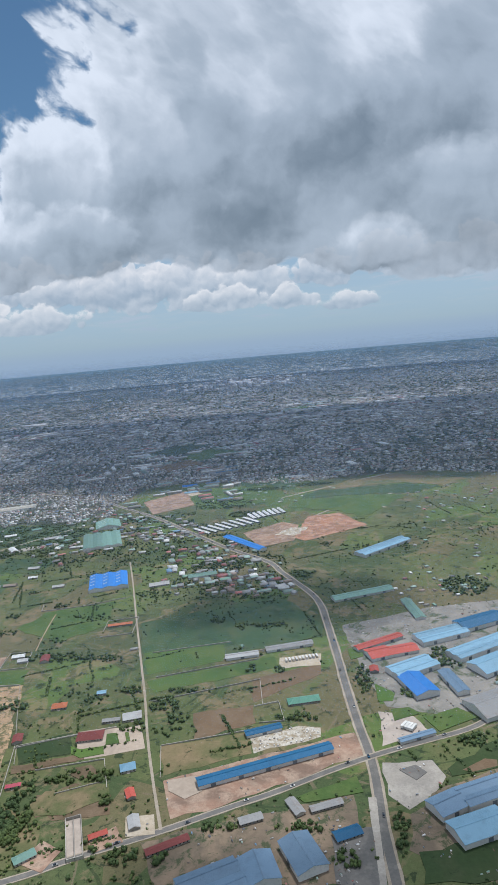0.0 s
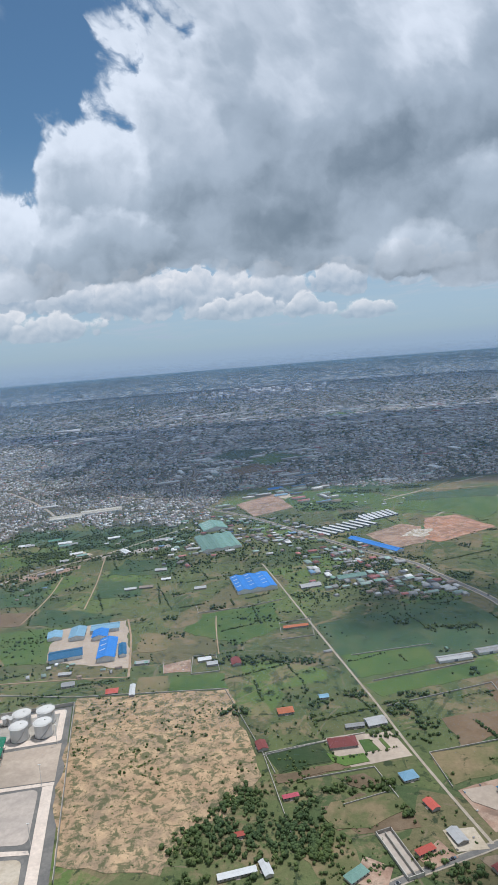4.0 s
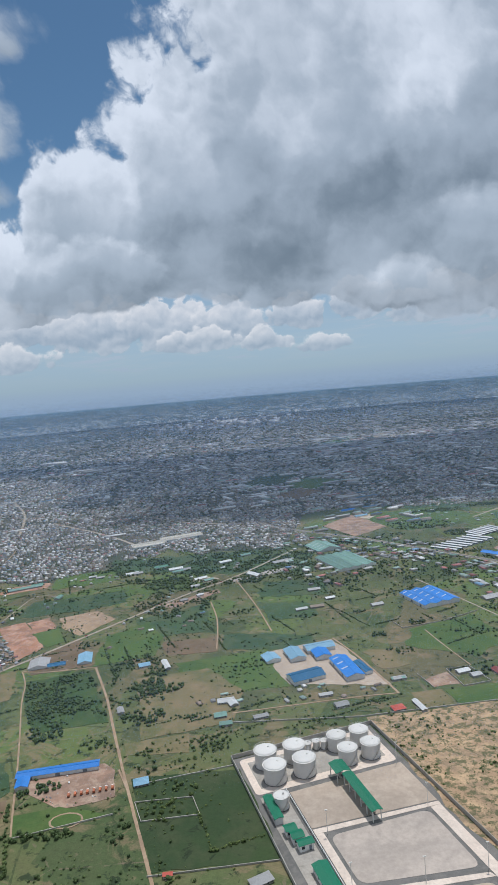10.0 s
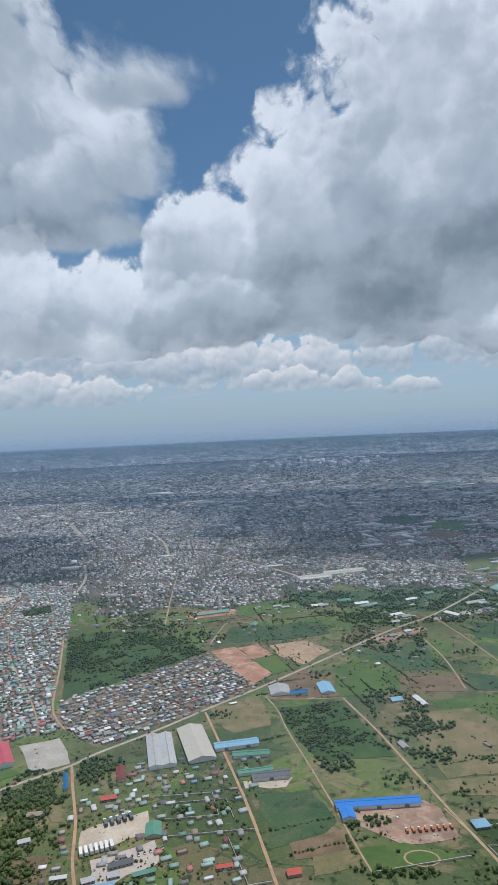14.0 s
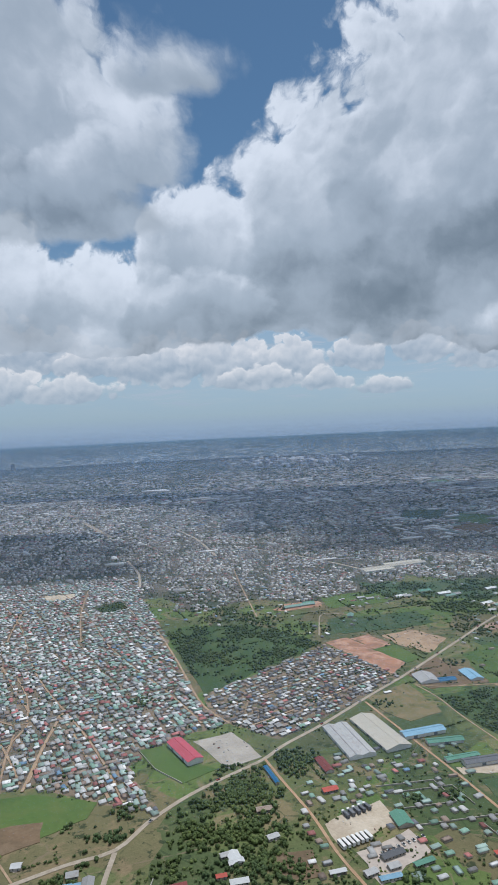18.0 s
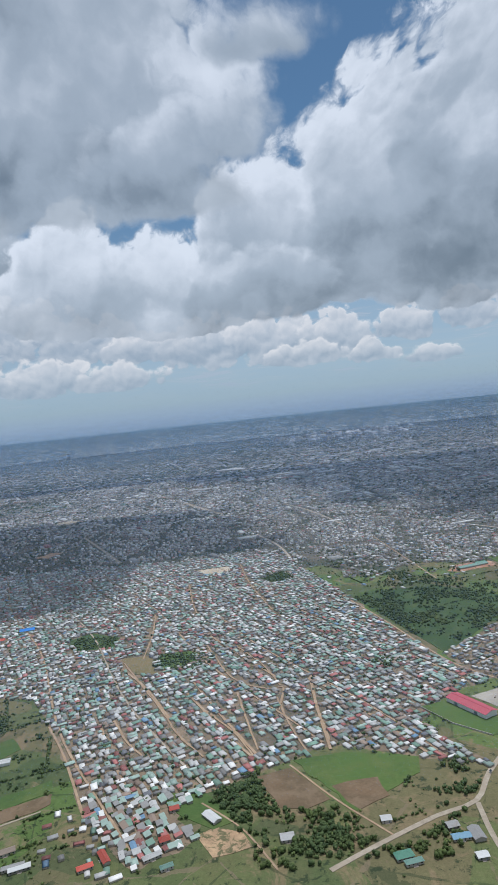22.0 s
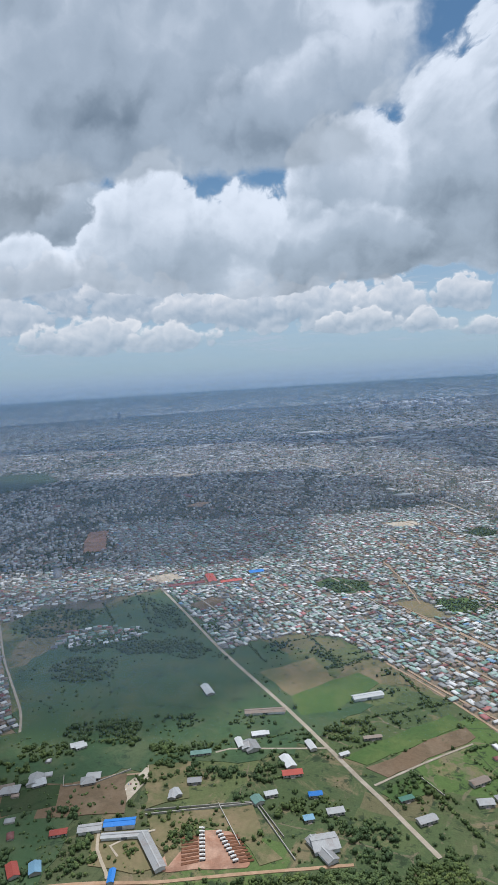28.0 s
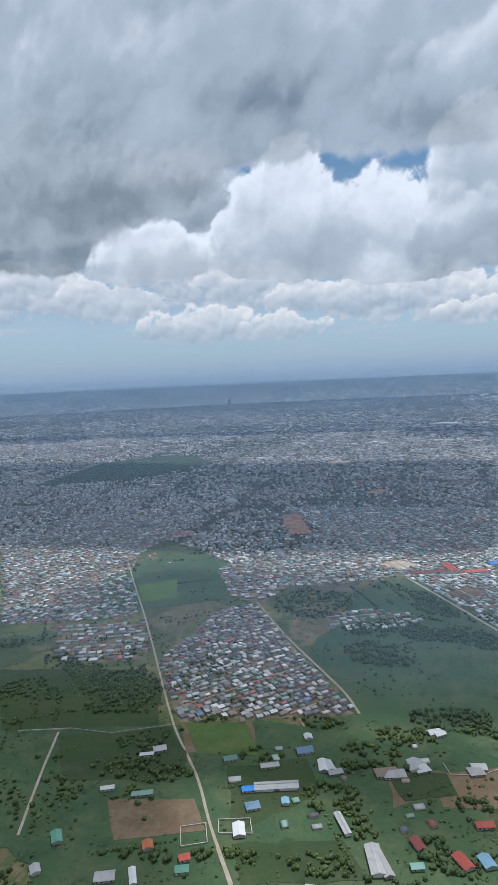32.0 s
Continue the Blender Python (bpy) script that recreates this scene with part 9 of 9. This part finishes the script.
# a few tall blocks on the skyline
for x, y, w, h in ((-2309, 4087, 20, 44), (-760, 3900, 14, 22), (-640, 3960, 18, 26)):
    ob = part("tower_block", boxed(-w / 2, w / 2, -w / 2, w / 2, 0, h), "wall", None)
    ob.location = (x, y, 0)
    part("parapet", boxed(-w / 2 - 0.4, w / 2 + 0.4, -w / 2 - 0.4, w / 2 + 0.4, h, h + 1.5), "white", ob)
    for k in range(1, int(h / 6)):
        part("window_band", boxed(-w / 2 - 0.1, w / 2 + 0.1, -w / 2 - 0.15, -w / 2, k * 6 - 1, k * 6 + 1.2), "glass", ob)
    tagged(ob, "far grey tower block rising over low roofs", "building", "tower blocks on the skyline")

# ---- homesteads scattered over the plots farther off ----
homes, hr = [], random.Random(5)
for _ in range(15000):
    y = 430 + 620 * hr.random()
    x = hr.uniform(-1290 - 0.74 * y, 90 + 0.27 * y)
    if not is_free(x, y) or within(BLOCK_MAIN, x, y) or not open_country(x, y) or (-420 < x < -190 and y < 690):
        continue
    if any(within(b, x, y) for b in (BUSH_A, BUSH_B, BLOCK_TRIANGLE, BLOCK_WEST, BLOCK_STRIP)):
        continue
    d = field_noise(x, y, 0.005, 9.0) + 0.5 * field_noise(x, y, 0.02, 6.0) + (y - 620) / 900
    if hr.random() < max(0.0, 0.30 * (d - 0.12)):
        homes.append((x, y, 20 + 90 * hr.randrange(2) + hr.uniform(-8, 8), hr.uniform(3.2, 6.2), hr.uniform(2.4, 3.8), hr.uniform(0.8, 1.0), hr.choices(("gable", "shed", "hip"), (5, 3, 2))[0], hr.choices(range(11), SLOT_WEIGHTS)[0]))
        take_line([(x - 3, y), (x + 3, y)], 4)
for zone, many in (([(-700, 290), (-592, 285), (-585, 420), (-655, 425), (-690, 380)], 120), ([(-175, 560), (-40, 560), (-60, 640), (-130, 720), (-200, 700)], 90), ([(-340, 700), (-190, 690), (-150, 780), (-300, 880), (-400, 860)], 75),
                   ([(-1010, 330), (-1000, 290), (-960, 275), (-940, 285), (-975, 320)], 30), ([(-560, 520), (-480, 560), (-420, 660), (-500, 700)], 14), ([(-800, 692), (-570, 700), (-570, 770), (-800, 745)], 22), ([(-1400, 560), (-1290, 560), (-1280, 640), (-1420, 660)], 120),
                   ([(-450, 420), (-310, 425), (-310, 445), (-440, 450)], 14), ([(-1330, 240), (-1225, 240), (-1225, 330), (-1330, 330)], 16), ([(-150, 605), (-92, 545), (-45, 553), (-62, 612), (-118, 636)], 40), ([(-285, 770), (-200, 715), (-150, 765), (-240, 850)], 40), ([(-400, 740), (-330, 640), (-290, 690), (-330, 780)], 16), ([(60, 360), (180, 360), (200, 620), (40, 560)], 60)):
    zx, zy = [q[0] for q in zone], [q[1] for q in zone]
    for _ in range(many * 3):
        x, y = hr.uniform(min(zx), max(zx)), hr.uniform(min(zy), max(zy))
        if many > 0 and within(zone, x, y) and is_free(x, y):
            many -= 1
            wide = hr.uniform(1.3, 2.1) if -400 < x < -30 and y > 540 else 1.0
            homes.append((x, y, 20 + 90 * hr.randrange(2) + hr.uniform(-8, 8), wide * hr.uniform(2.8, 5.6), wide * hr.uniform(2.2, 3.4), wide * hr.uniform(0.75, 0.95), hr.choices(("gable", "shed", "hip"), (5, 3, 2))[0], hr.choices(range(11), SLOT_WEIGHTS)[0]))
            take_line([(x - 1.5, y), (x + 1.5, y)], 2.8)
scatter("homesteads", UNIT_HOUSES, homes, PALETTE, "scattered homesteads with mixed roofs among trees", "houses")

# ---- trees and bushes ----
tree_spots, bush_spots, tree_far = [], [], []


def grow(poly, count, tree_share, seed, size=(0.6, 1.0)):
    r = random.Random(seed)
    xs, ys = [p[0] for p in poly], [p[1] for p in poly]
    for _ in range(count):
        x, y = r.uniform(min(xs), max(xs)), r.uniform(min(ys), max(ys))
        if not is_free(x, y) or not within(poly, x, y) or field_noise(x, y, 0.035, seed) + r.uniform(-0.3, 0.25) < 0.03:
            continue
        (tree_spots if r.random() < tree_share else bush_spots).append((x, y, r.uniform(*size)))


grow(BUSH_A, 2200, 0.5, 1, (0.8, 1.5))
grow(BUSH_B, 5200, 0.6, 2, (0.9, 1.9))
grow([(-700, 290), (-592, 285), (-585, 420), (-655, 425), (-690, 380)], 1500, 0.5, 12, (0.5, 1.0))
grow([(-800, 690), (-690, 690), (-690, 750), (-800, 750)], 700, 0.6, 13, (0.8, 1.6))
grow([(-330, 620), (-200, 600), (-180, 700), (-420, 760)], 1500, 0.6, 14, (0.7, 1.4))
grow(BUSH_C, 1500, 0.6, 3, (0.9, 1.7))
grow(BUSH_D, 1700, 0.65, 4, (0.9, 1.8))
grow(BUSH_E, 1500, 0.65, 5, (0.9, 1.8))
grow([(-1215, 226), (-1090, 243), (-1040, 252), (-985, 150), (-1215, 150)], 26000, 0.12, 6, (0.8, 1.5))
grow(BUSH_G, 2600, 0.2, 7)
grow(BUSH_H, 1700, 0.25, 8)
grow([(-200, 555), (-60, 545), (-60, 650), (-130, 730), (-210, 700)], 2400, 0.6, 18, (0.8, 1.6))
grow([(-590, 840), (-600, 770), (-480, 690), (-350, 700), (-330, 790), (-380, 838)], 5200, 0.65, 19, (0.9, 1.8))
grow([(-520, 690), (-530, 640), (-455, 570), (-440, 690)], 1600, 0.65, 20, (0.8, 1.6))
grow([(-520, 520), (-478, 530), (-470, 440), (-510, 430)], 900, 0.65, 22, (0.8, 1.6))
grow([(-400, 740), (-330, 660), (-200, 690), (-150, 780), (-240, 860), (-390, 850)], 3600, 0.65, 23, (0.8, 1.7))
grow(BUSH_I, 110, 0.4, 9)
grow([(-1225, 500), (-1150, 450), (-1160, 420), (-1262, 440), (-1285, 470)], 2600, 0.6, 15, (0.8, 1.5))
grow([(-1260, 585), (-1180, 520), (-1150, 470), (-1225, 505)], 1800, 0.6, 16, (0.8, 1.6))
grow([(-1490, 620), (-1390, 640), (-1300, 720), (-1400, 760)], 1800, 0.6, 17, (0.8, 1.7))
r = random.Random(21)
tries = 0
while tries < 75000:
    tries += 1
    y = 170 + 800 * r.random() ** 1.2
    x = r.uniform(-1290 - 0.74 * y, 90 + 0.27 * y)
    if not is_free(x, y) or within(BLOCK_MAIN, x, y):
        continue
    d = field_noise(x, y, 0.006, 2.0) + 0.9 * field_noise(x, y, 0.03, 4.0)
    if r.random() < 0.03 + 1.5 * max(0.0, d - 0.06) + (0.08 if y > 560 else 0.0):
        (tree_spots if r.random() < (0.25 if y < 520 else 0.5) else bush_spots).append((x, y, r.uniform(0.55, 1.15)))

# hedges and tree lines along the plot edges, groves
hedge = random.Random(33)
ERODED = [(-340, 400), (-230, 408), (-198, 315), (-225, 245), (-295, 248), (-315, 299)]
for _ in range(420):
    y = 180 + 620 * hedge.random()
    x = hedge.uniform(-1280 - 0.7 * y, 80 + 0.25 * y)
    if within(BLOCK_MAIN, x, y) or field_noise(x, y, 0.004, 8.0) < -0.25 or within(ERODED, x, y):
        continue
    a = radians(22 + 90 * hedge.randrange(2) + hedge.uniform(-6, 6))
    long, dense = hedge.uniform(12, 70), hedge.uniform(0.6, 2.0)
    d = 0.0
    while d < long:
        px, py = x + d * math.cos(a) + hedge.uniform(-0.8, 0.8), y + d * math.sin(a) + hedge.uniform(-0.8, 0.8)
        if is_free(px, py) and not within(BLOCK_MAIN, px, py) and not within(ERODED, px, py):
            (tree_far if hedge.random() < 0.4 else bush_spots).append((px, py, hedge.uniform(0.5, 1.2)))
        d += dense * hedge.uniform(0.5, 1.5)
for n in range(620):
    y = 180 + 720 * hedge.random()
    x = hedge.uniform(-1280 - 0.7 * y, 80 + 0.25 * y)
    if n % 4 == 0:
        x, y = hedge.uniform(-1480, -1000), hedge.uniform(170, 470)
    if within(BLOCK_MAIN, x, y) or within(ERODED, x, y) or field_noise(x, y, 0.006, 12.0) < -0.1:
        continue
    wide = hedge.uniform(3, 13)
    for _ in range(int(wide * hedge.uniform(1.4, 3.8))):
        px, py = x + hedge.gauss(0, wide * 0.6), y + hedge.gauss(0, wide * 0.45)
        if is_free(px, py):
            (tree_far if hedge.random() < 0.65 else bush_spots).append((px, py, hedge.uniform(0.7, 1.45)))
for x0, x1, y0, y1, count in ((-994, -960, 519, 544, 240), (-1086, -1044, 573, 602, 260), (-912, -878, 752, 792, 240)):
    for _ in range(count):
        (tree_far if hedge.random() < 0.6 else bush_spots).append((hedge.uniform(x0, x1), hedge.uniform(y0, y1), hedge.uniform(0.6, 1.3)))
for x, y, *_ in main_places[::2]:
    (tree_far if r.random() < 0.45 else bush_spots).append((x + r.uniform(-4, 4), y + r.uniform(-4, 4), r.uniform(0.6, 1.3)))
for _ in range(1500):
    x, y = hedge.uniform(-340, -198), hedge.uniform(245, 408)
    if within(ERODED, x, y) and is_free(x, y) and field_noise(x, y, 0.05, 5.0) > -0.12:
        bush_spots.append((x, y, hedge.uniform(0.18, 0.62)))
tree_spots += GROVE_TREES
bush_spots += GROVE_BUSHES
tree_spots.sort(key=lambda p: p[1])
for x, y, s in tree_spots[:300]:
    tree(x, y, s)
for protos, lo, hi, words in ((NEAR_BUSHES, 0, 400, "near"), (UNIT_BUSHES, 400, 9999, "far")):
    wood = [p for p in tree_spots[300:] + tree_far if lo <= p[1] < hi]
    low = [p for p in bush_spots if lo <= p[1] < hi]
    scatter("woodland", NEAR_TREES if hi == 400 else protos, [(x, y, (x * 17) % 360, 0.9 * s * (1 + 0.3 * math.sin(x)), 0.9 * s, 1.05 * s, int(abs(x * 7)) % 6, 0) for x, y, s in wood], ["leaf"], "many dark green trees on the plain", "trees")
    scatter("scrub", protos, [(x, y, (x * 17) % 360, 0.74 * s * (1 + 0.4 * math.sin(y)), 0.74 * s, 0.7 * s, int(abs(x * 7)) % 6, 0) for x, y, s in low], ["scrub"], "scattered green bushes in rough grass", "bushes")


# ---- loose goods in the yards ----
goods, gr = [], random.Random(71)
for mat, poly in YARDS:
    xs, ys = [p[0] for p in poly], [p[1] for p in poly]
    if -470 < xs[0] < -330 and ys[0] < 410:
        continue
    area = (max(xs) - min(xs)) * (max(ys) - min(ys))
    for _ in range(int(area / (9 if mat == "rubble" else 70 if mat in ("pink", "gravel") else 34))):
        x, y = gr.uniform(min(xs), max(xs)), gr.uniform(min(ys), max(ys))
        if not within(poly, x, y) or on_building(x, y):
            continue
        if mat == "rubble":
            k = gr.uniform(0.25, 0.9)
            goods.append((x, y, gr.uniform(0, 360), k, k * gr.uniform(0.6, 1), 0.25 * gr.uniform(0.5, 1.3), "far", 3))
        elif field_noise(x, y, 0.05, 2.0) > -0.15:
            goods.append((x, y, 25 + 90 * gr.randrange(2) + gr.uniform(-15, 15), gr.uniform(0.35, 1.6), gr.uniform(0.3, 0.9), gr.uniform(0.08, 0.28), "far", gr.choices(range(11), (0, 5, 6, 5, 7, 1, 1, 2, 3, 5, 3))[0]))
scatter("loose_goods", UNIT_FAR, goods, PALETTE, "loose goods, crates and rubble lying about the yards", "goods")


# ---- vehicles ----
def along(pts, share, offset):
    line = smooth_line(pts)
    i = min(len(line) - 2, int(share * (len(line) - 1)))
    (ax, ay), (bx, by) = line[i], line[i + 1]
    d = math.hypot(bx - ax, by - ay)
    return ax - (by - ay) / d * offset, ay + (bx - ax) / d * offset, math.degrees(math.atan2(by - ay, bx - ax))


vr = random.Random(8)
for k in range(26):
    cx, cy, ct = along(MAIN_LINE, 0.02 + 0.024 * k + vr.uniform(0, 0.01), 0.95 if k % 2 else -0.95)
    car(cx, cy, ct + (180 if k % 2 else 0), vr.choice(("white", "white", "redroof", "darkroof", "zinc", "blue")))
for k in range(9):
    cx, cy, ct = along(CROSS_LINE, 0.1 + 0.09 * k, 0.75 if k % 2 else -0.75)
    car(cx, cy, ct + (180 if k % 2 else 0), vr.choice(("white", "darkroof", "zinc")))
for k in range(12):
    cx, cy, ct = along(RING_LINE, 0.2 + 0.06 * k, 0.65 if k % 2 else -0.65)
    car(cx, cy, ct + (180 if k % 2 else 0), vr.choice(("white", "redroof", "zinc")))
